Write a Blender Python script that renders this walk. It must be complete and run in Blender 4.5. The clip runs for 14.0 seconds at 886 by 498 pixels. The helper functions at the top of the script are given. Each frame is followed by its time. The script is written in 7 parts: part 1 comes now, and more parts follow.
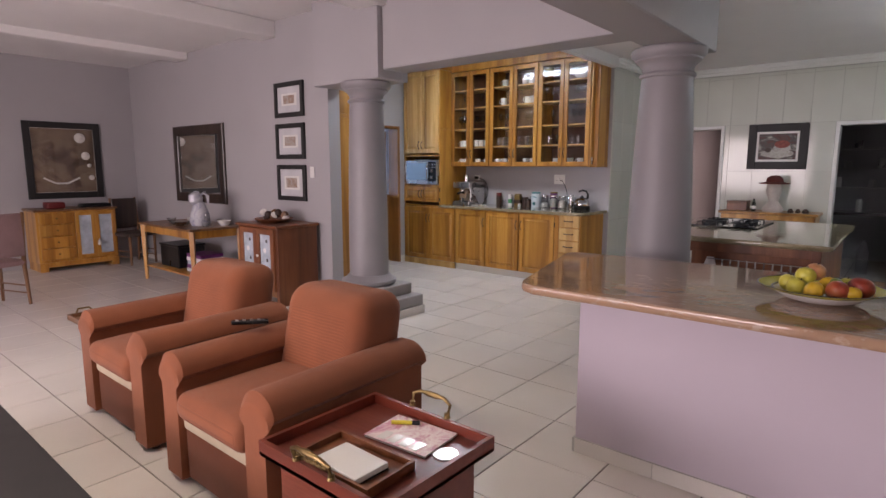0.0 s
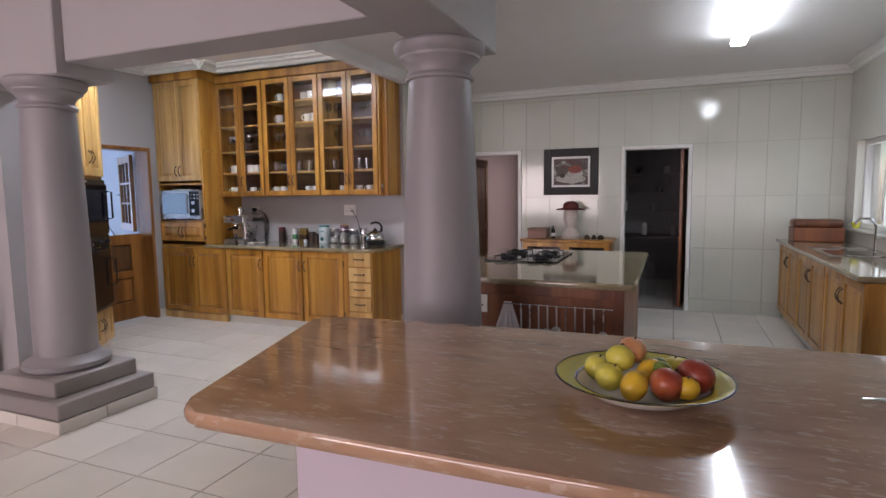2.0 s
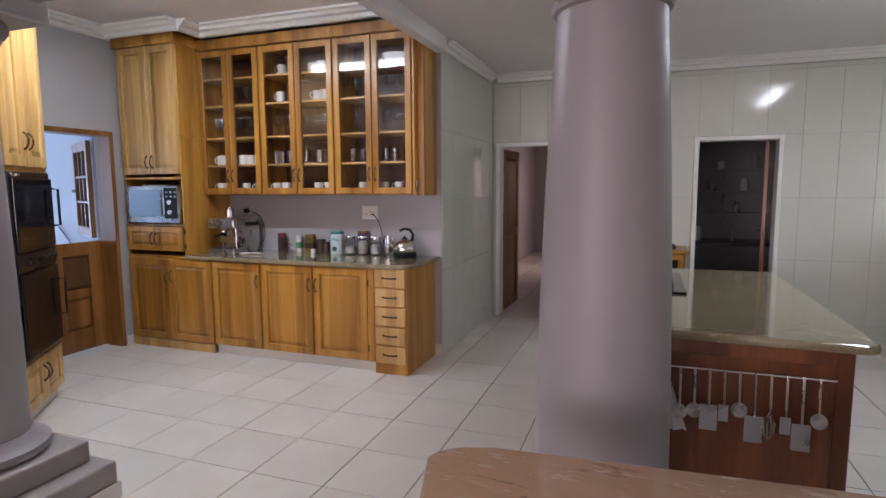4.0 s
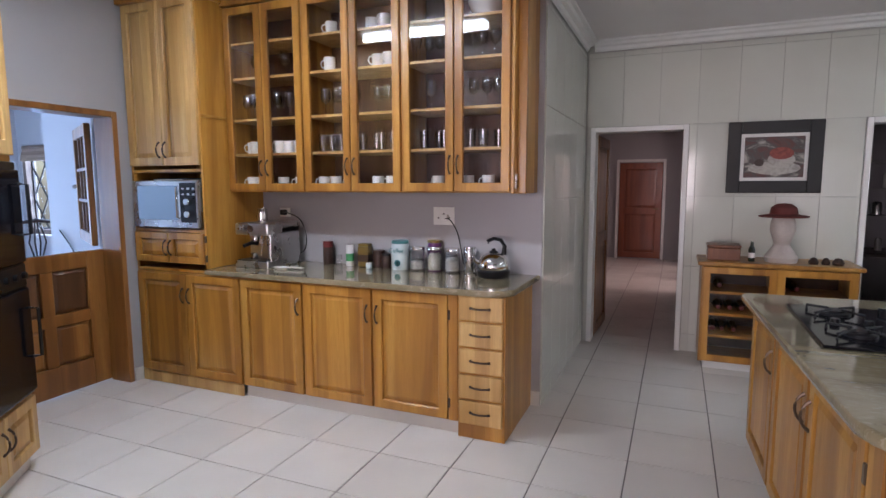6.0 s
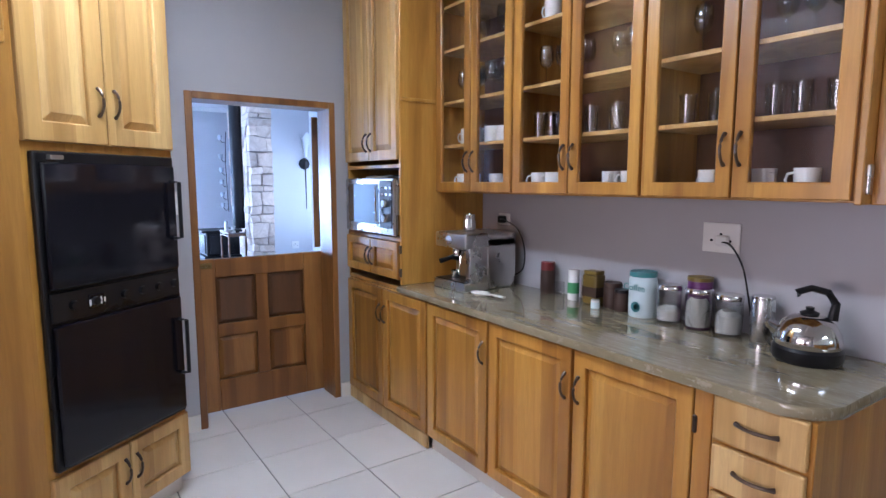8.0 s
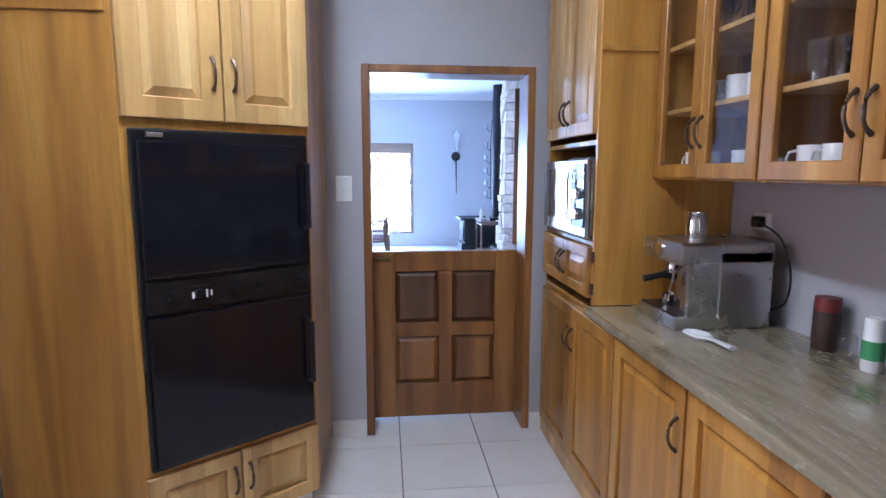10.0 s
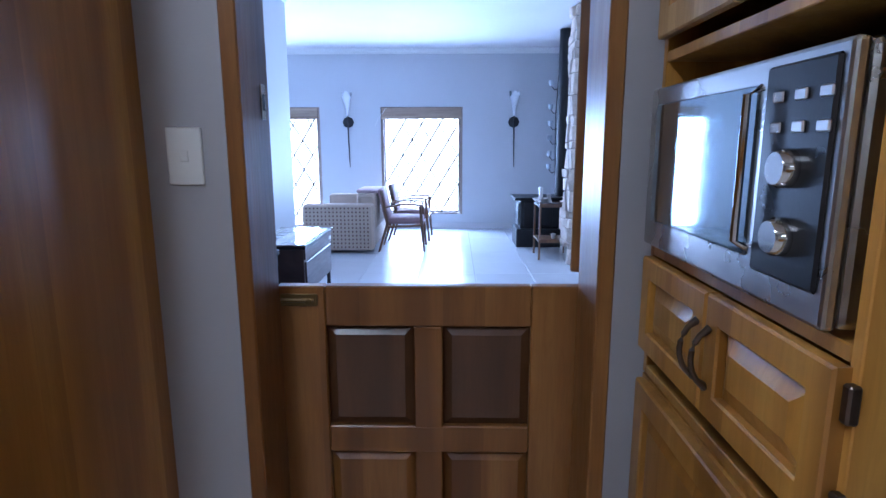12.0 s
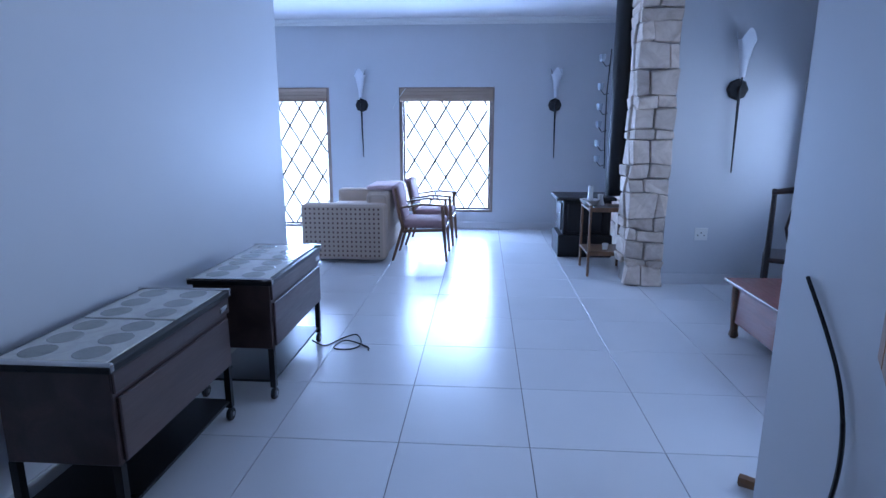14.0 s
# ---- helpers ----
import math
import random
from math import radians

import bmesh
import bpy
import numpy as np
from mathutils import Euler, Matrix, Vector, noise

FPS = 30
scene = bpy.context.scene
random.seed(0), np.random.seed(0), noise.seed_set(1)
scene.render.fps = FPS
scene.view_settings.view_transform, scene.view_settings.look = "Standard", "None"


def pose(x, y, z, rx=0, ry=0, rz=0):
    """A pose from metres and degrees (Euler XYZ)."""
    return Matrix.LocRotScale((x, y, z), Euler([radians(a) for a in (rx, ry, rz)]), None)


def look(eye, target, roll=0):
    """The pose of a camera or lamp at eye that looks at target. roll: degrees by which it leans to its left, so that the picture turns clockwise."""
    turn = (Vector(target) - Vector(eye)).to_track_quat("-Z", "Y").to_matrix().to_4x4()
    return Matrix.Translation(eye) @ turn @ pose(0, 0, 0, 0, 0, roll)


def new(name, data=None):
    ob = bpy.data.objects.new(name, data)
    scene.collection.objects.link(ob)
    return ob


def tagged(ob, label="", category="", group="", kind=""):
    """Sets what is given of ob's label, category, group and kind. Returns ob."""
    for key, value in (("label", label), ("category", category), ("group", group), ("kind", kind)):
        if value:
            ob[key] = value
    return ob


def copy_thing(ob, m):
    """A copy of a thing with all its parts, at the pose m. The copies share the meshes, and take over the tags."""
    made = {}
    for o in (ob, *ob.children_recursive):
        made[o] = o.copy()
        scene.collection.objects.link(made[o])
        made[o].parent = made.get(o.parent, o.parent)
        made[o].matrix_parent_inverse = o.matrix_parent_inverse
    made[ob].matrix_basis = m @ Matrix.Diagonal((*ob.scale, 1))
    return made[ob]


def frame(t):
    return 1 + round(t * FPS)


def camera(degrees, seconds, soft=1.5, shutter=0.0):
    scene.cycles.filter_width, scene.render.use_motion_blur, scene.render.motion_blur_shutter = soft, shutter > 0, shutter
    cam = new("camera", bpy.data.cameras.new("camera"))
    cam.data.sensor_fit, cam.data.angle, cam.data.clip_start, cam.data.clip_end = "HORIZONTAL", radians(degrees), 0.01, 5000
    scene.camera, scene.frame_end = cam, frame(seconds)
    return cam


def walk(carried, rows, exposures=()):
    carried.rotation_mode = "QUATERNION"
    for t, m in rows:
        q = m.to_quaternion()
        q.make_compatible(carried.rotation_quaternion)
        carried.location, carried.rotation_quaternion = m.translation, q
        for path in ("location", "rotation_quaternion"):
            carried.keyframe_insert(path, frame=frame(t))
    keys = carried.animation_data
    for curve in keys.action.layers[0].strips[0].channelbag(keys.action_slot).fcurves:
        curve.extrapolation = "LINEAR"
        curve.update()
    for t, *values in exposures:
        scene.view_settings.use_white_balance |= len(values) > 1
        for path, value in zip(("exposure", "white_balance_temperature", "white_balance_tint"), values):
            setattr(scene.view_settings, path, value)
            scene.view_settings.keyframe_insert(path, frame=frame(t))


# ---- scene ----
cam = camera(76.7, 14.0)
PATH = [
    (0, (0.497, 0.192, 1.456), (-0.771, 1.711, 1.164), 0.1),
    (0.5, (0.48, 0.476, 1.459), (-0.627, 2.12, 1.198), -0.2),
    (1, (0.461, 0.796, 1.463), (-0.526, 2.521, 1.239), -0.4),
    (1.5, (0.397, 1.119, 1.471), (-0.466, 2.912, 1.269), -0.6),
    (2, (0.303, 1.402, 1.462), (-0.453, 3.243, 1.265), -0.7),
    (4.5, (-1.067, 2.57, 1.533), (-1.738, 4.441, 1.305), -0.3),
    (5, (-1.308, 2.785, 1.538), (-1.981, 4.654, 1.302), -0.2),
    (5.5, (-1.491, 3.059, 1.539), (-2.179, 4.921, 1.301), -0.1),
    (6, (-1.65, 3.37, 1.514), (-2.414, 5.204, 1.281), -0.2),
    (6.5, (-1.766, 3.72, 1.5), (-2.758, 5.441, 1.27), -0.2),
    (7, (-1.831, 4.118, 1.485), (-3.07, 5.671, 1.261), -0.1),
    (7.5, (-1.876, 4.436, 1.504), (-3.325, 5.794, 1.27), -0.3),
    (8, (-1.917, 4.715, 1.518), (-3.542, 5.856, 1.28), -0.0),
    (8.5, (-1.894, 4.979, 1.523), (-3.673, 5.861, 1.286), 0.1),
    (9, (-1.939, 5.172, 1.523), (-3.835, 5.762, 1.281), 0.1),
    (11.5, (-3.710, 5.882, 1.420), (-5.681, 5.884, 1.077), -0.1),
    (12, (-4.127, 5.93, 1.421), (-6.092, 5.891, 1.055), -0.1),
    (12.5, (-4.519, 5.928, 1.418), (-6.478, 5.848, 1.024), 0.0),
    (13, (-4.903, 5.935, 1.42), (-6.856, 5.82, 1.006), -0.1),
    (13.5, (-5.213, 5.917, 1.449), (-7.164, 5.793, 1.029), 0.2),
    (14, (-5.433, 5.92, 1.465), (-7.383, 5.783, 1.044), 0.1),
]
EXPOSURES = [(0, 0.0, 6500, 10), (5, 0.1, 6400, 10), (7, 0.25, 5900, 10), (9, 0.3, 5650, 10), (11.5, -0.22, 5450, 10), (12.5, -0.85, 5450, 10), (14, -1.2, 5500, 10)]
walk(cam, [(t, look(eye, target, roll)) for t, eye, target, roll in PATH], EXPOSURES)

# ---------------------------------------------------------------- world and light
world = bpy.data.worlds.new("sky")
scene.world = world
world.use_nodes = True
_nt = world.node_tree
_sky = _nt.nodes.new("ShaderNodeTexSky")
_sky.sky_type, _sky.sun_disc = "NISHITA", False
_sky.sun_elevation, _sky.sun_rotation = radians(70), radians(12)
_bg = _nt.nodes["Background"]
_bg.inputs["Strength"].default_value = 0.12
_nt.links.new(_sky.outputs[0], _bg.inputs[0])
sun = new("sun", bpy.data.lights.new("sun", "SUN"))
sun.data.energy, sun.data.angle, sun.data.color = 3.0, radians(0.5), (1.0, 0.95, 0.88)
sun.matrix_world = look((0, 0, 20), (1.5, 7.0, 0))


def window_and_fill_lamp(eye, target, w, h, watts, colour):
    ob = new("window_light", bpy.data.lights.new("window_light", "AREA"))
    ob.data.shape, ob.data.size, ob.data.size_y, ob.data.energy, ob.data.color = "RECTANGLE", w, h, watts, colour
    ob.matrix_world = look(eye, target)
    return ob


BLUE = (0.42, 0.60, 1.0)
window_and_fill_lamp((-13.93, 5.38, 1.1), (-5.0, 5.38, 1.5), 1.25, 1.7, 510, BLUE)
window_and_fill_lamp((-13.93, 3.0, 1.0), (-5.0, 4.5, 1.5), 1.2, 1.95, 480, BLUE)
window_and_fill_lamp((-10.18, 9.0, 1.4), (-9.7, 4.0, 1.0), 1.0, 1.2, 45, BLUE)
# Fill lamp at an unseen north opening, made up to brighten the lounge.
window_and_fill_lamp((-7.7, 8.9, 1.5), (-8.6, 4.0, 1.0), 1.9, 1.2, 68, BLUE)
# South windows are unseen guesses: two lamps added there to light the living room.
window_and_fill_lamp((-3.5, -3.6, 1.5), (-3.2, -0.6, 0.0), 4.7, 1.8, 325, (1.0, 0.82, 0.86))
window_and_fill_lamp((1.6, -3.6, 1.5), (1.3, -0.6, 0.0), 1.9, 1.8, 22, (1.0, 0.82, 0.90))
window_and_fill_lamp((2.3, 7.0, 1.5), (-2.0, 6.6, 1.0), 2.7, 0.85, 12, (0.9, 0.95, 1.0))

# ---------------------------------------------------------------- materials
def mat(name):
    m = bpy.data.materials.new(name)
    m.use_nodes = True
    return m, m.node_tree, m.node_tree.nodes["Principled BSDF"]


def ramp(nt, fac, stops):
    n = nt.nodes.new("ShaderNodeValToRGB")
    els = n.color_ramp.elements
    while len(els) < len(stops):
        els.new(0.5)
    for e, (p, c) in zip(els, stops):
        e.position, e.color = p, (*c, 1)
    nt.links.new(fac, n.inputs[0])
    return n.outputs[0]


def coords(nt, scale=(1, 1, 1), shift=True, space="Object"):
    tc = nt.nodes.new("ShaderNodeTexCoord")
    mp = nt.nodes.new("ShaderNodeMapping")
    mp.inputs["Scale"].default_value = scale
    nt.links.new(tc.outputs[space], mp.inputs[0])
    if shift:
        oi = nt.nodes.new("ShaderNodeObjectInfo")
        ml = nt.nodes.new("ShaderNodeMath")
        ml.operation, ml.inputs[1].default_value = "MULTIPLY", 37.0
        nt.links.new(oi.outputs["Random"], ml.inputs[0])
        nt.links.new(ml.outputs[0], mp.inputs["Location"])
    return mp.outputs[0]


def noise_tex(nt, vec, scale, detail=4.0, rough=0.55, dist=0.0):
    n = nt.nodes.new("ShaderNodeTexNoise")
    n.inputs["Scale"].default_value, n.inputs["Detail"].default_value = scale, detail
    n.inputs["Roughness"].default_value, n.inputs["Distortion"].default_value = rough, dist
    nt.links.new(vec, n.inputs["Vector"])
    return n.outputs["Fac"]


def bump(nt, bsdf, height, strength=0.15, distance=0.01):
    b = nt.nodes.new("ShaderNodeBump")
    b.inputs["Strength"].default_value, b.inputs["Distance"].default_value = strength, distance
    nt.links.new(height, b.inputs["Height"])
    nt.links.new(b.outputs[0], bsdf.inputs["Normal"])


def mixc(nt, fac, a, b, blend="MIX"):
    n = nt.nodes.new("ShaderNodeMix")
    n.data_type, n.blend_type = "RGBA", blend
    for sock, v in ((n.inputs[0], fac), (n.inputs[6], a), (n.inputs[7], b)):
        if isinstance(v, (int, float)):
            sock.default_value = v
        elif isinstance(v, tuple):
            sock.default_value = (*v, 1)
        else:
            nt.links.new(v, sock)
    return n.outputs[2]


def paint(name, colour, rough=0.6, var=0.06, scale=3.0, bumpy=0.08, metal=0.0, coat=0.0):
    """Paint, plastic or metal with faint blotches, fine grain and a little uneven gloss."""
    m, nt, b = mat(name)
    v = coords(nt)
    big, fine = noise_tex(nt, v, scale, 5), noise_tex(nt, v, scale * 40, 3)
    lo, hi = tuple(c * (1 - var) for c in colour), tuple(min(1, c * (1 + var)) for c in colour)
    nt.links.new(ramp(nt, big, [(0.3, lo), (0.7, hi)]), b.inputs["Base Color"])
    nt.links.new(ramp(nt, big, [(0.3, (rough * 0.88,) * 3), (0.7, (min(1, rough * 1.12),) * 3)]), b.inputs["Roughness"])
    b.inputs["Metallic"].default_value, b.inputs["Coat Weight"].default_value = metal, coat
    if bumpy:
        bump(nt, b, fine, bumpy, 0.003)
    return m


def wood(name, dark, mid, light, rough=0.38, axis="z", spread=0.5, coat=0.15, stave=0.0, relief=0.12):
    """Varnished wood: long grain along one axis, broad tone bands, knots, a tone of its own for each piece."""
    m, nt, b = mat(name)
    sc = {"z": (9, 9, 0.7), "x": (0.7, 9, 9), "y": (9, 0.7, 9)}[axis]
    v = coords(nt, sc)
    broad = noise_tex(nt, v, 0.8, 3, 0.5, 0.6)
    grain = noise_tex(nt, v, 9.0, 6, 0.65, 0.9)
    col = ramp(nt, broad, [(0.34, dark), (0.5, mid), (0.66, light)])
    col = mixc(nt, ramp(nt, grain, [(0.40, (0.0,) * 3), (0.66, (0.34,) * 3)]), col, tuple(c * 0.66 for c in mid))
    if stave:
        tc, dot, ad, fl, wn = (nt.nodes.new(k) for k in ("ShaderNodeTexCoord", "ShaderNodeVectorMath", "ShaderNodeMath", "ShaderNodeMath", "ShaderNodeTexWhiteNoise"))
        dot.operation, dot.inputs[1].default_value = "DOT_PRODUCT", {"z": (1, 1, 0), "x": (0, 1, 1), "y": (1, 0, 1)}[axis]
        ad.operation, ad.inputs[1].default_value, fl.operation, wn.noise_dimensions = "MULTIPLY", 1 / stave, "FLOOR", "1D"
        nt.links.new(tc.outputs["Object"], dot.inputs[0])
        nt.links.new(dot.outputs["Value"], ad.inputs[0])
        nt.links.new(ad.outputs[0], fl.inputs[0])
        nt.links.new(fl.outputs[0], wn.inputs["W"])
        col = mixc(nt, 1.0, col, ramp(nt, wn.outputs["Value"], [(0.0, (0.74, 0.68, 0.62)), (0.5, (0.94, 0.92, 0.9)), (1.0, (1.0, 1.0, 1.0))]), "MULTIPLY")
    oi = nt.nodes.new("ShaderNodeObjectInfo")
    tone = ramp(nt, oi.outputs["Random"], [(0.0, (1 - spread * 0.5,) * 3), (1.0, (1.0,) * 3)])
    nt.links.new(mixc(nt, 1.0, col, tone, "MULTIPLY"), b.inputs["Base Color"])
    nt.links.new(ramp(nt, grain, [(0.3, (rough * 0.85,) * 3), (0.7, (rough * 1.2,) * 3)]), b.inputs["Roughness"])
    b.inputs["Coat Weight"].default_value, b.inputs["Coat Roughness"].default_value = coat, 0.18
    if relief:
        bump(nt, b, grain, relief, 0.002)
    return m


def stone_mix(name, cols, rough, scale, stretch=(1, 1, 1), bumpy=0.1, fleck=None, coat=0.0):
    m, nt, b = mat(name)
    v = coords(nt, stretch)
    a = noise_tex(nt, v, scale, 8, 0.62, 1.4)
    col = ramp(nt, a, [(0.25 + 0.5 * i / (len(cols) - 1), c) for i, c in enumerate(cols)])
    if fleck:
        f = noise_tex(nt, v, scale * 22, 3, 0.7)
        col = mixc(nt, ramp(nt, f, [(0.56, (0,) * 3), (0.64, (0.7,) * 3)]), col, fleck)
        g = noise_tex(nt, v, scale * 4.5, 5, 0.7, 0.8)
        col = mixc(nt, ramp(nt, g, [(0.62, (0,) * 3), (0.7, (0.75,) * 3)]), col, tuple(c * 0.45 for c in cols[0]))
    nt.links.new(col, b.inputs["Base Color"])
    b.inputs["Roughness"].default_value, b.inputs["Coat Weight"].default_value = rough, coat
    b.inputs["Coat Roughness"].default_value = 0.05
    if bumpy:
        bump(nt, b, noise_tex(nt, v, scale * 12, 4), bumpy, 0.004)
    return m


def ceramic(name, colour, rough, var=0.05):
    """Glazed tile: a tone of its own for each piece, faint clouds, soft waviness in the gloss."""
    m, nt, b = mat(name)
    v = coords(nt)
    cloud = noise_tex(nt, v, 2.5, 2, 0.5)
    oi = nt.nodes.new("ShaderNodeObjectInfo")
    geo = nt.nodes.new("ShaderNodeNewGeometry")
    add = nt.nodes.new("ShaderNodeMath")
    add.operation = "ADD"
    nt.links.new(oi.outputs["Random"], add.inputs[0])
    nt.links.new(geo.outputs["Random Per Island"], add.inputs[1])
    fr = nt.nodes.new("ShaderNodeMath")
    fr.operation = "FRACT"
    nt.links.new(add.outputs[0], fr.inputs[0])
    col = ramp(nt, cloud, [(0.3, tuple(c * (1 - var) for c in colour)), (0.7, colour)])
    tone = ramp(nt, fr.outputs[0], [(0.0, (1 - var,) * 3), (1.0, (1.0,) * 3)])
    nt.links.new(mixc(nt, 1.0, col, tone, "MULTIPLY"), b.inputs["Base Color"])
    b.inputs["Roughness"].default_value = rough
    bump(nt, b, noise_tex(nt, v, 2.0, 1), 0.03, 0.01)
    return m


def glass(name, tint=(1, 1, 1), rough=0.02, base=0.035, power=4.5):
    """Thin pane: clear through, mirror-like sheen by angle."""
    m, nt, b = mat(name)
    out = nt.nodes["Material Output"]
    tr, gl, mx, lw, pw, ma = (nt.nodes.new(k) for k in ("ShaderNodeBsdfTransparent", "ShaderNodeBsdfGlossy", "ShaderNodeMixShader", "ShaderNodeLayerWeight", "ShaderNodeMath", "ShaderNodeMath"))
    tr.inputs[0].default_value, gl.inputs["Roughness"].default_value = (*tint, 1), rough
    pw.operation, pw.inputs[1].default_value = "POWER", power
    ma.operation, ma.inputs[1].default_value, ma.inputs[2].default_value = "MULTIPLY_ADD", 0.85, base
    nt.links.new(lw.outputs["Facing"], pw.inputs[0])
    nt.links.new(pw.outputs[0], ma.inputs[0])
    nt.links.new(ma.outputs[0], mx.inputs[0])
    nt.links.new(tr.outputs[0], mx.inputs[1])
    nt.links.new(gl.outputs[0], mx.inputs[2])
    nt.links.new(mx.outputs[0], out.inputs[0])
    return m


def glow(name, colour, strength):
    m, nt, b = mat(name)
    b.inputs["Base Color"].default_value = (*colour, 1)
    b.inputs["Emission Color"].default_value, b.inputs["Emission Strength"].default_value = (*colour, 1), strength
    return m


WALL = paint("lilac_grey_wall_paint", (0.365, 0.352, 0.362), 0.62, 0.04, 1.2, 0.1)
WALL_BAR = paint("lilac_bar_paint", (0.50, 0.44, 0.50), 0.6, 0.04, 1.2, 0.1)
WALL_LOUNGE = paint("pale_grey_wall_paint", (0.52, 0.53, 0.55), 0.6, 0.03, 1.0, 0.08)
WHITE_CEIL = paint("white_ceiling_paint", (0.74, 0.72, 0.72), 0.7, 0.03, 1.5, 0.08)
WHITE_TRIM = paint("white_gloss_trim", (0.74, 0.74, 0.72), 0.35, 0.03, 2.0, 0.03)
COLUMN_PAINT = paint("grey_column_paint", (0.255, 0.24, 0.256), 0.46, 0.05, 2.5, 0.08)
PLINTH_PAINT = paint("dark_grey_plinth_paint", (0.27, 0.245, 0.24), 0.45, 0.06, 3.0, 0.1)
TILE = ceramic("cream_floor_tile", (0.70, 0.665, 0.62), 0.24, 0.07)
TILE_LOUNGE = ceramic("white_porcelain_tile", (0.62, 0.62, 0.63), 0.25, 0.04)
TILE_WALL = ceramic("white_wall_tile", (0.60, 0.61, 0.55), 0.09, 0.05)
GROUT = paint("grey_grout", (0.17, 0.155, 0.145), 0.85, 0.15, 8.0, 0.2)
GROUT_PALE = paint("pale_grout", (0.42, 0.42, 0.39), 0.8, 0.08, 8.0, 0.2)
WOOD = wood("honey_wood", (0.34, 0.145, 0.022), (0.50, 0.235, 0.038), (0.62, 0.33, 0.066), 0.34, coat=0.25, stave=0.085)
WOOD_PALE = wood("pale_pine_wood", (0.45, 0.255, 0.075), (0.58, 0.355, 0.125), (0.68, 0.45, 0.18), spread=0.2, stave=0.09)
WOOD_RED = wood("red_brown_wood", (0.12, 0.036, 0.013), (0.19, 0.06, 0.022), (0.27, 0.095, 0.035))
WOOD_DOOR = wood("brown_door_wood", (0.17, 0.062, 0.013), (0.26, 0.105, 0.023), (0.35, 0.155, 0.038), spread=0.3, stave=0.12)
MAHOGANY = wood("mahogany_wood", (0.13, 0.022, 0.012), (0.17, 0.03, 0.016), (0.215, 0.042, 0.021), 0.36, "x", coat=0.15, relief=0.0)
DARK_WOOD = wood("dark_stained_wood", (0.018, 0.010, 0.008), (0.03, 0.016, 0.012), (0.045, 0.026, 0.018), 0.35)
BROWN_WOOD = wood("mid_brown_wood", (0.11, 0.05, 0.022), (0.17, 0.08, 0.035), (0.23, 0.115, 0.05), 0.4)
GRANITE = stone_mix("green_grey_granite", [(0.10, 0.08, 0.04), (0.20, 0.165, 0.095), (0.30, 0.25, 0.16), (0.15, 0.12, 0.07)], 0.10, 1.6, (0.55, 2.4, 1), 0.0, (0.36, 0.315, 0.235), 0.5)
GRANITE_BAR = stone_mix("pink_brown_granite", [(0.18, 0.115, 0.075), (0.32, 0.195, 0.125), (0.41, 0.26, 0.17), (0.26, 0.18, 0.125)], 0.07, 1.1, (0.6, 1.8, 1), 0.0, (0.46, 0.35, 0.27), 0.5)
BLACK_GLASS = paint("black_oven_glass", (0.006, 0.006, 0.009), 0.09, 0.1, 2.0, 0.0)
BLACK_GLASS.node_tree.nodes["Principled BSDF"].inputs["Specular IOR Level"].default_value = 0.3
BLACK = paint("black_plastic", (0.008, 0.008, 0.009), 0.3, 0.15, 4.0, 0.03)
BLACK.node_tree.nodes["Principled BSDF"].inputs["Specular IOR Level"].default_value = 0.3
IRON = paint("black_iron", (0.014, 0.014, 0.016), 0.55, 0.2, 8.0, 0.25, 0.3)
STEEL = paint("brushed_steel", (0.50, 0.49, 0.48), 0.28, 0.08, 6.0, 0.05, 1.0)
CHROME = paint("chrome", (0.66, 0.65, 0.64), 0.09, 0.05, 3.0, 0.0, 1.0)
BRONZE = paint("bronze_handle", (0.11, 0.08, 0.062), 0.34, 0.2, 10.0, 0.05, 0.9)
BRASS = paint("aged_brass", (0.19, 0.13, 0.055), 0.35, 0.2, 10.0, 0.1, 0.9)
WHITE_PLASTIC = paint("white_plastic", (0.70, 0.69, 0.66), 0.35, 0.03, 3.0, 0.02)
PORCELAIN = paint("white_porcelain", (0.72, 0.71, 0.69), 0.16, 0.03, 4.0, 0.0, coat=0.3)
GLASS = glass("clear_glass")
GLASS_DARK = glass("tumbler_glass", (0.92, 0.93, 0.93), 0.05, 0.07, 2.5)
MIRROR = paint("mirror_silver", (0.8, 0.8, 0.8), 0.01, 0.01, 1.0, 0.0, 1.0)
TUBE = glow("fluorescent_tube_glow", (0.86, 0.92, 1.0), 27.0)
DOWN = glow("downlight_glow", (1.0, 0.93, 0.84), 20.0)
# Cabinet lining, its brown darkened in colour for the shade behind the panes.
CABINET_IN = wood("shade_darkened_lining", (0.075, 0.03, 0.018), (0.11, 0.047, 0.028), (0.15, 0.066, 0.038))


# ---------------------------------------------------------------- mesh helpers
def part(name, bm, material, parent=None, label="", smooth=False, m=None):
    me = bpy.data.meshes.new(name)
    if m is not None:
        bmesh.ops.transform(bm, matrix=m, verts=bm.verts)
    bmesh.ops.recalc_face_normals(bm, faces=bm.faces)
    bm.to_mesh(me)
    bm.free()
    for mt in material if isinstance(material, (list, tuple)) else [material]:
        me.materials.append(mt)
    if smooth:
        for p in me.polygons:
            p.use_smooth = True
        me.set_sharp_from_angle(angle=radians(35))
        if smooth == "rim":
            for p in me.polygons:
                p.use_smooth = abs(p.normal.z) < 0.98
    ob = new(name, me)
    if parent is not None:
        ob.parent = parent
    if label:
        ob["label"] = label
    return ob


def thing(name, m, label, category, group=""):
    ob = new(name)
    ob.empty_display_size = 0.1
    ob.matrix_world = m
    return tagged(ob, label, category, group)


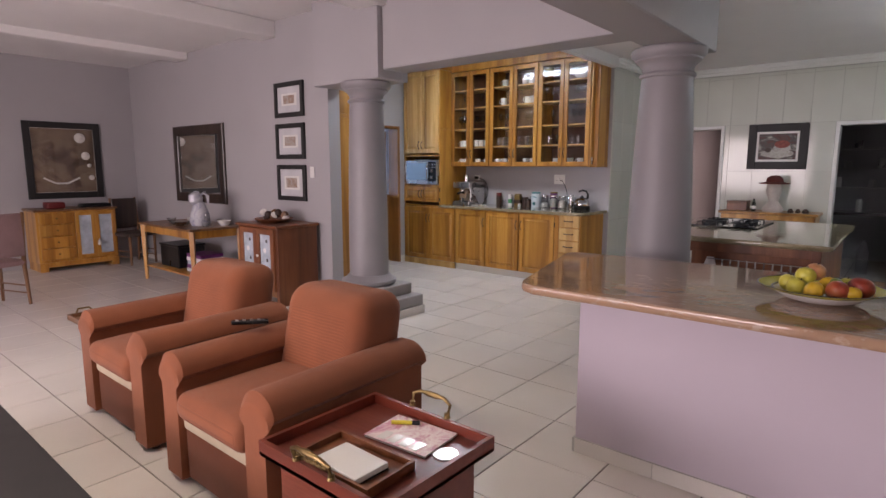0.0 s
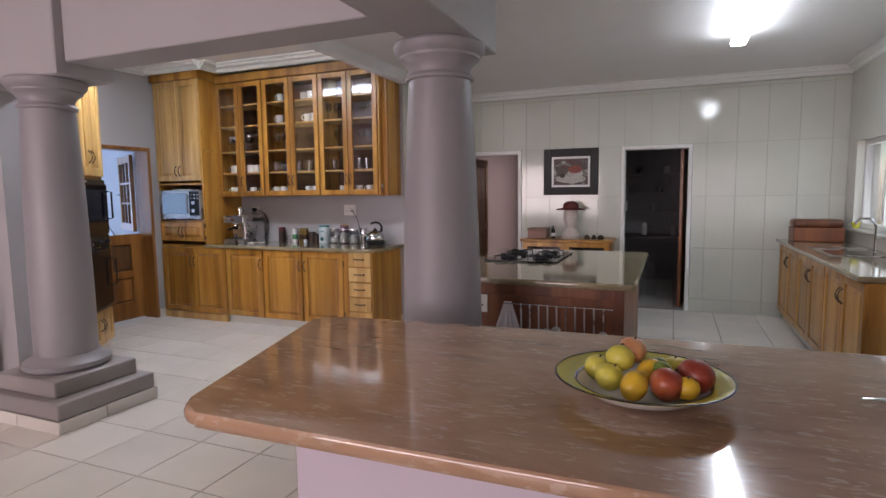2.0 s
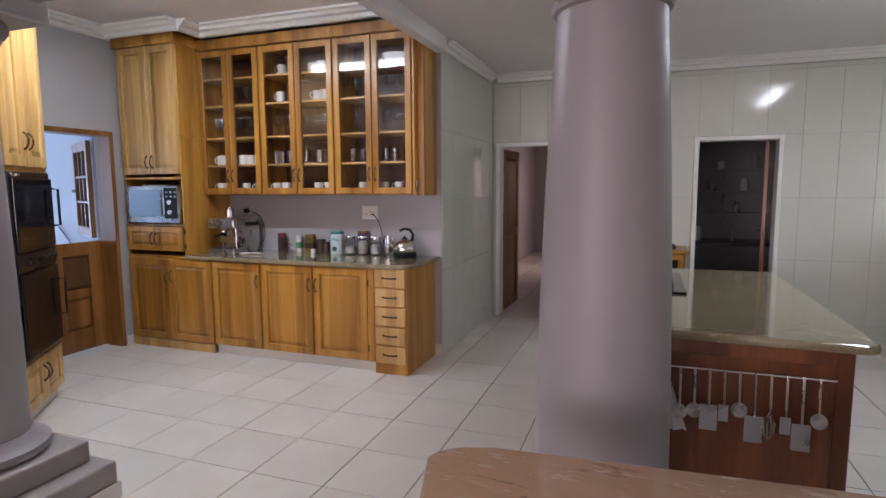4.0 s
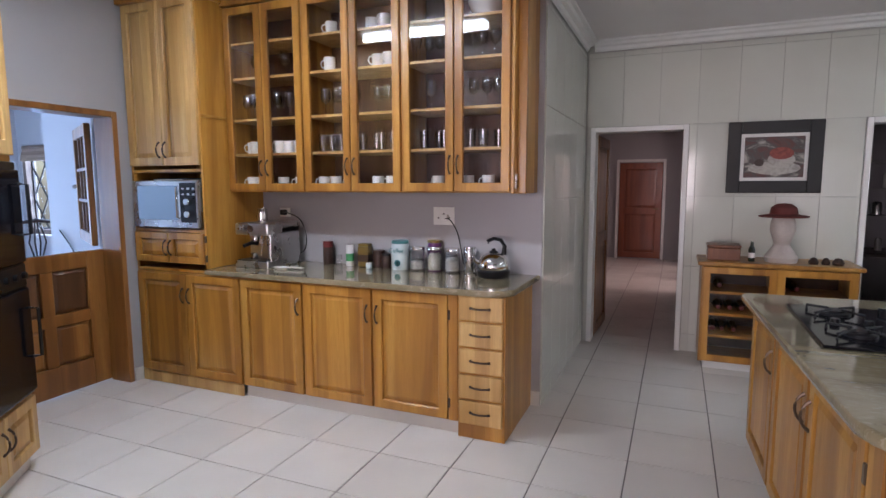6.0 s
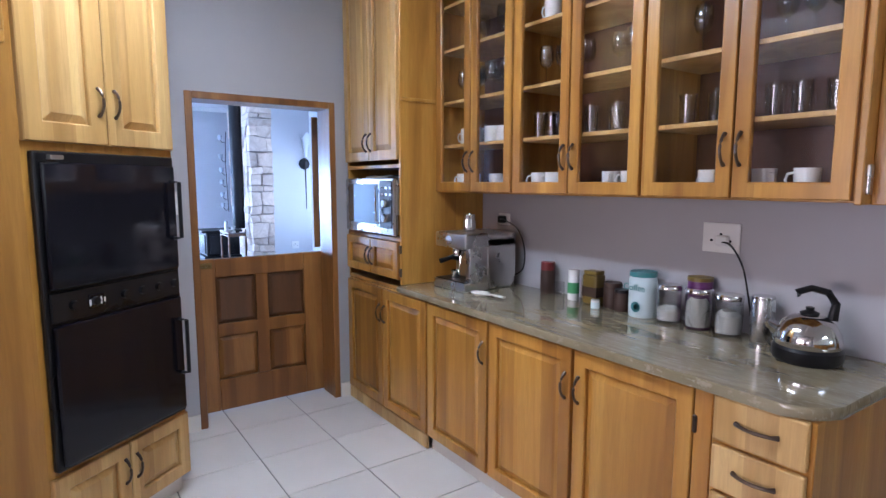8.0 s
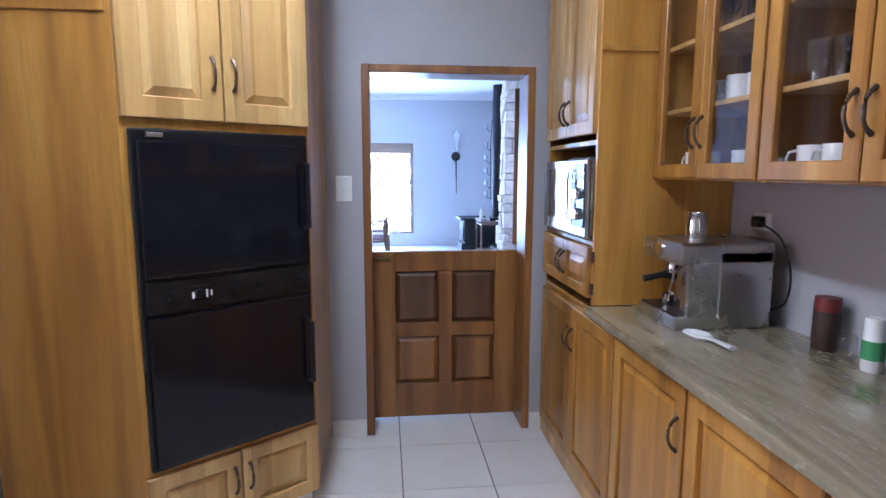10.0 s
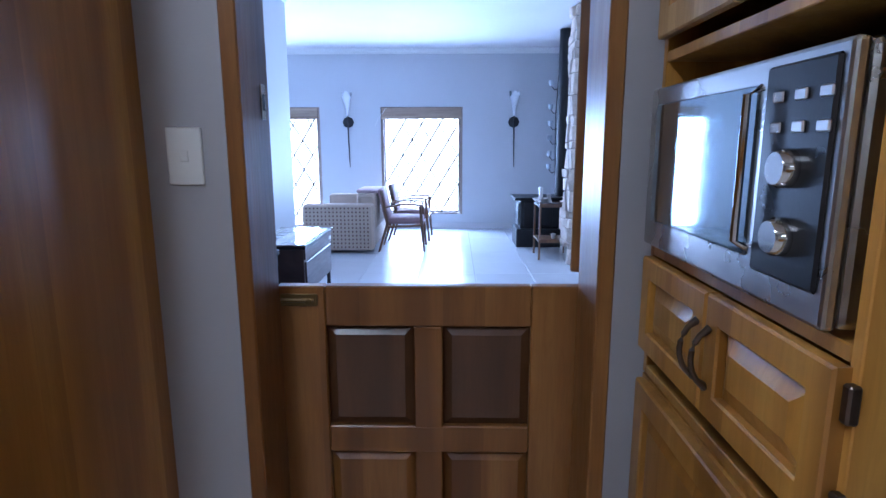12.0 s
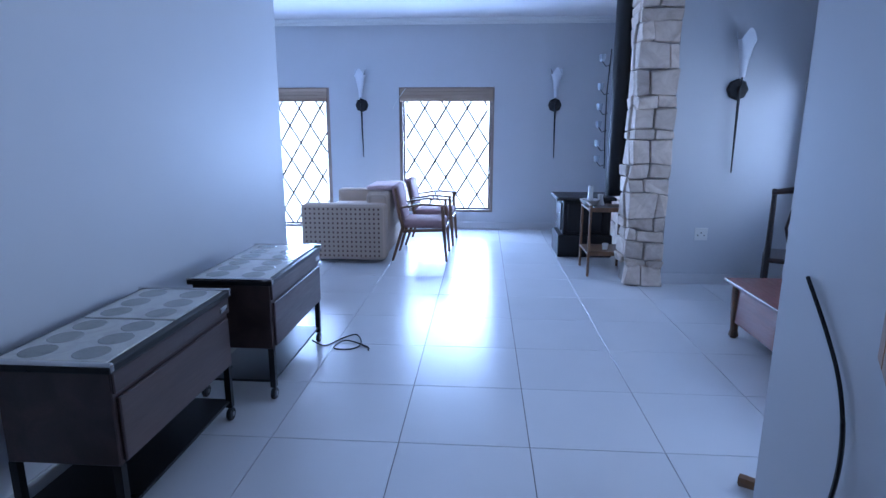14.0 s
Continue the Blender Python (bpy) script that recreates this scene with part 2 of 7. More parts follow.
def share(name, me, parent, loc, label="", rot=None):
    ob = new(name, me)
    ob.parent, ob.location = parent, loc
    if rot:
        ob.rotation_euler = rot
    if label:
        ob["label"] = label
    return ob


def box(x0, x1, y0, y1, z0, z1, bev=0.0, seg=1, bm=None):
    b = bmesh.new()
    bmesh.ops.create_cube(b, size=1.0, matrix=Matrix.Translation(((x0 + x1) / 2, (y0 + y1) / 2, (z0 + z1) / 2)) @ Matrix.Diagonal((x1 - x0, y1 - y0, z1 - z0, 1)))
    if bev:
        bmesh.ops.bevel(b, geom=list(b.edges), offset=bev, segments=seg, profile=0.5, affect="EDGES")
    return join(bm, b)


def join(bm, b):
    if bm is None:
        return b
    tmp = bpy.data.meshes.new("tmp")
    b.to_mesh(tmp)
    b.free()
    bm.from_mesh(tmp)
    bpy.data.meshes.remove(tmp)
    return bm


def lathe(profile, seg=24, bm=None, m=None, cap=True):
    """Solid of revolution round z from (radius, height) pairs."""
    b = bmesh.new()
    rings = []
    for r, z in profile:
        if r < 1e-5:
            rings.append([b.verts.new((0, 0, z))])
        else:
            rings.append([b.verts.new((r * math.cos(2 * math.pi * i / seg), r * math.sin(2 * math.pi * i / seg), z)) for i in range(seg)])
    for a, c in zip(rings, rings[1:]):
        for i in range(seg):
            j = (i + 1) % seg
            if len(a) == 1 and len(c) == 1:
                break
            if len(a) == 1:
                b.faces.new((a[0], c[j], c[i]))
            elif len(c) == 1:
                b.faces.new((a[i], a[j], c[0]))
            else:
                b.faces.new((a[i], a[j], c[j], c[i]))
    for ring, flip in ((rings[0], True), (rings[-1], False)):
        if cap and len(ring) > 1:
            b.faces.new(ring[::-1] if flip else ring)
    if m is not None:
        bmesh.ops.transform(b, matrix=m, verts=b.verts)
    return join(bm, b)


def sweep(pts, r, seg=8, bm=None, flat=1.0):
    """Round bar along a line of points; r may be one radius or one for each point."""
    b = bmesh.new()
    pts = [Vector(p) for p in pts]
    rings = []
    for i, p in enumerate(pts):
        d = (pts[min(i + 1, len(pts) - 1)] - pts[max(i - 1, 0)]).normalized()
        up = Vector((0, 0, 1)) if abs(d.z) < 0.95 else Vector((0, 1, 0))
        s = d.cross(up).normalized()
        u = s.cross(d)
        rr = r[i] if isinstance(r, (list, tuple)) else r
        rings.append([b.verts.new(p + rr * (math.cos(2 * math.pi * k / seg) * s + flat * math.sin(2 * math.pi * k / seg) * u)) for k in range(seg)])
    for a, c in zip(rings, rings[1:]):
        for k in range(seg):
            b.faces.new((a[k], a[(k + 1) % seg], c[(k + 1) % seg], c[k]))
    b.faces.new(rings[0][::-1])
    b.faces.new(rings[-1])
    return join(bm, b)


def prism(outline, z0, z1, bev=0.0, bm=None, seg=2):
    """Upright prism over a plan outline."""
    b = bmesh.new()
    lo = [b.verts.new((x, y, z0)) for x, y in outline]
    hi = [b.verts.new((x, y, z1)) for x, y in outline]
    b.faces.new(lo[::-1])
    b.faces.new(hi)
    n = len(outline)
    for i in range(n):
        b.faces.new((lo[i], lo[(i + 1) % n], hi[(i + 1) % n], hi[i]))
    if bev:
        ed = [e for e in b.edges if abs(e.verts[0].co.z - e.verts[1].co.z) < 1e-6]
        bmesh.ops.bevel(b, geom=ed, offset=bev, segments=seg, profile=0.5, affect="EDGES")
    return join(bm, b)


def arc(cx, cy, r, a0, a1, n=6):
    return [(cx + r * math.cos(radians(a0 + (a1 - a0) * i / n)), cy + r * math.sin(radians(a0 + (a1 - a0) * i / n))) for i in range(n + 1)]


def boards(parent, name, material, items, bev=0.002):
    """Plain boards of a carcass, each a part of its own."""
    return [part(name, box(*b, bev), material, parent) for b in items]


def setting(name, bm, material, label, category, smooth=False):
    return tagged(part(name, bm, material, smooth=smooth), label, category, kind="structure")


RX = pose(0, 0, 0, 90)

# ---------------------------------------------------------------- plan
DX0, DX1 = -5.75, -5.47            # stable-door wall
YK, YW = 8.76, 7.02                # far tiled wall, wall behind the glass cabinets
CK, CB, CL = 2.78, 2.97, 3.05      # ceilings: kitchen, cabinet bay, living room
XT, XR = -2.45, 2.05               # tiled return wall, window wall of the kitchen
SD0, SD1, SDH = 5.432, 6.28, 2.0    # stable-door opening

# floors lie 6 mm under the tile faces
setting("floor_living_kitchen", box(-9.1, 2.05, -3.5, 4.15, -0.2, -0.006, bm=box(-5.47, 2.05, 4.15, 8.9, -0.2, -0.006)), GROUT, "cream ceramic tiled floor with thin dark grout lines", "floor")
setting("floor_lounge", box(-13.88, -5.47, 4.15, 9.0, -0.2, -0.0065, bm=box(-13.88, -9.3, 0.5, 4.15, -0.2, -0.0065)), GROUT, "glossy white porcelain tiled floor of the lounge", "floor")
setting("floor_corridor", box(-3.15, -1.3, 8.9, 15.2, -0.2, -0.006), GROUT, "tiled corridor floor in reddish light", "floor")
setting("floor_pantry", box(-1.0, 1.6, 8.9, 11.2, -0.2, -0.006), GROUT, "tiled pantry floor", "floor")


def wall(name, boxes, label, material=WALL):
    bm = None
    for b in boxes:
        bm = box(*b, bm=bm)
    return setting(name, bm, material, label, "wall")


wall("wall_stable_door", [(DX0, DX1, 4.16, SD0 - 0.042, 0, 3.05), (DX0, DX1, SD1 + 0.042, 7.17, 0, 3.05), (DX0, DX1, SD0 - 0.042, SD1 + 0.042, SDH + 0.042, 3.05)], "smooth grey plaster wall with the stable door opening")
wall("wall_cabinets", [(DX1, -2.462, YW, YW + 0.15, 0, 3.05)], "smooth grey plaster wall behind the glass-front cabinets")
wall("wall_dining", [(-9.1, DX0, 4.0, 4.095, 0, 3.1), (DX0, -4.235, 4.0, 4.15, 0, 3.1)], "lilac-grey plaster wall hung with pictures and a mirror")
wall("wall_west", [(-9.3, -9.1, -3.5, 4.1, 0, 3.1)], "lilac-grey plaster end wall of the living room")
wall("wall_south", [(-9.3, -5.9, -3.7, -3.5, 0, 3.1), (-1.1, 0.6, -3.7, -3.5, 0, 3.1), (2.6, 3.0, -3.7, -3.5, 0, 3.1), (-5.9, -1.1, -3.7, -3.5, 0, 0.55), (-5.9, -1.1, -3.7, -3.5, 2.45, 3.1), (0.6, 2.6, -3.7, -3.5, 0, 0.55), (0.6, 2.6, -3.7, -3.5, 2.45, 3.1)], "unseen lilac-grey plaster wall, wide openings added for window lamps")
wall("wall_east", [(XR, XR + 0.2, -3.7, 7.2, 0, 3.1), (XR, XR + 0.2, 7.2, 8.45, 0, 1.06), (XR, XR + 0.2, 7.2, 8.45, 1.95, 3.1), (XR, XR + 0.2, 8.45, 8.95, 0, 3.1)], "white-tiled kitchen wall with the window over the sink", TILE_WALL)
CD0, CD1, PD0, PD1, DH = -2.36, -1.62, -0.26, 0.46, 1.97
wall("wall_far", [(-2.6, CD0 - 0.05, YK + 0.008, YK + 0.15, 0, 3.0), (CD1 + 0.05, PD0 - 0.05, YK + 0.008, YK + 0.15, 0, 3.0), (PD1 + 0.05, XR, YK + 0.008, YK + 0.15, 0, 3.0), (CD0 - 0.05, CD1 + 0.05, YK + 0.008, YK + 0.15, DH + 0.05, 3.0), (PD0 - 0.05, PD1 + 0.05, YK + 0.008, YK + 0.15, DH + 0.05, 3.0)], "kitchen wall clad in glossy white tiles", GROUT_PALE)
wall("wall_return", [(-2.6, XT - 0.008, YW + 0.15, YK, 0, 3.05), (-2.46, XT - 0.008, YW, YW + 0.15, 0, 3.05)], "short kitchen wall clad in glossy white tiles", GROUT_PALE)
wall("wall_corridor", [(-3.3, -3.15, 8.91, 15.2, 0, 2.7), (-3.3, -2.6, 8.80, 8.91, 0, 2.7), (-1.32, -1.2, 8.91, 11.9, 0, 2.7), (-1.32, -1.2, 12.7, 13.3, 0, 2.7), (-1.32, -1.2, 14.1, 15.2, 0, 2.7), (-1.32, -1.2, 11.9, 12.7, 2.0, 2.7), (-1.32, -1.2, 13.3, 14.1, 2.0, 2.7), (-3.3, -1.2, 15.2, 15.35, 0, 2.7), (-1.2, -0.4, 11.75, 11.88, 0, 2.7), (-0.4, -0.3, 11.75, 14.3, 0, 2.7), (-1.2, -0.4, 14.2, 14.3, 0, 2.7)], "lilac-grey corridor walls with door openings")
wall("wall_pantry", [(-1.12, -1.0, 8.91, 11.2, 0, 2.6), (1.6, 1.72, 8.91, 11.2, 0, 2.6), (-1.12, 1.72, 11.2, 11.32, 0, 2.6)], "grey pantry walls in deep shade")
# lounge shell
LW, LX = 4.15, -13.70
wall("wall_lounge_side", [(-9.1, DX0, LW - 0.05, LW, 0, 3.1), (-10.33, -9.1, LW - 0.15, LW, 0, 3.1)], "pale grey plaster side wall of the lounge", WALL_LOUNGE)
wall("wall_lounge_far", [(LX - 0.2, LX, 0.5, 2.35, 0, 3.1), (LX - 0.2, LX, 3.68, 4.7, 0, 3.1), (LX - 0.2, LX, 6.07, 9.0, 0, 3.1), (LX - 0.2, LX, 2.35, 3.68, 2.04, 3.1), (LX - 0.2, LX, 4.7, 6.07, 2.04, 3.1), (LX - 0.2, LX, 4.7, 6.07, 0, 0.25)], "pale grey plaster far wall with two lattice windows", WALL_LOUNGE)
wall("wall_lounge_corner", [(-10.98, -10.81, 7.63, 8.98, 0, 3.1)], "pale grey plaster wall beside the stone chimney", WALL_LOUNGE)
# The opening from x -8.7 to -6.7 is unseen, cut for the fill lamp.
wall("wall_lounge_north", [(-9.55, -8.7, 8.78, 8.98, 0, 3.1), (-6.7, -5.8, 8.78, 8.98, 0, 3.1), (-8.7, -6.7, 8.78, 8.98, 0, 0.85), (-8.7, -6.7, 8.78, 8.98, 2.15, 3.1), (-10.81, -9.55, 8.78, 8.98, 0, 0.75), (-10.81, -9.55, 8.78, 8.98, 2.1, 3.1), (-10.81, -10.74, 8.78, 8.98, 0.75, 2.1), (-13.70, -10.98, 7.75, 7.9, 0, 3.1)], "pale grey plaster wall with a lattice window", WALL_LOUNGE)
wall("wall_lounge_stub", [(-6.99, DX0, 6.75, 6.9, 0, 3.1), (-5.88, DX0, 6.9, 8.98, 0, 3.1)], "short pale grey plaster wall beside the stable door", WALL_LOUNGE)
wall("wall_lounge_south", [(-13.88, -10.18, 0.35, 0.5, 0, 3.1), (-10.33, -10.18, 0.5, 4.0, 0, 3.1)], "pale grey plaster wall closing the lounge", WALL_LOUNGE)

# ceilings
setting("ceiling_kitchen", box(-2.4, 2.25, 4.52, 8.9, CK, CK + 0.1, bm=box(-2.4, -1.0, 4.17, 4.52, CK, CK + 0.1)), WHITE_CEIL, "white plaster kitchen ceiling", "ceiling")
setting("ceiling_kitchen_bar", box(-0.665, 2.25, -3.7, 4.52, CK, CK + 0.1), WHITE_CEIL, "white plaster ceiling over the bar counter", "ceiling")
setting("ceiling_bay", box(-5.67, -2.5, 4.1, 7.1, CB, CB + 0.1), WHITE_CEIL, "white plaster ceiling over the cabinets", "ceiling")
setting("ceiling_living", box(-9.3, -1.0, -3.7, 4.1, CL, CL + 0.1), WHITE_CEIL, "white living room ceiling between painted beams", "ceiling")
setting("ceiling_corridor", box(-3.7, -0.3, 8.91, 15.4, 2.6, 2.72), WHITE_CEIL, "white corridor ceiling", "ceiling")
setting("ceiling_pantry", box(-1.12, 1.72, 8.91, 11.3, 2.6, 2.71), WHITE_CEIL, "white pantry ceiling", "ceiling")
setting("ceiling_lounge", box(-13.88, DX0, 0.35, 9.05, 2.96, 3.06), WHITE_CEIL, "white plaster lounge ceiling", "ceiling")
for _x in (-7.33, -5.28, -3.40):
    setting("ceiling_beam", box(_x - 0.16, _x + 0.16, -3.5, 3.998, 2.87, CL, 0.01), WHITE_CEIL, "broad white painted ceiling beam", "beam")
setting("beam_between_columns", box(-3.30, -1.002, 3.88, 4.17, 2.325, 3.05, 0.008), WALL, "lilac-grey plastered beam between the two columns", "beam")
setting("beam_over_bar", box(-1.0, -0.667, -3.5, 4.62, 2.26, 3.05, 0.008), WALL, "lilac-grey plastered beam running to the column", "beam")
setting("bulkhead_bay", box(-2.5, -2.4, 4.172, YW - 0.002, 2.66, 3.05, 0.006), WHITE_CEIL, "white ceiling bulkhead edge beside the cabinets", "bulkhead")


def cornice(path, size=0.09, steps=((0, 0), (1, 0), (1, -0.18), (0.72, -0.26), (0.62, -0.5), (0.3, -0.62), (0.2, -0.9), (0, -1))):
    """Stepped moulding along straight runs: (x0, y0, x1, y1, z, inward normal)."""
    bm = bmesh.new()
    for x0, y0, x1, y1, z, nx, ny in path:
        rings = []
        for x, y in ((x0, y0), (x1, y1)):
            rings.append([bm.verts.new((x + nx * s * size, y + ny * s * size, z + d * size)) for s, d in steps])
        n = len(steps)
        for i in range(n):
            bm.faces.new((rings[0][i], rings[0][(i + 1) % n], rings[1][(i + 1) % n], rings[1][i]))
        bm.faces.new(rings[0])
        bm.faces.new(rings[1][::-1])
    return bm


setting("cornice_kitchen", cornice([(-2.39, YK - 0.003, XR, YK - 0.003, CK, 0, -1), (XR - 0.002, -3.4, XR - 0.002, YK - 0.1, CK, -1, 0), (XT + 0.003, YW, XT + 0.003, YK - 0.1, CK - 0.01, 1, 0)], 0.09), WHITE_TRIM, "stepped white plaster cornice", "cornice")
setting("cornice_bay", cornice([(DX1 + 0.002, 4.2, DX1 + 0.002, 6.38, CB, 1, 0), (DX1, 6.30, -4.62, 6.30, CB, 0, -1), (-4.62, 6.56, -2.5, 6.56, CB, 0, -1), (-4.62, 6.30, -4.62, 6.56, CB, 1, 0)], 0.10), WHITE_TRIM, "stepped white plaster cornice over the cabinets", "cornice")
setting("cornice_lounge", cornice([(LX + 0.002, 0.5, LX + 0.002, 7.9, 2.96, 1, 0), (-10.33, LW + 0.002, DX0, LW + 0.002, 2.96, 0, 1), (-10.81, 7.63, -10.81, 8.85, 2.96, 1, 0)], 0.08), WHITE_TRIM, "white plaster cornice of the lounge", "cornice")

# skirtings
setting("baseboard_tiles", box(-8.95, -4.235, 3.988, 4.0, 0, 0.09, bm=box(DX1, DX1 + 0.012, 5.2, SD0 - 0.044, 0, 0.1, bm=box(DX1, DX1 + 0.012, SD1 + 0.044, 6.40, 0, 0.1, bm=box(-2.52, XT - 0.008, YW - 0.012, YW, 0, 0.1)))), TILE, "low skirting of cream tile", "skirting")
setting("baseboard_lounge", box(LX, LX + 0.012, 3.68, 7.9, 0, 0.1, bm=box(-10.33, DX0, LW, LW + 0.012, 0, 0.1, bm=box(-10.81, -10.80, 7.63, 8.85, 0, 0.1, bm=box(-6.99, DX0, 6.738, 6.75, 0, 0.1)))), TILE_LOUNGE, "low skirting of white tile", "skirting")


# door frames
def door_frame(name, axis, at, a0, a1, h, t0, t1, w, material, label):
    """Jambs and head round an opening; axis is the wall's run, t0..t1 its depth."""
    bm = None
    for u0, u1, z0, z1 in ((a0 - w, a0, 0, h + w), (a1, a1 + w, 0, h + w), (a0, a1, h, h + w)):
        bm = box(u0, u1, t0, t1, z0, z1, 0.004, bm=bm) if axis == "x" else box(t0, t1, u0, u1, z0, z1, 0.004, bm=bm)
    return setting(name, bm, material, label, "door frame")


door_frame("door_frame_corridor", "x", YK, CD0, CD1, DH, YK - 0.02, YK + 0.17, 0.045, WHITE_TRIM, "white painted door frame to the corridor")
door_frame("door_frame_pantry", "x", YK, PD0, PD1, DH, YK - 0.02, YK + 0.17, 0.045, WHITE_TRIM, "white painted door frame to the pantry")
door_frame("door_frame_stable", "y", DX1, SD0 + 0.0, SD1, SDH, -5.668, DX1 + 0.005, 0.042, WOOD_DOOR, "brown wooden frame of the stable door")


# columns: stepped plinth, torus base, tapered shaft, moulded capital, square abacus
def column(x, y, r0, r1, plinth, z0, top, label):
    ob = thing("column", pose(x, y, 0), label, "column", "columns carrying the beams")
    neck = top - 0.2
    prof = [(r0, z0 + 0.10)]
    n = 10
    for i in range(n + 1):
        k = i / n
        prof.append((r0 + (r1 - r0) * k ** 2.2, z0 + 0.1 + (neck + 0.04 - z0 - 0.1) * k))
    part("shaft", lathe(prof, 48), COLUMN_PAINT, ob, smooth=True)
    part("base_ring", lathe([(r0, z0), (r0 + 0.055, z0), (r0 + 0.075, z0 + 0.02), (r0 + 0.075, z0 + 0.05), (r0 + 0.03, z0 + 0.075), (r0 + 0.01, z0 + 0.1), (r0 * 0.6, z0 + 0.1)], 48), COLUMN_PAINT, ob, smooth=True)
    part("capital", lathe([(r1, neck), (r1 + 0.016, neck + 0.008), (r1 + 0.02, neck + 0.02), (r1 + 0.014, neck + 0.032), (r1, neck + 0.04), (r1 + 0.004, neck + 0.07), (r1 + 0.022, neck + 0.095), (r1 + 0.05, neck + 0.115), (r1 + 0.052, neck + 0.128), (r1 + 0.066, neck + 0.14), (r1 + 0.08, neck + 0.16), (r1 + 0.08, neck + 0.185), (r1 + 0.07, top - 0.001), (0, top - 0.001)], 48), COLUMN_PAINT, ob, smooth=True)
    if plinth:
        part("plinth_upper", box(-0.29, 0.31, -0.30, 0.29, 0.19, 0.3, 0.012, 2), PLINTH_PAINT, ob)
        part("plinth_lower", box(-0.37, 0.42, -0.36, 0.34, 0.08, 0.19, 0.012, 2), PLINTH_PAINT, ob)
        for x0, x1, y0, y1 in ((-0.37, 0.02, -0.37, -0.361), (0.024, 0.43, -0.37, -0.361), (0.421, 0.43, -0.36, -0.05), (0.421, 0.43, -0.046, 0.35), (-0.38, -0.371, -0.36, 0.35), (-0.37, 0.42, 0.341, 0.35)):
            part("plinth_tile", box(x0, x1, y0, y1, 0.0, 0.08, 0.002), TILE, ob, "cream tile strip round the plinth")
        part("plinth_core", box(-0.37, 0.42, -0.36, 0.34, 0.0, 0.08), PLINTH_PAINT, ob)
    return ob


column(-3.60, 3.95, 0.193, 0.158, True, 0.3, 2.245, "grey painted round column on a stepped square plinth")
column(-0.89, 4.29, 0.226, 0.168, False, 0.0, 2.26, "lilac-grey painted round column behind the bar counter")
setting("pier_over_column", box(-4.234, -3.302, 3.82, 4.22, 2.245, 3.05, 0.008), WALL, "square lilac-grey plastered pier over the column", "pier")
# Unseen slab, added to stop sun leaking past the ceiling edges.
setting("roof", box(-14.2, 2.5, -3.9, 15.6, 3.16, 3.3), GROUT, "unseen flat slab added above the rooms to keep the sun out", "roof")

# ---------------------------------------------------------------- kitchen joinery
def bow(x, y, z, length=0.11, out=0.03, r=0.0055, along="z"):
    """Curved bow handle standing off a face at y."""
    pts = []
    for i in range(9):
        k = i / 8
        o, s = -out * math.sin(math.pi * k) ** 0.6, (k - 0.5) * length
        pts.append((x, y + o, z + s) if along == "z" else (x + s, y + o, z))
    rr = [r * (1.5 if i in (0, 8) else 1.0) for i in range(9)]
    return sweep(pts, rr, 8)


def rails(x0, x1, z0, z1, y0, y1, w, bev=0.004):
    """One mitred frame: outer and inner rectangle, front at y0."""
    b = bmesh.new()
    rect = lambda i, y: [b.verts.new(v) for v in ((x0 + i, y, z0 + i), (x1 - i, y, z0 + i), (x1 - i, y, z1 - i), (x0 + i, y, z1 - i))]
    of, nf, ob, nb = rect(0, y0), rect(w, y0), rect(0, y1), rect(w, y1)
    for i in range(4):
        j = (i + 1) % 4
        for q in ((of[i], of[j], nf[j], nf[i]), (ob[j], ob[i], nb[i], nb[j]), (of[j], of[i], ob[i], ob[j]), (nf[i], nf[j], nb[j], nb[i])):
            b.faces.new(q)
    if bev:
        ed = [e for e in b.edges if (e.verts[0] in of and e.verts[1] in of) or (e.verts[0] in nf and e.verts[1] in nf)]
        bmesh.ops.bevel(b, geom=ed, offset=bev, segments=1, profile=0.5, affect="EDGES")
    return b


def raised(x0, x1, z0, z1, y, depth=0.012, slope=0.045):
    """Raised and fielded centre panel."""
    b = bmesh.new()
    s = min(slope, (x1 - x0) * 0.3, (z1 - z0) * 0.3)
    o = [b.verts.new(v) for v in ((x0, y, z0), (x1, y, z0), (x1, y, z1), (x0, y, z1))]
    i = [b.verts.new(v) for v in ((x0 + s, y - depth, z0 + s), (x1 - s, y - depth, z0 + s), (x1 - s, y - depth, z1 - s), (x0 + s, y - depth, z1 - s))]
    k = [b.verts.new((v.co.x, y + 0.008, v.co.z)) for v in o]
    b.faces.new(i)
    for n in range(4):
        b.faces.new((o[n], o[(n + 1) % 4], i[(n + 1) % 4], i[n]))
        b.faces.new((k[n], k[(n + 1) % 4], o[(n + 1) % 4], o[n]))
    b.faces.new(k[::-1])
    return b


def panel_door(parent, x0, x1, z0, z1, material, handle=None, hz=None, w=0.06, knob=BRONZE, name="door"):
    g = 0.003
    d = part(name, rails(x0 + g, x1 - g, z0 + g, z1 - g, -0.022, 0.0, w), material, parent)
    part("panel", raised(x0 + w - 0.004, x1 - w + 0.004, z0 + w - 0.004, z1 - w + 0.004, -0.001, 0.017, 0.04), material, d)
    if handle is not None:
        hx = x1 - w * 0.5 if handle == "r" else x0 + w * 0.5
        part("handle", bow(hx, -0.022, hz if hz is not None else z1 - 0.16), knob, d, "curved bronze bow handle", True)
    return d


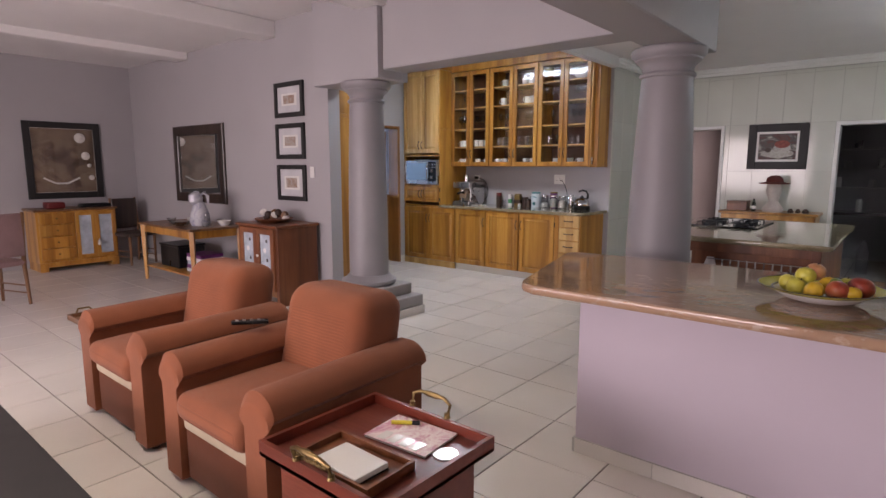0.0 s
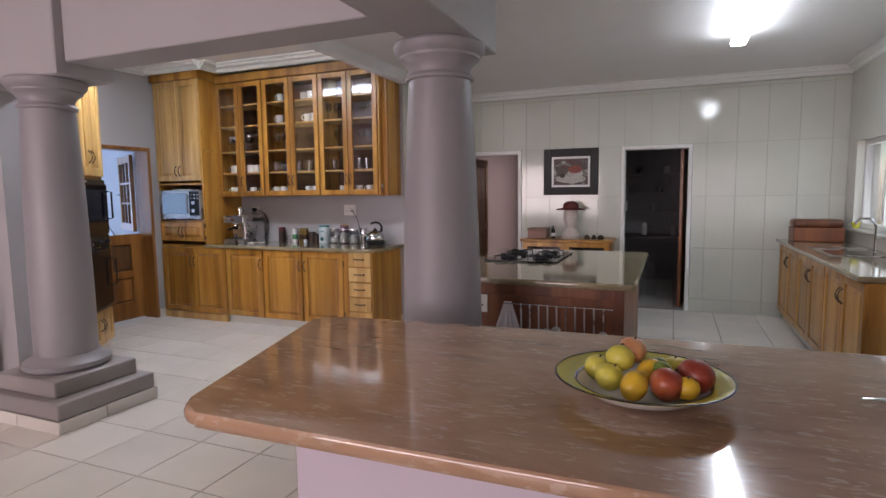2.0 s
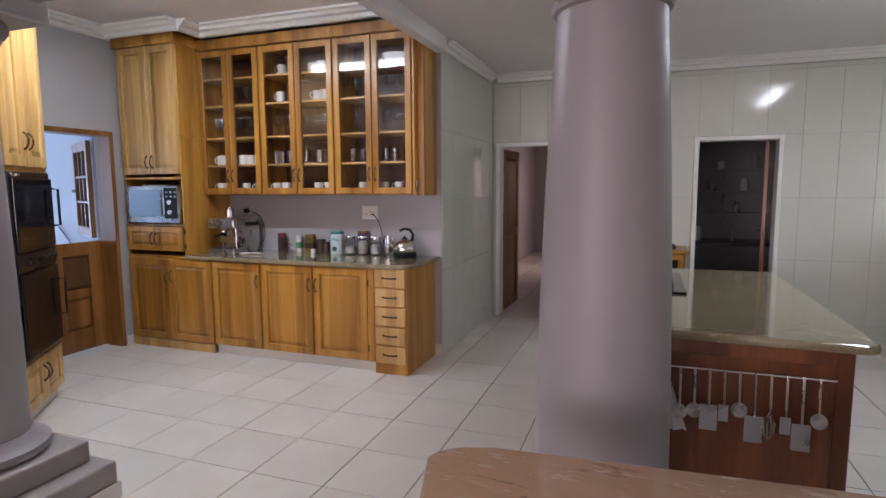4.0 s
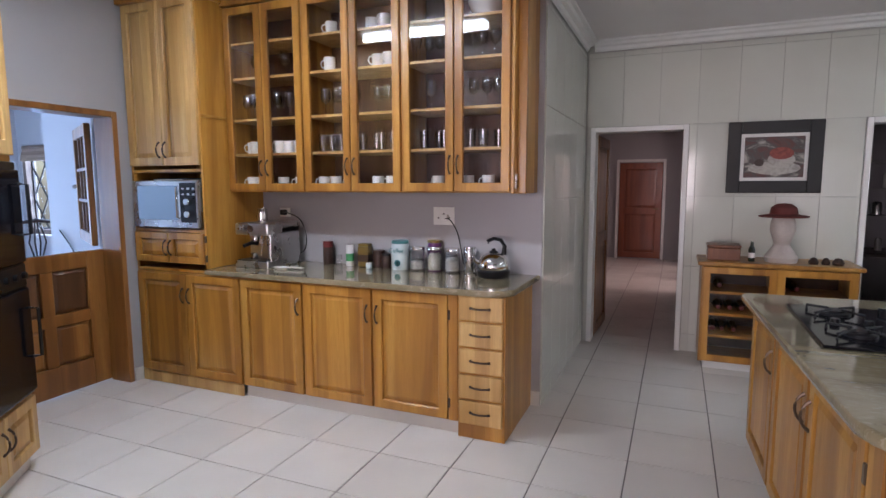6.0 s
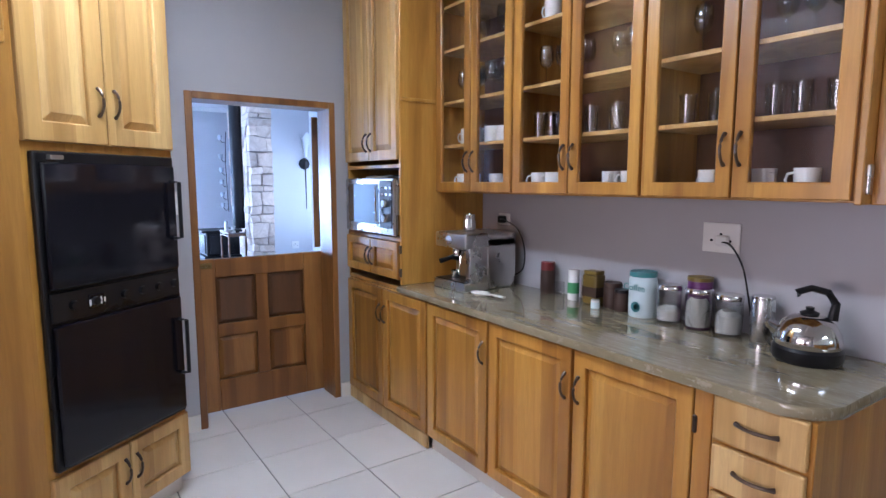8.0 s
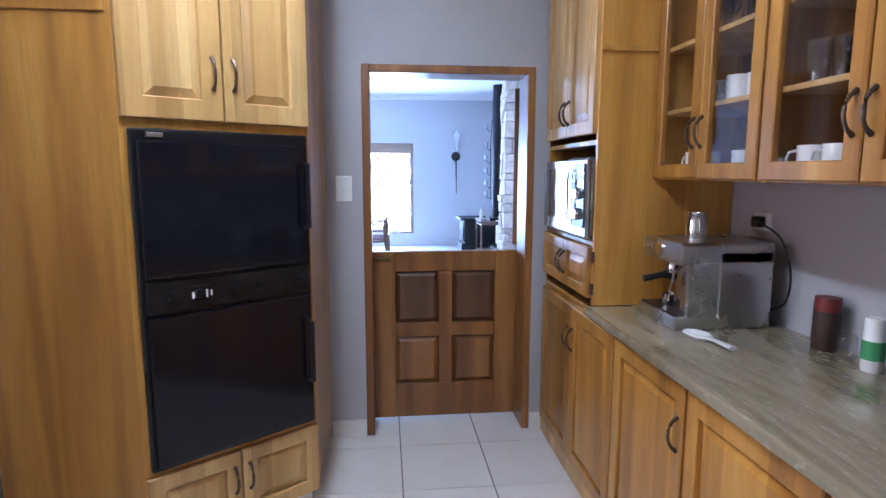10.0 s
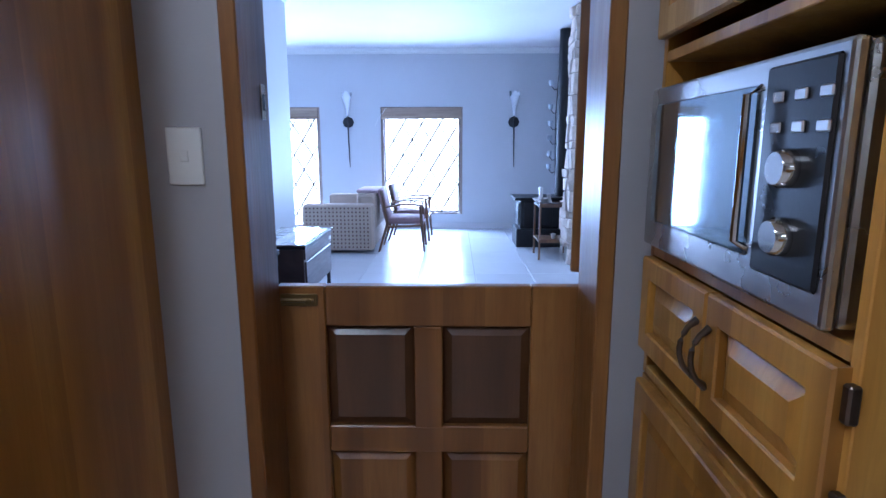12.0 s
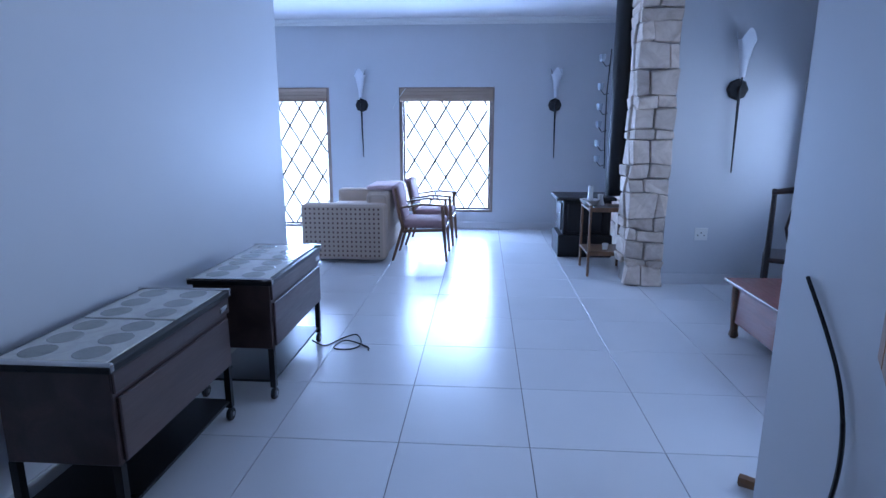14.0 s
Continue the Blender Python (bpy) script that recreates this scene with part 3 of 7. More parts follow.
def glass_door(parent, x0, x1, z0, z1, handle):
    g, w = 0.003, 0.055
    d = part("door", rails(x0 + g, x1 - g, z0 + g, z1 - g, -0.022, 0.0, w), WOOD, parent, "honey wood frame with a clear glass pane")
    p = part("pane", box(x0 + w - 0.004, x1 - w + 0.004, -0.012, -0.008, z0 + w - 0.004, z1 - w + 0.004), GLASS, d)
    p.visible_shadow = False
    part("handle", bow(x1 - w * 0.5 if handle == "r" else x0 + w * 0.5, -0.022, z0 + 0.17), BRONZE, d, "curved bronze bow handle", True)
    return d


YB, YU = 6.40, 6.665
BD = YW - YB
# base units: x start, x end
base1 = thing("base_cabinet", pose(-5.45, YB, 0), "honey wood base cabinet with two raised-panel doors", "cabinet", "base cabinets of the cabinet wall")
part("body", box(0, 1.0, 0, BD - 0.002, 0.09, 0.865), WOOD, base1)
part("toe_board", box(0.0, 0.99, -0.012, 0.006, 0.0, 0.085, 0.004), WOOD_PALE, base1, "loose pale wooden toe board")
panel_door(base1, 0.01, 0.5, 0.09, 0.86, WOOD, "r")
panel_door(base1, 0.5, 0.995, 0.09, 0.86, WOOD, "l")
base2 = thing("base_cabinet", pose(-4.45, YB, 0), "honey wood base cabinet with one raised-panel door", "cabinet", "base cabinets of the cabinet wall")
part("body", box(0, 0.53, 0, BD - 0.002, 0.09, 0.865), WOOD, base2)
part("plinth", box(0, 0.53, 0.02, 0.04, 0.0, 0.088), TILE, base2, "cream tile plinth")
panel_door(base2, 0.005, 0.525, 0.09, 0.86, WOOD, "r")
base3 = thing("base_cabinet", pose(-3.92, YB, 0), "honey wood base cabinet with a pair of raised-panel doors", "cabinet", "base cabinets of the cabinet wall")
part("body", box(0, 1.11, 0, BD - 0.002, 0.09, 0.865), WOOD, base3)
part("plinth", box(0, 1.11, 0.02, 0.04, 0.0, 0.088), TILE, base3, "cream tile plinth")
panel_door(base3, 0.005, 0.525, 0.09, 0.86, WOOD, "r")
panel_door(base3, 0.535, 1.045, 0.09, 0.86, WOOD, "l")
part("stile", box(1.047, 1.108, -0.02, 0, 0.09, 0.86, 0.003), WOOD, base3)
for hz in (0.2, 0.74):
    part("hinge", box(1.045, 1.06, -0.026, -0.018, hz - 0.03, hz + 0.03, 0.003), BRONZE, base3, "dark metal hinge")
drawers = thing("drawer_unit", pose(-2.81, YB - 0.02, 0), "narrow wooden drawer unit with five pale drawer fronts", "drawer unit")
part("body", box(0, 0.29, 0, BD + 0.018, 0.0, 0.865, 0.003), WOOD, drawers)
for i in range(5):
    z = 0.735 - i * 0.157
    d = part("drawer", box(0.012, 0.278, -0.024, 0.0, z - 0.012, z + 0.132, 0.006, 2), WOOD_PALE, drawers, "pale wood drawer front")
    part("handle", bow(0.145, -0.024, z + 0.062, 0.12, 0.022, 0.006, "x"), BRONZE, d, "dark bronze bow handle", True)

# worktop with a waved front and rounded free end
_o = [(-4.745, YB - 0.035), (-2.62, YB - 0.05)] + arc(-2.6, YB + 0.06, 0.11, -90, 0, 5) + [(-2.47, YW - 0.003), (-4.745, YW - 0.003)]
tagged(part("worktop", prism(_o, 0.868, 0.905, 0.012), GRANITE, smooth="rim"), "polished green-grey granite worktop on the base cabinets", "worktop")

# tall unit over the first base cabinet
tall = thing("tall_cabinet", pose(-5.45, YB, 0.0), "tall honey wood cabinet with a microwave niche", "cabinet")
TW = 0.705
boards(tall, "side_panel", WOOD, [(0, 0.02, 0, BD - 0.002, 0.87, 2.80), (TW - 0.02, TW, 0, BD - 0.002, 0.906, 2.80)])
boards(tall, "back_panel", WOOD, [(0.02, TW - 0.02, BD - 0.02, BD - 0.002, 0.892, 2.78)])
boards(tall, "shelf", WOOD, [(0.02, TW - 0.02, 0, BD - 0.02, z, z + 0.022) for z in (0.87, 1.165, 1.60, 2.778)])
part("crown", box(-0.01, TW + 0.03, -0.05, BD - 0.01, 2.80, 2.90, 0.008, 2), WOOD, tall)
panel_door(tall, 0.01, TW / 2, 1.645, 2.80, WOOD_PALE, "r", 1.76)
panel_door(tall, TW / 2, TW - 0.01, 1.645, 2.80, WOOD_PALE, "l", 1.76)
panel_door(tall, 0.01, TW / 2, 0.935, 1.165, WOOD, "r", 1.05, 0.05, name="small_door")
panel_door(tall, TW / 2, TW - 0.01, 0.935, 1.165, WOOD, "l", 1.05, 0.05, name="small_door")
for hz in (0.98, 1.12):
    part("hinge", box(TW - 0.012, TW + 0.004, -0.012, 0.004, hz - 0.025, hz + 0.025, 0.003), BRONZE, tall, "dark metal hinge")
part("side_rail", box(TW, TW + 0.012, 0.0, BD * 0.48, 1.98, 2.0, 0.003), WOOD, tall)

# microwave
mw = thing("microwave", pose(-5.42, YB - 0.03, 1.19), "silver microwave oven with a dark glass door and black dials", "microwave")
part("body", box(0, 0.64, 0.02, 0.40, 0.008, 0.35, 0.01, 2), STEEL, mw)
part("front_frame", box(0.0, 0.64, 0.0, 0.02, 0.008, 0.35, 0.006, 2), STEEL, mw)
part("door_glass", box(0.045, 0.455, -0.004, 0.004, 0.065, 0.315, 0.003), paint("mirrored_door_glass", (0.34, 0.41, 0.46), 0.06, 0.05, 2.0, 0.0, 0.85), mw, "mirror-like grey door glass")
part("control_panel", box(0.475, 0.625, -0.005, 0.004, 0.05, 0.335, 0.004), BLACK, mw, "black control panel")
for i in range(2):
    part("dial", lathe([(0.026, 0), (0.026, 0.012), (0.021, 0.02), (0, 0.02)], 20, m=pose(0.55, -0.005, 0.11 + i * 0.09) @ RX), CHROME, mw, "chrome dial", True)
for i in range(6):
    part("button", box(0.50 + 0.05 * (i % 3), 0.525 + 0.05 * (i % 3), -0.009, -0.004, 0.245 + 0.04 * (i // 3), 0.26 + 0.04 * (i // 3), 0.002), STEEL, mw)
part("door_handle", sweep([(0.465, -0.004, 0.08), (0.465, -0.025, 0.09), (0.465, -0.025, 0.3), (0.465, -0.004, 0.31)], 0.006, 8), CHROME, mw, "", True)
for i in range(4):
    part("foot", lathe([(0.015, 0), (0.015, 0.01)], 10, m=pose(0.06 + 0.52 * (i % 2), 0.06 + 0.28 * (i // 2), 0)), BLACK, mw)
books = thing("stack_of_papers", pose(-5.30, YB + 0.06, 1.542), "thin stack of papers on the microwave", "papers")
part("paper_stack", box(0, 0.3, 0, 0.22, 0, 0.012, 0.002), WHITE_PLASTIC, books)
part("cover", box(0.03, 0.34, 0.01, 0.23, 0.0125, 0.02, 0.002), BLACK, books)

# glass-front wall cabinets: three units of two doors
SH = (1.735, 1.985, 2.28, 2.525)
UX = ((-4.745, -4.065), (-4.065, -3.305), (-3.305, -2.575))
for k, (a, b) in enumerate(UX):
    u = thing("wall_cabinet", pose(a, YU, 1.455), "honey wood wall cabinet with two glass doors over shelves", "wall cabinet", "glass-front wall cabinets")
    w, dp = b - a, YW - YU - 0.003
    boards(u, "side_panel", WOOD, [(0, 0.018, 0, dp, 0, 1.32), (w - 0.018, w, 0, dp, 0, 1.32)])
    boards(u, "bottom_board", WOOD, [(0.018, w - 0.018, 0, dp, 0, 0.02)])
    boards(u, "top_board", WOOD, [(0.018, w - 0.018, 0, dp, 1.30, 1.32)])
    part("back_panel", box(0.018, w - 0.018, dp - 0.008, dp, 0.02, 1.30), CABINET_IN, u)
    for z in SH:
        part("shelf", box(0.019, w - 0.019, 0.006, dp - 0.01, z - 1.455 - 0.018, z - 1.455, 0.002), WOOD_PALE, u)
    glass_door(u, 0.004, w / 2, 0.004, 1.316, "r")
    glass_door(u, w / 2, w - 0.004, 0.004, 1.316, "l")
    part("crown", box(-0.002, w + 0.002, -0.04, dp, 1.32, 1.415, 0.008, 2), WOOD, u)
end_panel = thing("cabinet_end_panel", pose(-2.573, YU, 1.45), "honey wood end panel with a small silver door catch", "end panel")
part("board", box(0, 0.02, -0.02, YW - YU - 0.003, 0, 1.41, 0.003), WOOD, end_panel)
part("filler", box(0.02, 0.075, 0.05, YW - YU - 0.003, 0, 1.3, 0.003), WOOD, end_panel)
part("catch", box(0.018, 0.03, 0.0, 0.03, 0.03, 0.12, 0.004), STEEL, end_panel, "small silver catch")

# crockery and glasses behind the panes
def mug_thing(m, label="white china mug on a cabinet shelf"):
    ob = thing("mug", m, label, "mug", "mugs in the wall cabinets")
    part("body", lathe([(0.0, 0.0), (0.036, 0.0), (0.039, 0.008), (0.041, 0.09), (0.038, 0.09), (0.035, 0.012), (0, 0.01)], 20), PORCELAIN, ob, "", True)
    part("handle", sweep([(0.038, 0, 0.075), (0.06, 0, 0.07), (0.066, 0, 0.05), (0.058, 0, 0.028), (0.037, 0, 0.022)], 0.005, 6), PORCELAIN, ob, "", True)
    return ob


def stem_glass(m):
    ob = thing("wine_glass", m, "clear stemmed wine glass on a cabinet shelf", "glass", "glasses in the wall cabinets")
    part("bowl", lathe([(0.004, 0.085), (0.024, 0.095), (0.036, 0.125), (0.036, 0.15), (0.029, 0.19), (0.027, 0.19), (0.034, 0.15), (0.033, 0.127), (0.02, 0.1), (0, 0.095)], 16), GLASS_DARK, ob, "", True)
    part("stem", lathe([(0.034, 0.0), (0.033, 0.003), (0.006, 0.008), (0.004, 0.02), (0.004, 0.086)], 14), GLASS_DARK, ob, "", True)
    return ob


def tumbler_glass(m):
    ob = thing("tumbler", m, "clear straight tumbler on a cabinet shelf", "glass", "glasses in the wall cabinets")
    part("wall", lathe([(0, 0), (0.028, 0), (0.034, 0.12), (0.031, 0.12), (0.026, 0.01), (0, 0.01)], 16), GLASS_DARK, ob, "", True)
    return ob


rng = random.Random(7)
m0, g0, t0 = mug_thing(pose(-4.62, YU + 0.1, 1.476, 0, 0, 200)), stem_glass(pose(-4.6, YU + 0.12, 1.987)), tumbler_glass(pose(-3.9, YU + 0.1, 1.737))
for x, z in ((-4.53, 1.476), (-4.36, 1.476), (-4.20, 1.476), (-3.97, 1.476), (-3.87, 1.476), (-3.76, 1.476), (-3.55, 1.476), (-3.43, 1.476), (-2.9, 1.476), (-2.76, 1.476), (-3.12, 1.476), (-4.65, 1.737), (-4.57, 1.737), (-4.5, 1.737), (-4.36, 1.737), (-4.3, 1.737), (-4.2, 1.737), (-3.9, 2.287), (-3.55, 2.287), (-3.45, 2.287), (-3.9, 2.53), (-3.6, 2.53), (-3.48, 2.53)):
    copy_thing(m0, pose(x, YU + rng.uniform(0.08, 0.16), z - 0.0015, 0, 0, rng.uniform(150, 330)))
jug = thing("jug", pose(-4.17, YU + 0.17, 1.7355), "tall white china jug among the mugs", "jug")
part("body", lathe([(0, 0), (0.04, 0), (0.046, 0.06), (0.036, 0.14), (0.04, 0.165), (0.036, 0.165), (0.032, 0.14), (0, 0.02)], 20), PORCELAIN, jug, "", True)
part("handle", sweep([(0.036, 0, 0.14), (0.065, 0, 0.12), (0.068, 0, 0.08), (0.044, 0, 0.045)], 0.006, 6), PORCELAIN, jug, "", True)
for x in (-4.68, -4.62, -4.55, -4.5, -4.42, -4.36, -4.28, -4.2, -3.95, -3.88, -3.81, -3.74, -3.57, -3.48, -3.4, -3.15, -3.05, -2.87, -2.78, -2.7):
    copy_thing(g0, pose(x, YU + rng.uniform(0.08, 0.2), 1.9855))
for x in (-4.62, -4.55, -4.32, -4.22, -3.24, -3.18, -3.1, -3.02, -2.86, -2.8, -2.72, -2.66):
    copy_thing(g0, pose(x, YU + rng.uniform(0.08, 0.2), 2.2805))
for x in (-3.96, -3.89, -3.82, -3.75, -3.64, -3.58, -3.5, -3.42, -3.2, -3.12, -3.04, -2.88, -2.8, -2.71):
    copy_thing(t0, pose(x, YU + rng.uniform(0.07, 0.2), 1.7355))
tureen = thing("tureen", pose(-2.78, YU + 0.14, 2.5255), "large white china bowl on the top shelf", "bowl")
part("body", lathe([(0, 0), (0.05, 0), (0.1, 0.05), (0.12, 0.1), (0.114, 0.1), (0.09, 0.05), (0, 0.015)], 24), PORCELAIN, tureen, "", True)

# ---------------------------------------------------------------- oven tower across the corner
_c = [(-4.395, 4.17), (-4.395, 4.644), (-4.811, 5.195), (DX1 + 0.003, 5.195), (DX1 + 0.003, 4.17)]
FR = pose(-4.395, 4.644, 0, 0, 0, math.degrees(math.atan2(0.798, -0.6025)))
tower = thing("oven_tower", FR, "honey wood corner cabinet holding a black built-in double oven", "oven cabinet")
inv = FR.inverted()
bm = prism(_c, 0.085, 2.86)
part("body", bm, WOOD, tower, m=inv)
_p = [(-4.44, 4.17), (-4.44, 4.66), (-4.82, 5.165), (DX1 + 0.003, 5.165), (DX1 + 0.003, 4.17)]
part("plinth", prism(_p, 0.0, 0.084), TILE, tower, "cream tile plinth", m=inv)
part("crown", prism([(-4.36, 4.17), (-4.36, 4.65), (-4.79, 5.22), (DX1 + 0.003, 5.22), (DX1 + 0.003, 4.17)], 2.861, 2.94, 0.008), WOOD, tower, m=inv)
OW = 0.69
panel_door(tower, 0.0, OW / 2, 1.66, 2.85, WOOD_PALE, "r", 1.83, 0.075)
panel_door(tower, OW / 2, OW, 1.66, 2.85, WOOD_PALE, "l", 1.83, 0.075)
panel_door(tower, 0.0, OW / 2, 0.09, 0.40, WOOD_PALE, "r", 0.28, 0.06, name="small_door")
panel_door(tower, OW / 2, OW, 0.09, 0.40, WOOD_PALE, "l", 0.28, 0.06, name="small_door")
part("side_board", box(-4.395, -4.387, 4.2, 4.63, 1.99, 2.03, 0.002), WOOD, tower, m=inv)
part("upper_side_panel", box(-4.395, -4.383, 4.17, 4.63, 2.03, 2.86, 0.002), WOOD, tower, m=inv)
oven = thing("double_oven", FR @ pose(0.02, 0, 0.42), "black glass built-in double oven with side bar handles", "oven")
part("frame", box(0, 0.65, -0.03, 0.0, 0, 1.21, 0.008, 2), BLACK, oven)
part("upper_door", box(0.015, 0.635, -0.05, -0.03, 0.70, 1.17, 0.008, 2), BLACK_GLASS, oven)
part("control_panel", box(0.015, 0.635, -0.042, -0.03, 0.575, 0.69, 0.004), BLACK, oven)
part("lower_door", box(0.015, 0.635, -0.05, -0.03, 0.02, 0.565, 0.008, 2), BLACK_GLASS, oven)
part("badge", box(0.05, 0.10, -0.053, -0.03, 1.18, 1.195, 0.001), STEEL, oven, "small silver badge")
for z0, z1 in ((0.84, 1.1), (0.2, 0.46)):
    part("handle", sweep([(0.615, -0.05, z0), (0.615, -0.09, z0 + 0.004), (0.615, -0.09, z1 - 0.004), (0.615, -0.05, z1)], 0.009, 8), BLACK, oven, "black vertical bar handle", True)
for i in range(6):
    part("knob", lathe([(0.018, 0), (0.017, 0.016), (0, 0.018)], 16, m=pose(0.10 + 0.09 * i + (0.05 if i > 1 else 0), -0.042, 0.632) @ RX), BLACK, oven, "", True)
part("clock", box(0.165, 0.235, -0.046, -0.04, 0.605, 0.66, 0.002), BLACK_GLASS, oven)
for i in range(5):
    part("mark", box(0.165 + 0.016 * i, 0.172 + 0.016 * i, -0.0475, -0.045, 0.615 + 0.006 * (i % 3), 0.64 + 0.004 * (i % 2)), WHITE_PLASTIC, oven, "pale printed mark")

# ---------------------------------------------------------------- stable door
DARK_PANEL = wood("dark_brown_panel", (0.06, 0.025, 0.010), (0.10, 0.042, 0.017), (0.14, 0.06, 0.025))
low = thing("stable_door_lower_leaf", pose(-5.67, SD0 - 0.012, 0.0, 0, 0, 90), "closed lower leaf of a brown wooden stable door", "door")
LWD = SD1 - SD0 + 0.024
bm = box(0, 0.14, 0, 0.042, 0.012, 1.025, 0.004)
box(LWD - 0.14, LWD, 0, 0.042, 0.012, 1.025, 0.004, bm=bm)
box(LWD / 2 - 0.042, LWD / 2 + 0.042, 0.001, 0.041, 0.22, 0.905, 0.004, bm=bm)
for z0, z1 in ((0.012, 0.22), (0.51, 0.595), (0.905, 1.025)):
    box(0.14, LWD - 0.14, 0.0005, 0.0415, z0, z1, 0.004, bm=bm)
part("frame", bm, WOOD_DOOR, low)
for a, b in ((0.14, LWD / 2 - 0.042), (LWD / 2 + 0.042, LWD - 0.14)):
    for z0, z1 in ((0.22, 0.51), (0.595, 0.905)):
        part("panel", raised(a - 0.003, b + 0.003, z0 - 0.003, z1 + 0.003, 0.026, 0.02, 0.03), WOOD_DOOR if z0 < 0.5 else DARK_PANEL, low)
la = part("latch", box(0.015, 0.12, -0.008, 0.0, 0.968, 1.003, 0.002), BRASS, low, "aged brass latch plate")
part("bolt", sweep([(0.02, -0.012, 0.986), (0.11, -0.012, 0.986)], 0.006, 8), BRASS, la, "", True)
part("knob", lathe([(0.006, 0), (0.009, 0.012), (0, 0.016)], 10, m=pose(0.1, -0.012, 0.986) @ RX), BRASS, la, "", True)
top = thing("stable_door_upper_leaf", pose(-5.757, SD1 + 0.035, 1.045, 0, 0, 151), "upper leaf of the stable door swung open into the lounge", "door")
bm = box(0, 0.09, 0, 0.042, 0, 0.93, 0.004)
box(0.72, 0.79, 0, 0.042, 0, 0.93, 0.004, bm=bm)
for z0, z1 in ((0, 0.09), (0.84, 0.93)):
    box(0.09, 0.72, 0.0005, 0.0415, z0, z1, 0.004, bm=bm)
for i in range(1, 3):
    box(0.09 + 0.21 * i - 0.012, 0.09 + 0.21 * i + 0.012, 0.006, 0.036, 0.09, 0.84, 0.003, bm=bm)
    box(0.09, 0.72, 0.007, 0.035, 0.09 + 0.25 * i - 0.012, 0.09 + 0.25 * i + 0.012, 0.003, bm=bm)
part("frame", bm, WOOD_DOOR, top)
for i in range(9):
    p = part("pane", box(0.10 + 0.21 * (i % 3), 0.29 + 0.21 * (i % 3), 0.019, 0.023, 0.10 + 0.25 * (i // 3), 0.33 + 0.25 * (i // 3)), GLASS, top)
    p.visible_shadow = False
part("catch", lathe([(0.012, 0), (0.02, 0.012), (0.014, 0.03), (0, 0.034)], 14, m=pose(0.77, 0.042, 0.45) @ pose(0, 0, 0, -90)), PORCELAIN, top, "cream round knob", True)
keeper = thing("strike_plate", pose(-5.615, SD0 + 0.001, 1.53), "small silver strike plate on the door jamb", "strike plate")
part("plate", box(-0.016, 0.016, 0, 0.003, -0.045, 0.045, 0.001), CHROME, keeper)
part("slot", box(-0.008, 0.008, 0.003, 0.004, -0.02, 0.02), BLACK, keeper)


def switch_plate(name, m, w, h, label, holes=0):
    ob = thing(name, m, label, name.replace("_", " "))
    part("plate", box(-w / 2, w / 2, -0.008, 0, -h / 2, h / 2, 0.003, 2), WHITE_PLASTIC, ob)
    if holes == 0:
        part("rocker", box(-w * 0.12, w * 0.12, -0.011, -0.007, -h * 0.1, h * 0.1, 0.002), WHITE_PLASTIC, ob)
    for i in range(holes):
        part("socket_hole", lathe([(0.006, 0), (0.006, 0.0015), (0, 0.0015)], 10, m=pose((-0.25, 0.0, 0.25)[i] * w, -0.0075, (-0.1, 0.12, -0.1)[i] * h) @ RX), BLACK, ob)
    return ob


switch_plate("light_switch", pose(DX1 + 0.0005, 5.29, 1.395, 0, 0, 90), 0.085, 0.135, "white square light switch on the grey wall")
switch_plate("wall_socket", pose(-3.16, YW - 0.0005, 1.285), 0.16, 0.125, "white double wall socket with a kettle plug", 3)
switch_plate("wall_socket", pose(-4.53, YW - 0.0005, 1.29), 0.10, 0.07, "white wall socket with a black plug", 2)
switch_plate("light_switch", pose(-4.53, 3.9995, 1.39), 0.075, 0.12, "white light switch beside the framed pictures")

# ---------------------------------------------------------------- things on the worktop
ZC = 0.9055
esp = thing("espresso_machine", pose(-4.64, 6.58, ZC), "stainless steel espresso machine with a steel milk jug on top", "espresso machine")
part("drip_tray", box(0.0, 0.30, -0.02, 0.16, 0.0, 0.05, 0.008, 2), STEEL, esp)
part("drip_grille", box(0.015, 0.285, -0.012, 0.13, 0.05, 0.056, 0.002), BLACK, esp)
part("back_body", box(0.0, 0.30, 0.14, 0.36, 0.0, 0.30, 0.012, 2), STEEL, esp)
part("head", box(0.0, 0.30, -0.01, 0.36, 0.24, 0.325, 0.012, 2), STEEL, esp)
part("side_column", box(0.255, 0.30, 0.02, 0.15, 0.04, 0.26, 0.01, 2), STEEL, esp)
part("group_head", lathe([(0.035, 0), (0.037, 0.03), (0.03, 0.05)], 20, m=pose(0.13, 0.06, 0.19)), CHROME, esp, "", True)
part("portafilter", sweep([(0.13, 0.06, 0.185), (0.13, 0.01, 0.18), (0.125, -0.06, 0.165)], [0.03, 0.012, 0.014], 10), BLACK, esp, "black portafilter handle", True)
part("steam_wand", sweep([(0.235, 0.05, 0.25), (0.24, 0.0, 0.2), (0.245, -0.02, 0.1)], 0.006, 8), CHROME, esp, "", True)
part("gauge", lathe([(0.026, 0), (0.026, 0.01), (0, 0.01)], 20, m=pose(0.15, -0.01, 0.285) @ RX), CHROME, esp, "", True)
for i in range(3):
    part("button", lathe([(0.009, 0), (0.008, 0.007), (0, 0.007)], 12, m=pose(0.04 + 0.03 * i, -0.01, 0.285) @ RX), CHROME, esp, "", True)
cup = thing("milk_jug", pose(-4.51, 6.72, ZC + 0.3255), "small brushed steel milk jug on the espresso machine", "jug")
part("body", lathe([(0, 0), (0.04, 0), (0.042, 0.05), (0.034, 0.09), (0.037, 0.1), (0.033, 0.1), (0, 0.01)], 24), CHROME, cup, "", True)
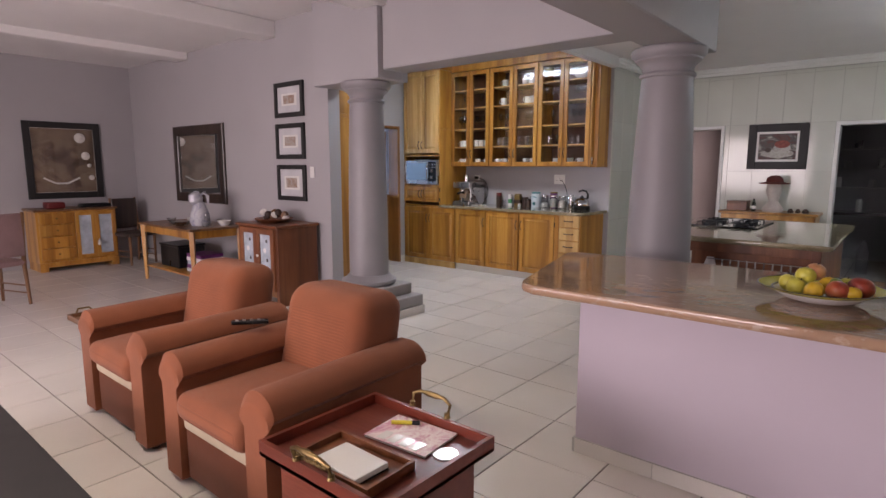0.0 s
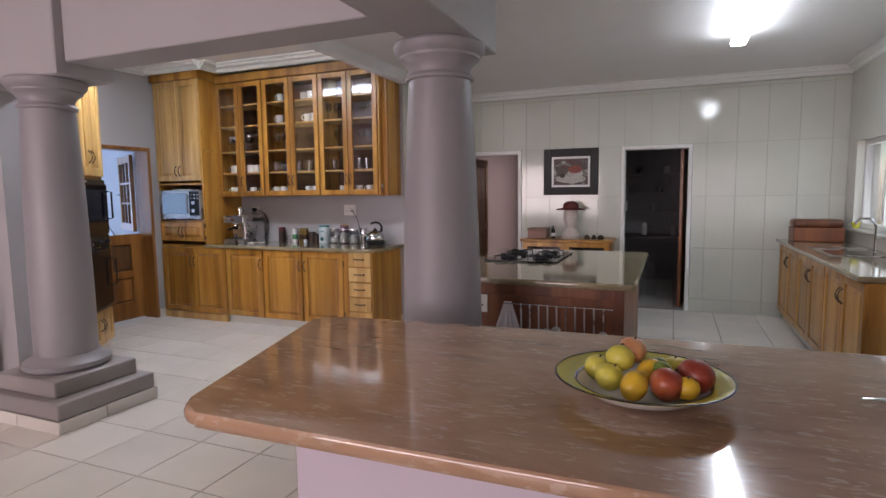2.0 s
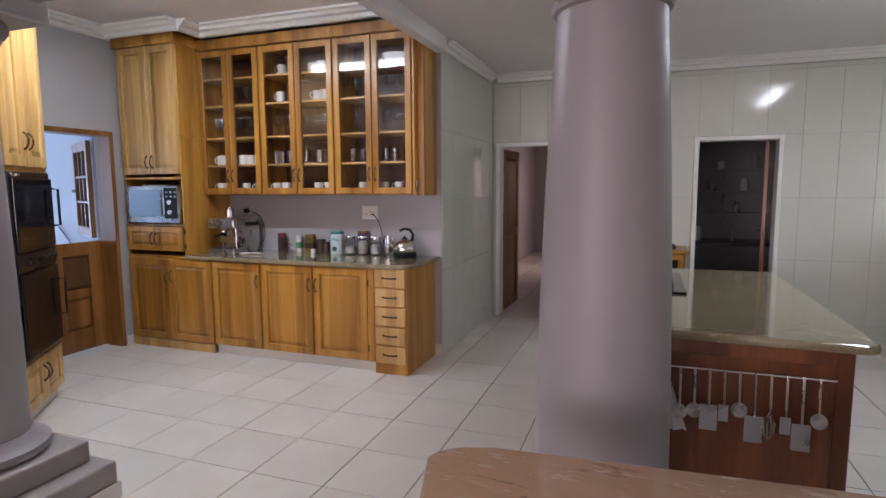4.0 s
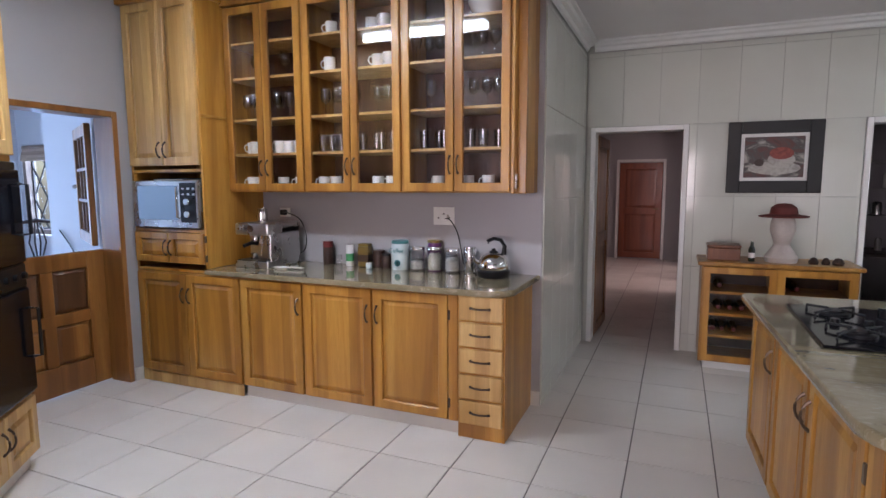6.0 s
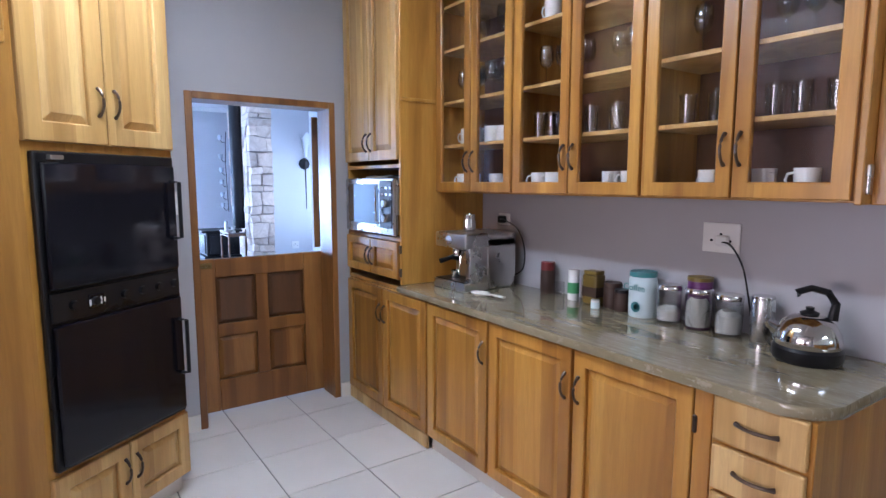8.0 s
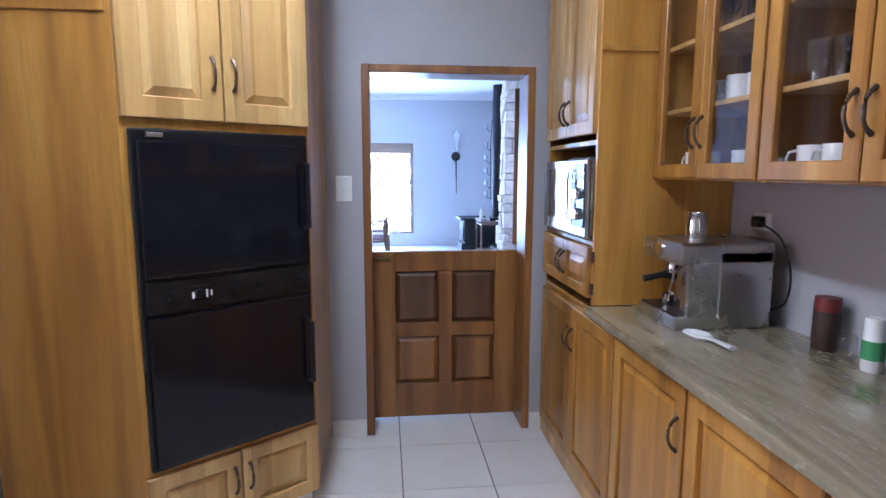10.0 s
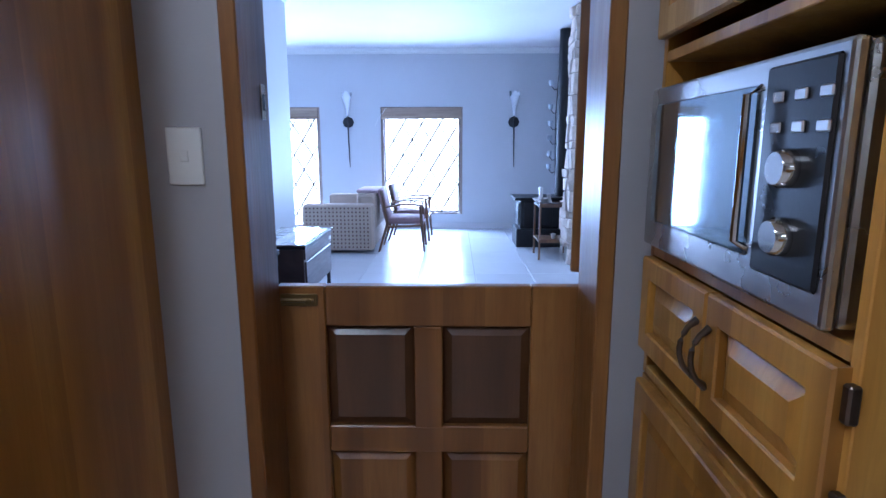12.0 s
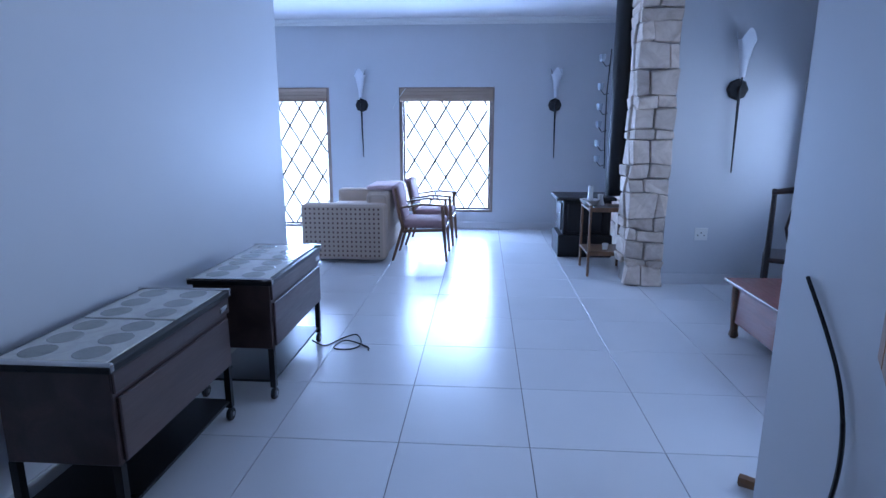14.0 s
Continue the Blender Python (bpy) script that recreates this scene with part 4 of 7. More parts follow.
knock = thing("cup_on_tray", pose(-4.52, 6.63, ZC + 0.0565), "small steel cup on the drip tray", "cup")
part("body", lathe([(0, 0), (0.028, 0), (0.032, 0.045), (0.028, 0.045), (0, 0.006)], 18), CHROME, knock, "", True)
rest = thing("spoon_rest", pose(-4.25, 6.60, ZC, 0, 0, 8), "white glazed spoon rest on the worktop", "spoon rest")
bm = lathe([(0, 0), (0.035, 0.0), (0.05, 0.014), (0.046, 0.018), (0.03, 0.008), (0, 0.006)], 20, m=Matrix.Diagonal((1.2, 0.85, 1, 1)))
sweep([(0.04, 0, 0.012), (0.09, 0, 0.016), (0.17, 0, 0.014)], [0.014, 0.012, 0.016], 8, bm, 0.45)
part("dish", bm, PORCELAIN, rest, "", True)

RED_PL = paint("dark_red_plastic", (0.13, 0.014, 0.014), 0.4, 0.1)
COFFEE = paint("coffee_brown", (0.035, 0.016, 0.01), 0.5, 0.2)
GREEN_LB = paint("green_label", (0.05, 0.24, 0.09), 0.5, 0.1)
GOLD_LB = paint("gold_brown_label", (0.16, 0.105, 0.02), 0.4, 0.15)
TEAL = paint("teal_lid", (0.05, 0.20, 0.21), 0.4, 0.08)
PALE_TIN = paint("pale_blue_tin", (0.55, 0.64, 0.66), 0.4, 0.05)
PURPLE = paint("purple_tin", (0.12, 0.025, 0.12), 0.35, 0.1)
CREAM_FILL = paint("white_sachets", (0.6, 0.58, 0.54), 0.7, 0.15, 30, 0.4)
TEA_FILL = stone_mix("patterned_tea_bags", [(0.05, 0.04, 0.04), (0.45, 0.42, 0.38), (0.5, 0.47, 0.43), (0.08, 0.06, 0.05)], 0.7, 14)


def vessel(name, x, y, r, h, material, label, category, lid=None, lid_h=0.02, band=None, sq=False):
    ob = thing(name, pose(x, y, ZC), label, category)
    if sq:
        part("body", box(-r, r, -r * 0.8, r * 0.8, 0, h, 0.01, 2), material, ob)
    else:
        part("body", lathe([(0, 0), (r * 0.94, 0), (r, 0.008), (r, h * 0.92), (r * 0.93, h), (0, h)], 24), material, ob, "", True)
    if lid:
        part("lid", lathe([(0, h), (r * 0.98, h), (r, h + lid_h * 0.3), (r * 0.95, h + lid_h), (0, h + lid_h)], 24) if not sq else box(-r * 0.9, r * 0.9, -r * 0.7, r * 0.7, h, h + lid_h, 0.005, 2), lid, ob, "", True)
    if band:
        k = 1.01
        part("label_band", lathe([(r * k, h * 0.28), (r * k, h * 0.72)], 24, cap=False) if not sq else box(-r * k, r * k, -r * 0.81, r * 0.81, h * 0.25, h * 0.6, 0.002), band, ob)
    return ob


vessel("syrup_bottle", -4.09, 6.95, 0.04, 0.13, COFFEE, "dark brown bottle with a red lid on the worktop", "bottle", RED_PL, 0.045)
vessel("small_glass", -4.0, 6.95, 0.028, 0.075, GLASS_DARK, "small dark glass on the worktop", "glass")
vessel("sauce_bottle", -3.885, 6.93, 0.03, 0.13, PORCELAIN, "white bottle with a green label", "bottle", PORCELAIN, 0.03, GREEN_LB)
vessel("coffee_tin", -3.76, 6.94, 0.045, 0.15, GOLD_LB, "gold-brown square coffee jar with a dark emblem", "coffee jar", GOLD_LB, 0.02, COFFEE, True)
vessel("small_tub", -3.69, 6.87, 0.022, 0.03, PALE_TIN, "tiny pale tub with a blue band", "tub", PORCELAIN, 0.01)
vessel("coffee_jar", -3.65, 6.95, 0.045, 0.105, COFFEE, "dark jar of ground coffee", "jar", COFFEE, 0.02)
vessel("spice_jar", -3.575, 6.92, 0.034, 0.09, COFFEE, "small brown glass jar", "jar", BLACK, 0.015)
tin = vessel("storage_tin", -3.46, 6.92, 0.062, 0.185, PALE_TIN, "pale blue lettered tin with a teal lid", "tin", TEAL, 0.022)
TXT_TEAL = paint("teal_print", (0.04, 0.2, 0.2), 0.6)


def lettering(parent, text, size, x, y, z, material, rz=0.0):
    cu = bpy.data.curves.new("lettering", "FONT")
    cu.body, cu.size, cu.extrude, cu.align_x = text, size, 0.0004, "CENTER"
    tmp = bpy.data.objects.new("tmp_text", cu)
    me = bpy.data.meshes.new_from_object(tmp)
    bpy.data.objects.remove(tmp)
    me.materials.append(material)
    ob = new("lettering", me)
    ob.parent, ob.location, ob.rotation_euler = parent, (x, y, z), (radians(90), 0, radians(rz))
    return ob


lettering(tin, "Coffee", 0.042, 0.0, -0.0655, 0.125, TXT_TEAL)
part("emblem", lathe([(0.024, 0), (0.024, 0.002), (0.014, 0.002), (0.013, 0)], 20, m=pose(0.008, -0.062, 0.05) @ RX), TEAL, tin, "teal round emblem")


def glass_canister(x, y, fill, fh, label, h=0.145):
    ob = thing("glass_canister", pose(x, y, ZC), label, "canister", "glass canisters on the worktop")
    part("jar", lathe([(0, 0), (0.05, 0), (0.053, 0.01), (0.053, h), (0.05, h), (0.05, 0.012), (0, 0.01)], 24), GLASS_DARK, ob, "", True)
    part("contents", lathe([(0, 0.011), (0.048, 0.012), (0.048, fh * 0.8), (0.03, fh), (0, fh * 0.92)], 14), fill, ob, "", True)
    part("lid", lathe([(0, h + 0.001), (0.054, h + 0.001), (0.055, h + 0.012), (0.05, h + 0.022), (0, h + 0.022)], 24), CHROME, ob, "steel lid", True)
    return ob


glass_canister(-3.325, 6.92, CREAM_FILL, 0.07, "glass canister with a steel lid and a few white sachets")
glass_canister(-3.19, 6.92, TEA_FILL, 0.13, "glass canister filled with patterned tea bags", 0.15)
glass_canister(-3.06, 6.92, CREAM_FILL, 0.1, "glass canister holding white sachets")
ptin = thing("purple_tin", pose(-3.21, 6.962, ZC), "purple tin standing behind the canisters", "tin")
part("body", lathe([(0, 0), (0.05, 0), (0.05, 0.195), (0, 0.195)], 24), PURPLE, ptin, "", True)
part("lid", lathe([(0.052, 0.196), (0.052, 0.212), (0, 0.214)], 24), GOLD_LB, ptin, "", True)
vessel("steel_flask", -2.935, 6.93, 0.042, 0.17, STEEL, "slim brushed steel canister with a black base", "canister", CHROME, 0.01)

ket = thing("kettle", pose(-2.735, 6.83, ZC), "chrome dome kettle with a black base and curved handle", "kettle")
part("base", lathe([(0, 0), (0.1, 0), (0.108, 0.012), (0.108, 0.045), (0.1, 0.055), (0, 0.055)], 32), BLACK, ket, "", True)
part("dome", lathe([(0.1, 0.055), (0.104, 0.07), (0.098, 0.1), (0.078, 0.135), (0.05, 0.155), (0.02, 0.163), (0, 0.164)], 32), CHROME, ket, "", True)
part("lid_knob", lathe([(0.028, 0.16), (0.03, 0.168), (0.012, 0.176), (0.014, 0.186), (0, 0.19)], 18), BLACK, ket, "", True)
part("handle", sweep([(0.055, 0.04, 0.145), (0.06, 0.045, 0.2), (0.04, 0.03, 0.24), (0.0, 0.0, 0.252), (-0.035, -0.025, 0.235), (-0.03, -0.02, 0.222)], [0.017, 0.014, 0.013, 0.012, 0.012, 0.008], 10), BLACK, ket, "black curved handle", True)
part("spout", sweep([(-0.08, -0.03, 0.09), (-0.11, -0.04, 0.11), (-0.118, -0.045, 0.122)], [0.022, 0.015, 0.012], 10), CHROME, ket, "", True)


def cord(pts, label, r=0.004):
    """Cable through a few points, rounded."""
    P = [Vector(p) for p in pts]
    out = []
    for i in range(len(P) - 1):
        a, b, c, d = P[max(i - 1, 0)], P[i], P[i + 1], P[min(i + 2, len(P) - 1)]
        for k in range(6):
            t = k / 6
            out.append(0.5 * ((2 * b) + (c - a) * t + (2 * a - 5 * b + 4 * c - d) * t * t + (3 * b - a - 3 * c + d) * t ** 3))
    out.append(P[-1])
    return tagged(part("cable", sweep(out, r, 6), BLACK, smooth=True), label, "cable")


cord([(-3.145, 6.985, 1.27), (-3.1, 6.98, 1.26), (-3.05, 6.985, 1.18), (-3.02, 6.99, 1.05), (-3.0, 6.99, 0.95), (-2.97, 6.99, 0.912), (-2.84, 6.86, 0.912)], "grey kettle cable hanging from the wall socket")
cord([(-4.53, 6.98, 1.29), (-4.47, 6.96, 1.29), (-4.36, 6.97, 1.24), (-4.31, 6.98, 1.12), (-4.33, 6.98, 1.0), (-4.42, 6.95, 0.95)], "black cable of the espresso machine")
plug = thing("plug", pose(-3.145, YW - 0.009, 1.275), "white plug in the wall socket", "plug")
part("body", box(-0.025, 0.025, -0.03, 0, -0.022, 0.022, 0.008, 2), WHITE_PLASTIC, plug)
plug = thing("plug", pose(-4.53, YW - 0.009, 1.29), "black plug in the wall socket", "plug")
part("body", box(-0.025, 0.025, -0.035, 0, -0.022, 0.022, 0.008, 2), BLACK, plug)

# ---------------------------------------------------------------- island
isl = thing("kitchen_island", pose(0, 0, 0), "red-brown wooden kitchen island with cupboard doors", "kitchen island")
IX0, IX1, IY0, IY1 = -1.22, 0.03, 4.97, 6.78
CX = -1.13
part("body", prism([(CX, IY0 + 0.03)] + [(CX + 0.03, IY0), (IX1, IY0), (IX1, IY1), (IX0, IY1)], 0.09, 0.862), WOOD_RED, isl)
part("plinth", prism([(CX + 0.06, IY0 + 0.06), (IX1 - 0.05, IY0 + 0.05), (IX1 - 0.05, IY1 - 0.05), (IX0 + 0.05, IY1 - 0.05)], 0, 0.089), TILE, isl, "cream tile plinth")
part("end_rail", box(CX + 0.04, IX1 + 0.004, IY0 - 0.012, IY0, 0.79, 0.86, 0.004), WOOD_RED, isl)
part("corner_post", box(IX1 - 0.05, IX1 + 0.012, IY0 - 0.014, IY0 + 0.03, 0.0, 0.862, 0.004), WOOD_RED, isl)
side = pose(IX0, IY1, 0, 0, 0, math.degrees(math.atan2(IY0 + 0.03 - IY1, CX - IX0)))
for a, h in ((0.01, "r"), (0.57, "r"), (1.13, "l")):
    panel_door(isl, a, a + 0.54, 0.1, 0.85, WOOD, h).matrix_basis = side
part("post", box(1.68, 1.785, -0.02, 0.0, 0.09, 0.86, 0.004), WOOD, isl).matrix_basis = side
for hz in (0.2, 0.74):
    part("hinge", box(1.665, 1.685, -0.026, -0.016, hz - 0.03, hz + 0.03, 0.003), BRONZE, isl, "dark metal hinge").matrix_basis = side
_o = arc(CX + 0.08, 5.06, 0.15, 184, 262, 6) + arc(0.05, 4.93, 0.06, 270, 360, 4) + arc(0.05, 6.79, 0.06, 0, 90, 4) + arc(-1.24, 6.79, 0.06, 90, 180, 4)
tagged(part("island_top", prism(_o, 0.865, 0.905, 0.012), GRANITE, smooth="rim"), "polished green-grey granite top of the island", "worktop")
hob = thing("gas_hob", pose(-1.13, 5.76, 0.9055), "black gas hob with four burners let into the island top", "hob")
part("glass_plate", box(0, 0.6, 0, 0.78, 0, 0.012, 0.005, 2), BLACK_GLASS, hob)
for bx, by in ((0.16, 0.2), (0.44, 0.2), (0.16, 0.58), (0.44, 0.58)):
    bu = part("burner", lathe([(0.06, 0.012), (0.06, 0.022), (0.04, 0.028), (0.04, 0.036), (0, 0.037)], 20, m=pose(bx, by, 0)), IRON, hob, "", True)
    bm = None
    for a in range(4):
        c, s = math.cos(a * math.pi / 2 + 0.78), math.sin(a * math.pi / 2 + 0.78)
        bm = sweep([(bx + 0.13 * c, by + 0.13 * s, 0.012), (bx + 0.13 * c, by + 0.13 * s, 0.034), (bx + 0.03 * c, by + 0.03 * s, 0.038)], 0.006, 6, bm)
    part("pan_support", bm, IRON, bu, "", True)
for i in range(4):
    part("knob", lathe([(0.02, 0.012), (0.018, 0.035), (0, 0.036)], 16, m=pose(0.12 + 0.12 * i, 0.39, 0)), BLACK, hob, "", True)
switch_plate("wall_socket", pose(-0.91, IY0 - 0.001, 0.72), 0.14, 0.12, "white double socket on the end of the island", 3)
rail = thing("utensil_rail", pose(-0.62, IY0, 0.735), "thin rail on the island end holding hooks", "rail")
part("bar", sweep([(-0.1, -0.03, 0), (0.60, -0.03, 0)], 0.005, 8), CHROME, rail, "", True)
for x in (-0.09, 0.59):
    part("bracket", sweep([(x, 0.0, 0), (x, -0.03, 0)], 0.006, 8), CHROME, rail, "", True)


def utensil(x, kind, length, label):
    ob = thing(kind, pose(x - 0.62, IY0 - 0.036, 0.728), label, kind.replace("_", " "), "utensils hanging on the island")
    part("handle", sweep([(0, 0, 0.012), (0.0, -0.003, -0.01), (0.002, -0.002, -length * 0.6)], [0.004, 0.006, 0.0045], 8), STEEL, ob, "", True)
    zb = -length * 0.6
    if kind == "ladle" or kind == "serving_spoon":
        part("bowl", lathe([(0, -0.018), (0.022, -0.01), (0.032, 0.006), (0.029, 0.006), (0.018, -0.006), (0, -0.012)], 14, m=pose(0, -0.008, zb - 0.02, 75)), STEEL, ob, "", True)
    elif kind == "spatula":
        part("blade", box(-0.035, 0.035, -0.004, 0.0, zb - 0.11, zb + 0.005, 0.002), STEEL, ob)
    elif kind == "whisk":
        bm = None
        for a in range(5):
            c, s = math.cos(a * math.pi / 5), math.sin(a * math.pi / 5)
            bm = sweep([(0, 0, zb), (0.024 * c, 0.012 * s, zb - 0.05), (0.02 * c, 0.01 * s, zb - 0.1), (0, 0, zb - 0.12), (-0.02 * c, -0.01 * s, zb - 0.1), (-0.024 * c, -0.012 * s, zb - 0.05), (0, 0, zb)], 0.0012, 4, bm)
        part("wires", bm, CHROME, ob, "", True)
    else:
        part("tine_head", box(-0.02, 0.02, -0.003, 0.0, zb - 0.07, zb + 0.003, 0.001), STEEL, ob)
    return ob


for i, (kind, ln) in enumerate((("ladle", 0.28), ("serving_spoon", 0.26), ("spatula", 0.25), ("fork", 0.24), ("ladle", 0.22), ("spatula", 0.3), ("whisk", 0.25), ("masher", 0.28), ("spatula", 0.32), ("serving_spoon", 0.24))):
    utensil(0.02 + 0.058 * i, kind, ln, "steel %s hanging from the island rail" % kind.replace("_", " "))
CLOTH = stone_mix("checked_cloth", [(0.5, 0.42, 0.44), (0.62, 0.58, 0.6), (0.66, 0.62, 0.64), (0.45, 0.3, 0.34)], 0.9, 30)
cloth = bmesh.new()
bmesh.ops.create_grid(cloth, x_segments=14, y_segments=16, size=0.5)
for v in cloth.verts:
    x, y = v.co.x, v.co.y + 0.5
    v.co = Vector((x * (0.05 + 0.2 * (1 - y)), -0.02 - 0.012 * math.sin(x * 26) * (1.2 - y), y * 0.3 - 0.3))
tagged(part("dish_cloth", cloth, CLOTH, smooth=True, m=pose(-0.69, IY0 - 0.012, 0.75)), "white and pink checked dish cloth hanging on the island", "cloth")

# ---------------------------------------------------------------- breakfast bar
BX = 2.04
tagged(part("bar_wall", box(-0.72, BX, 2.72, 3.42, 0.0, 0.848), WALL_BAR), "lilac plastered bar wall under the granite top", "bar wall", kind="structure")
bar_sk = setting("baseboard_bar", box(-0.732, BX, 2.708, 2.72, 0.0, 0.075, bm=box(-0.732, -0.72, 2.72, 3.42, 0, 0.075)), GROUT_PALE, "cream tile skirting at the foot of the bar", "skirting")
_o = arc(-0.86, 2.58, 0.10, 190, 270, 6) + [(BX, 2.49), (BX, 3.74), (-0.4, 3.665)] + arc(-1.12, 3.5, 0.12, 80, 165, 5)
tagged(part("bar_top", prism(_o, 0.85, 0.892, 0.014), GRANITE_BAR, smooth="rim"), "polished pink-brown granite breakfast bar top", "bar top")

bowl = thing("fruit_bowl", pose(0.235, 3.01, 0.8925), "white enamel bowl with a wide yellow-green rim", "bowl")
part("dish", lathe([(0, 0), (0.10, 0.0), (0.15, 0.018), (0.178, 0.04), (0.174, 0.043), (0.14, 0.022), (0.09, 0.007), (0, 0.006)], 48), PORCELAIN, bowl, "", True)
RIM = paint("yellow_green_enamel", (0.50, 0.47, 0.06), 0.2, 0.08, 6.0, 0.0, coat=0.3)
part("rim", lathe([(0.176, 0.040), (0.232, 0.060), (0.234, 0.063), (0.23, 0.064), (0.175, 0.0445)], 48, cap=False), RIM, bowl, "yellow-green enamel rim", True)
part("rim_line", lathe([(0.2335, 0.0615), (0.2365, 0.0625), (0.2365, 0.065), (0.2325, 0.0655)], 48, cap=False), BLACK, bowl, "dark edge line", True)
part("inner_line", lathe([(0.1755, 0.0452), (0.181, 0.0472), (0.181, 0.0485), (0.175, 0.0462)], 48, cap=False), BLACK, bowl, "dark inner line", True)


def fruit(name, x, y, r, cols, label, z, sx=1.0, sz=0.95, tilt=0):
    m = stone_mix(name + "_skin", cols, 0.35, 5.0 if name != "mango" else 3.5, bumpy=0.06)
    ob = thing(name, pose(x + 0.235, y + 3.01, z + 0.8925, tilt, tilt * 0.6, tilt * 3), label, name, "fruit in the bowl")
    prof = [(0, -sz)] + [(math.cos(radians(a)) * (1 + 0.05 * math.sin(radians(a))), math.sin(radians(a)) * sz) for a in range(-75, 76, 15)] + [(0.06, sz * 0.93), (0, sz * 0.88)]
    part("flesh", lathe([(p * r, q * r) for p, q in prof], 20, m=Matrix.Diagonal((sx, 1, 1, 1))), m, ob, "", True)
    part("stalk", sweep([(0, 0, r * sz * 0.86), (0.003, 0, r * sz * 1.12)], 0.0025, 6), COFFEE, ob, "", True)
    return ob


Y1, Y2 = [(0.42, 0.42, 0.05), (0.55, 0.5, 0.07), (0.6, 0.55, 0.1)], [(0.55, 0.33, 0.02), (0.66, 0.43, 0.03), (0.7, 0.5, 0.05)]
R1, R2 = [(0.16, 0.02, 0.015), (0.3, 0.05, 0.025), (0.4, 0.14, 0.04)], [(0.36, 0.12, 0.05), (0.46, 0.2, 0.09), (0.52, 0.3, 0.12)]
G1 = [(0.08, 0.14, 0.02), (0.13, 0.2, 0.03), (0.18, 0.26, 0.05)]
for i, (n, x, y, r, c, lb, z, sx, tilt) in enumerate((
        ("apple", -0.125, 0.05, 0.038, Y1, "yellow-green apple", 0.055, 1, 10), ("apple", -0.085, -0.02, 0.04, Y1, "yellow-green apple", 0.052, 1, 20),
        ("apple", -0.06, 0.03, 0.04, Y1, "yellow apple on the pile", 0.095, 1, -15), ("lemon", -0.015, -0.075, 0.037, Y2, "ripe yellow lemon", 0.052, 1.15, 80),
        ("apple", -0.03, 0.07, 0.04, R2, "pinkish red apple on the pile", 0.11, 1, 10), ("lemon", 0.02, 0.03, 0.035, Y2, "ripe yellow lemon", 0.062, 1.2, 70),
        ("lime", 0.04, 0.075, 0.032, G1, "dark green lime", 0.06, 1.1, 60), ("lime", 0.05, 0.02, 0.03, G1, "dark green lime", 0.07, 1.1, 40),
        ("mango", 0.065, -0.045, 0.046, R1, "dark red mango", 0.056, 1.25, 30), ("mango", 0.135, 0.02, 0.05, R1, "large red mango", 0.065, 1.3, 35),
        ("orange", 0.115, -0.05, 0.032, Y2, "small orange", 0.053, 1, 0), ("apple", 0.085, 0.09, 0.037, Y1, "yellow apple at the back of the bowl", 0.06, 1, 0))):
    fruit(n, x, y, r, c, lb + " in the bowl", z, sx, 0.95, tilt)
keys = thing("bottle_opener", pose(0.84, 3.12, 0.8925, 0, 0, -35), "chrome kitchen clip lying on the bar top", "utensil")
bm = sweep([(-0.07, 0, 0.012), (-0.02, 0.004, 0.022), (0.04, 0, 0.016), (0.08, -0.004, 0.008)], [0.006, 0.012, 0.02, 0.012], 10, None, 0.5)
sweep([(-0.06, 0.02, 0.008), (0.0, 0.03, 0.012), (0.07, 0.015, 0.007)], [0.005, 0.009, 0.006], 8, bm, 0.5)
part("body", bm, CHROME, keys, "", True)

# ---------------------------------------------------------------- buffet under the picture
buf = thing("buffet_cabinet", pose(-1.44, 8.30, 0), "honey wood wine cabinet with dark glass doors", "cabinet")
part("plinth", box(0.04, 1.02, 0.03, 0.44, 0, 0.06), WHITE_TRIM, buf, "white plinth")
boards(buf, "side_panel", WOOD, [(a, a + 0.03, 0.0, 0.45, 0.06, 0.85) for a in (0.0, 0.515, 1.03)])
boards(buf, "back_panel", DARK_WOOD, [(0.03, 1.03, 0.43, 0.449, 0.081, 0.83)])
boards(buf, "shelf", WOOD, [(a, a + 0.485, 0.03, 0.43, z, z + 0.02) for z in (0.06, 0.26, 0.44, 0.62, 0.83) for a in (0.03, 0.545)])
part("top", box(-0.03, 1.09, -0.03, 0.455, 0.852, 0.885, 0.008, 2), WOOD, buf)
for a, b, h in ((0.01, 0.53, "r"), (0.53, 1.05, "l")):
    d = part("door", rails(a, b, 0.07, 0.845, -0.022, 0, 0.055), WOOD, buf)
    p = part("pane", box(a + 0.05, b - 0.05, -0.012, -0.008, 0.12, 0.795), GLASS, d)
    p.visible_shadow = False
    part("knob", lathe([(0.006, 0), (0.012, 0.015), (0, 0.022)], 12, m=pose(b - 0.03 if h == "r" else a + 0.03, -0.022, 0.6) @ RX), BRASS, d, "", True)
BOTTLE = paint("dark_bottle_glass", (0.012, 0.016, 0.01), 0.1, 0.2, 3, 0.0, coat=0.5)
bt = thing("wine_bottle", pose(-1.33, 8.40, 0.36 + 0.03, -90), "dark wine bottle lying in the cabinet", "bottle", "bottles in the wine cabinet")
part("glass", lathe([(0, 0), (0.036, 0), (0.038, 0.01), (0.038, 0.19), (0.015, 0.24), (0.015, 0.3), (0, 0.3)], 14), BOTTLE, bt, "", True)
part("capsule", lathe([(0.0155, 0.26), (0.0165, 0.26), (0.0165, 0.302), (0, 0.303)], 12), RED_PL, bt, "", True)
bt.matrix_world = pose(-1.33, 8.70, 0.319, 90)
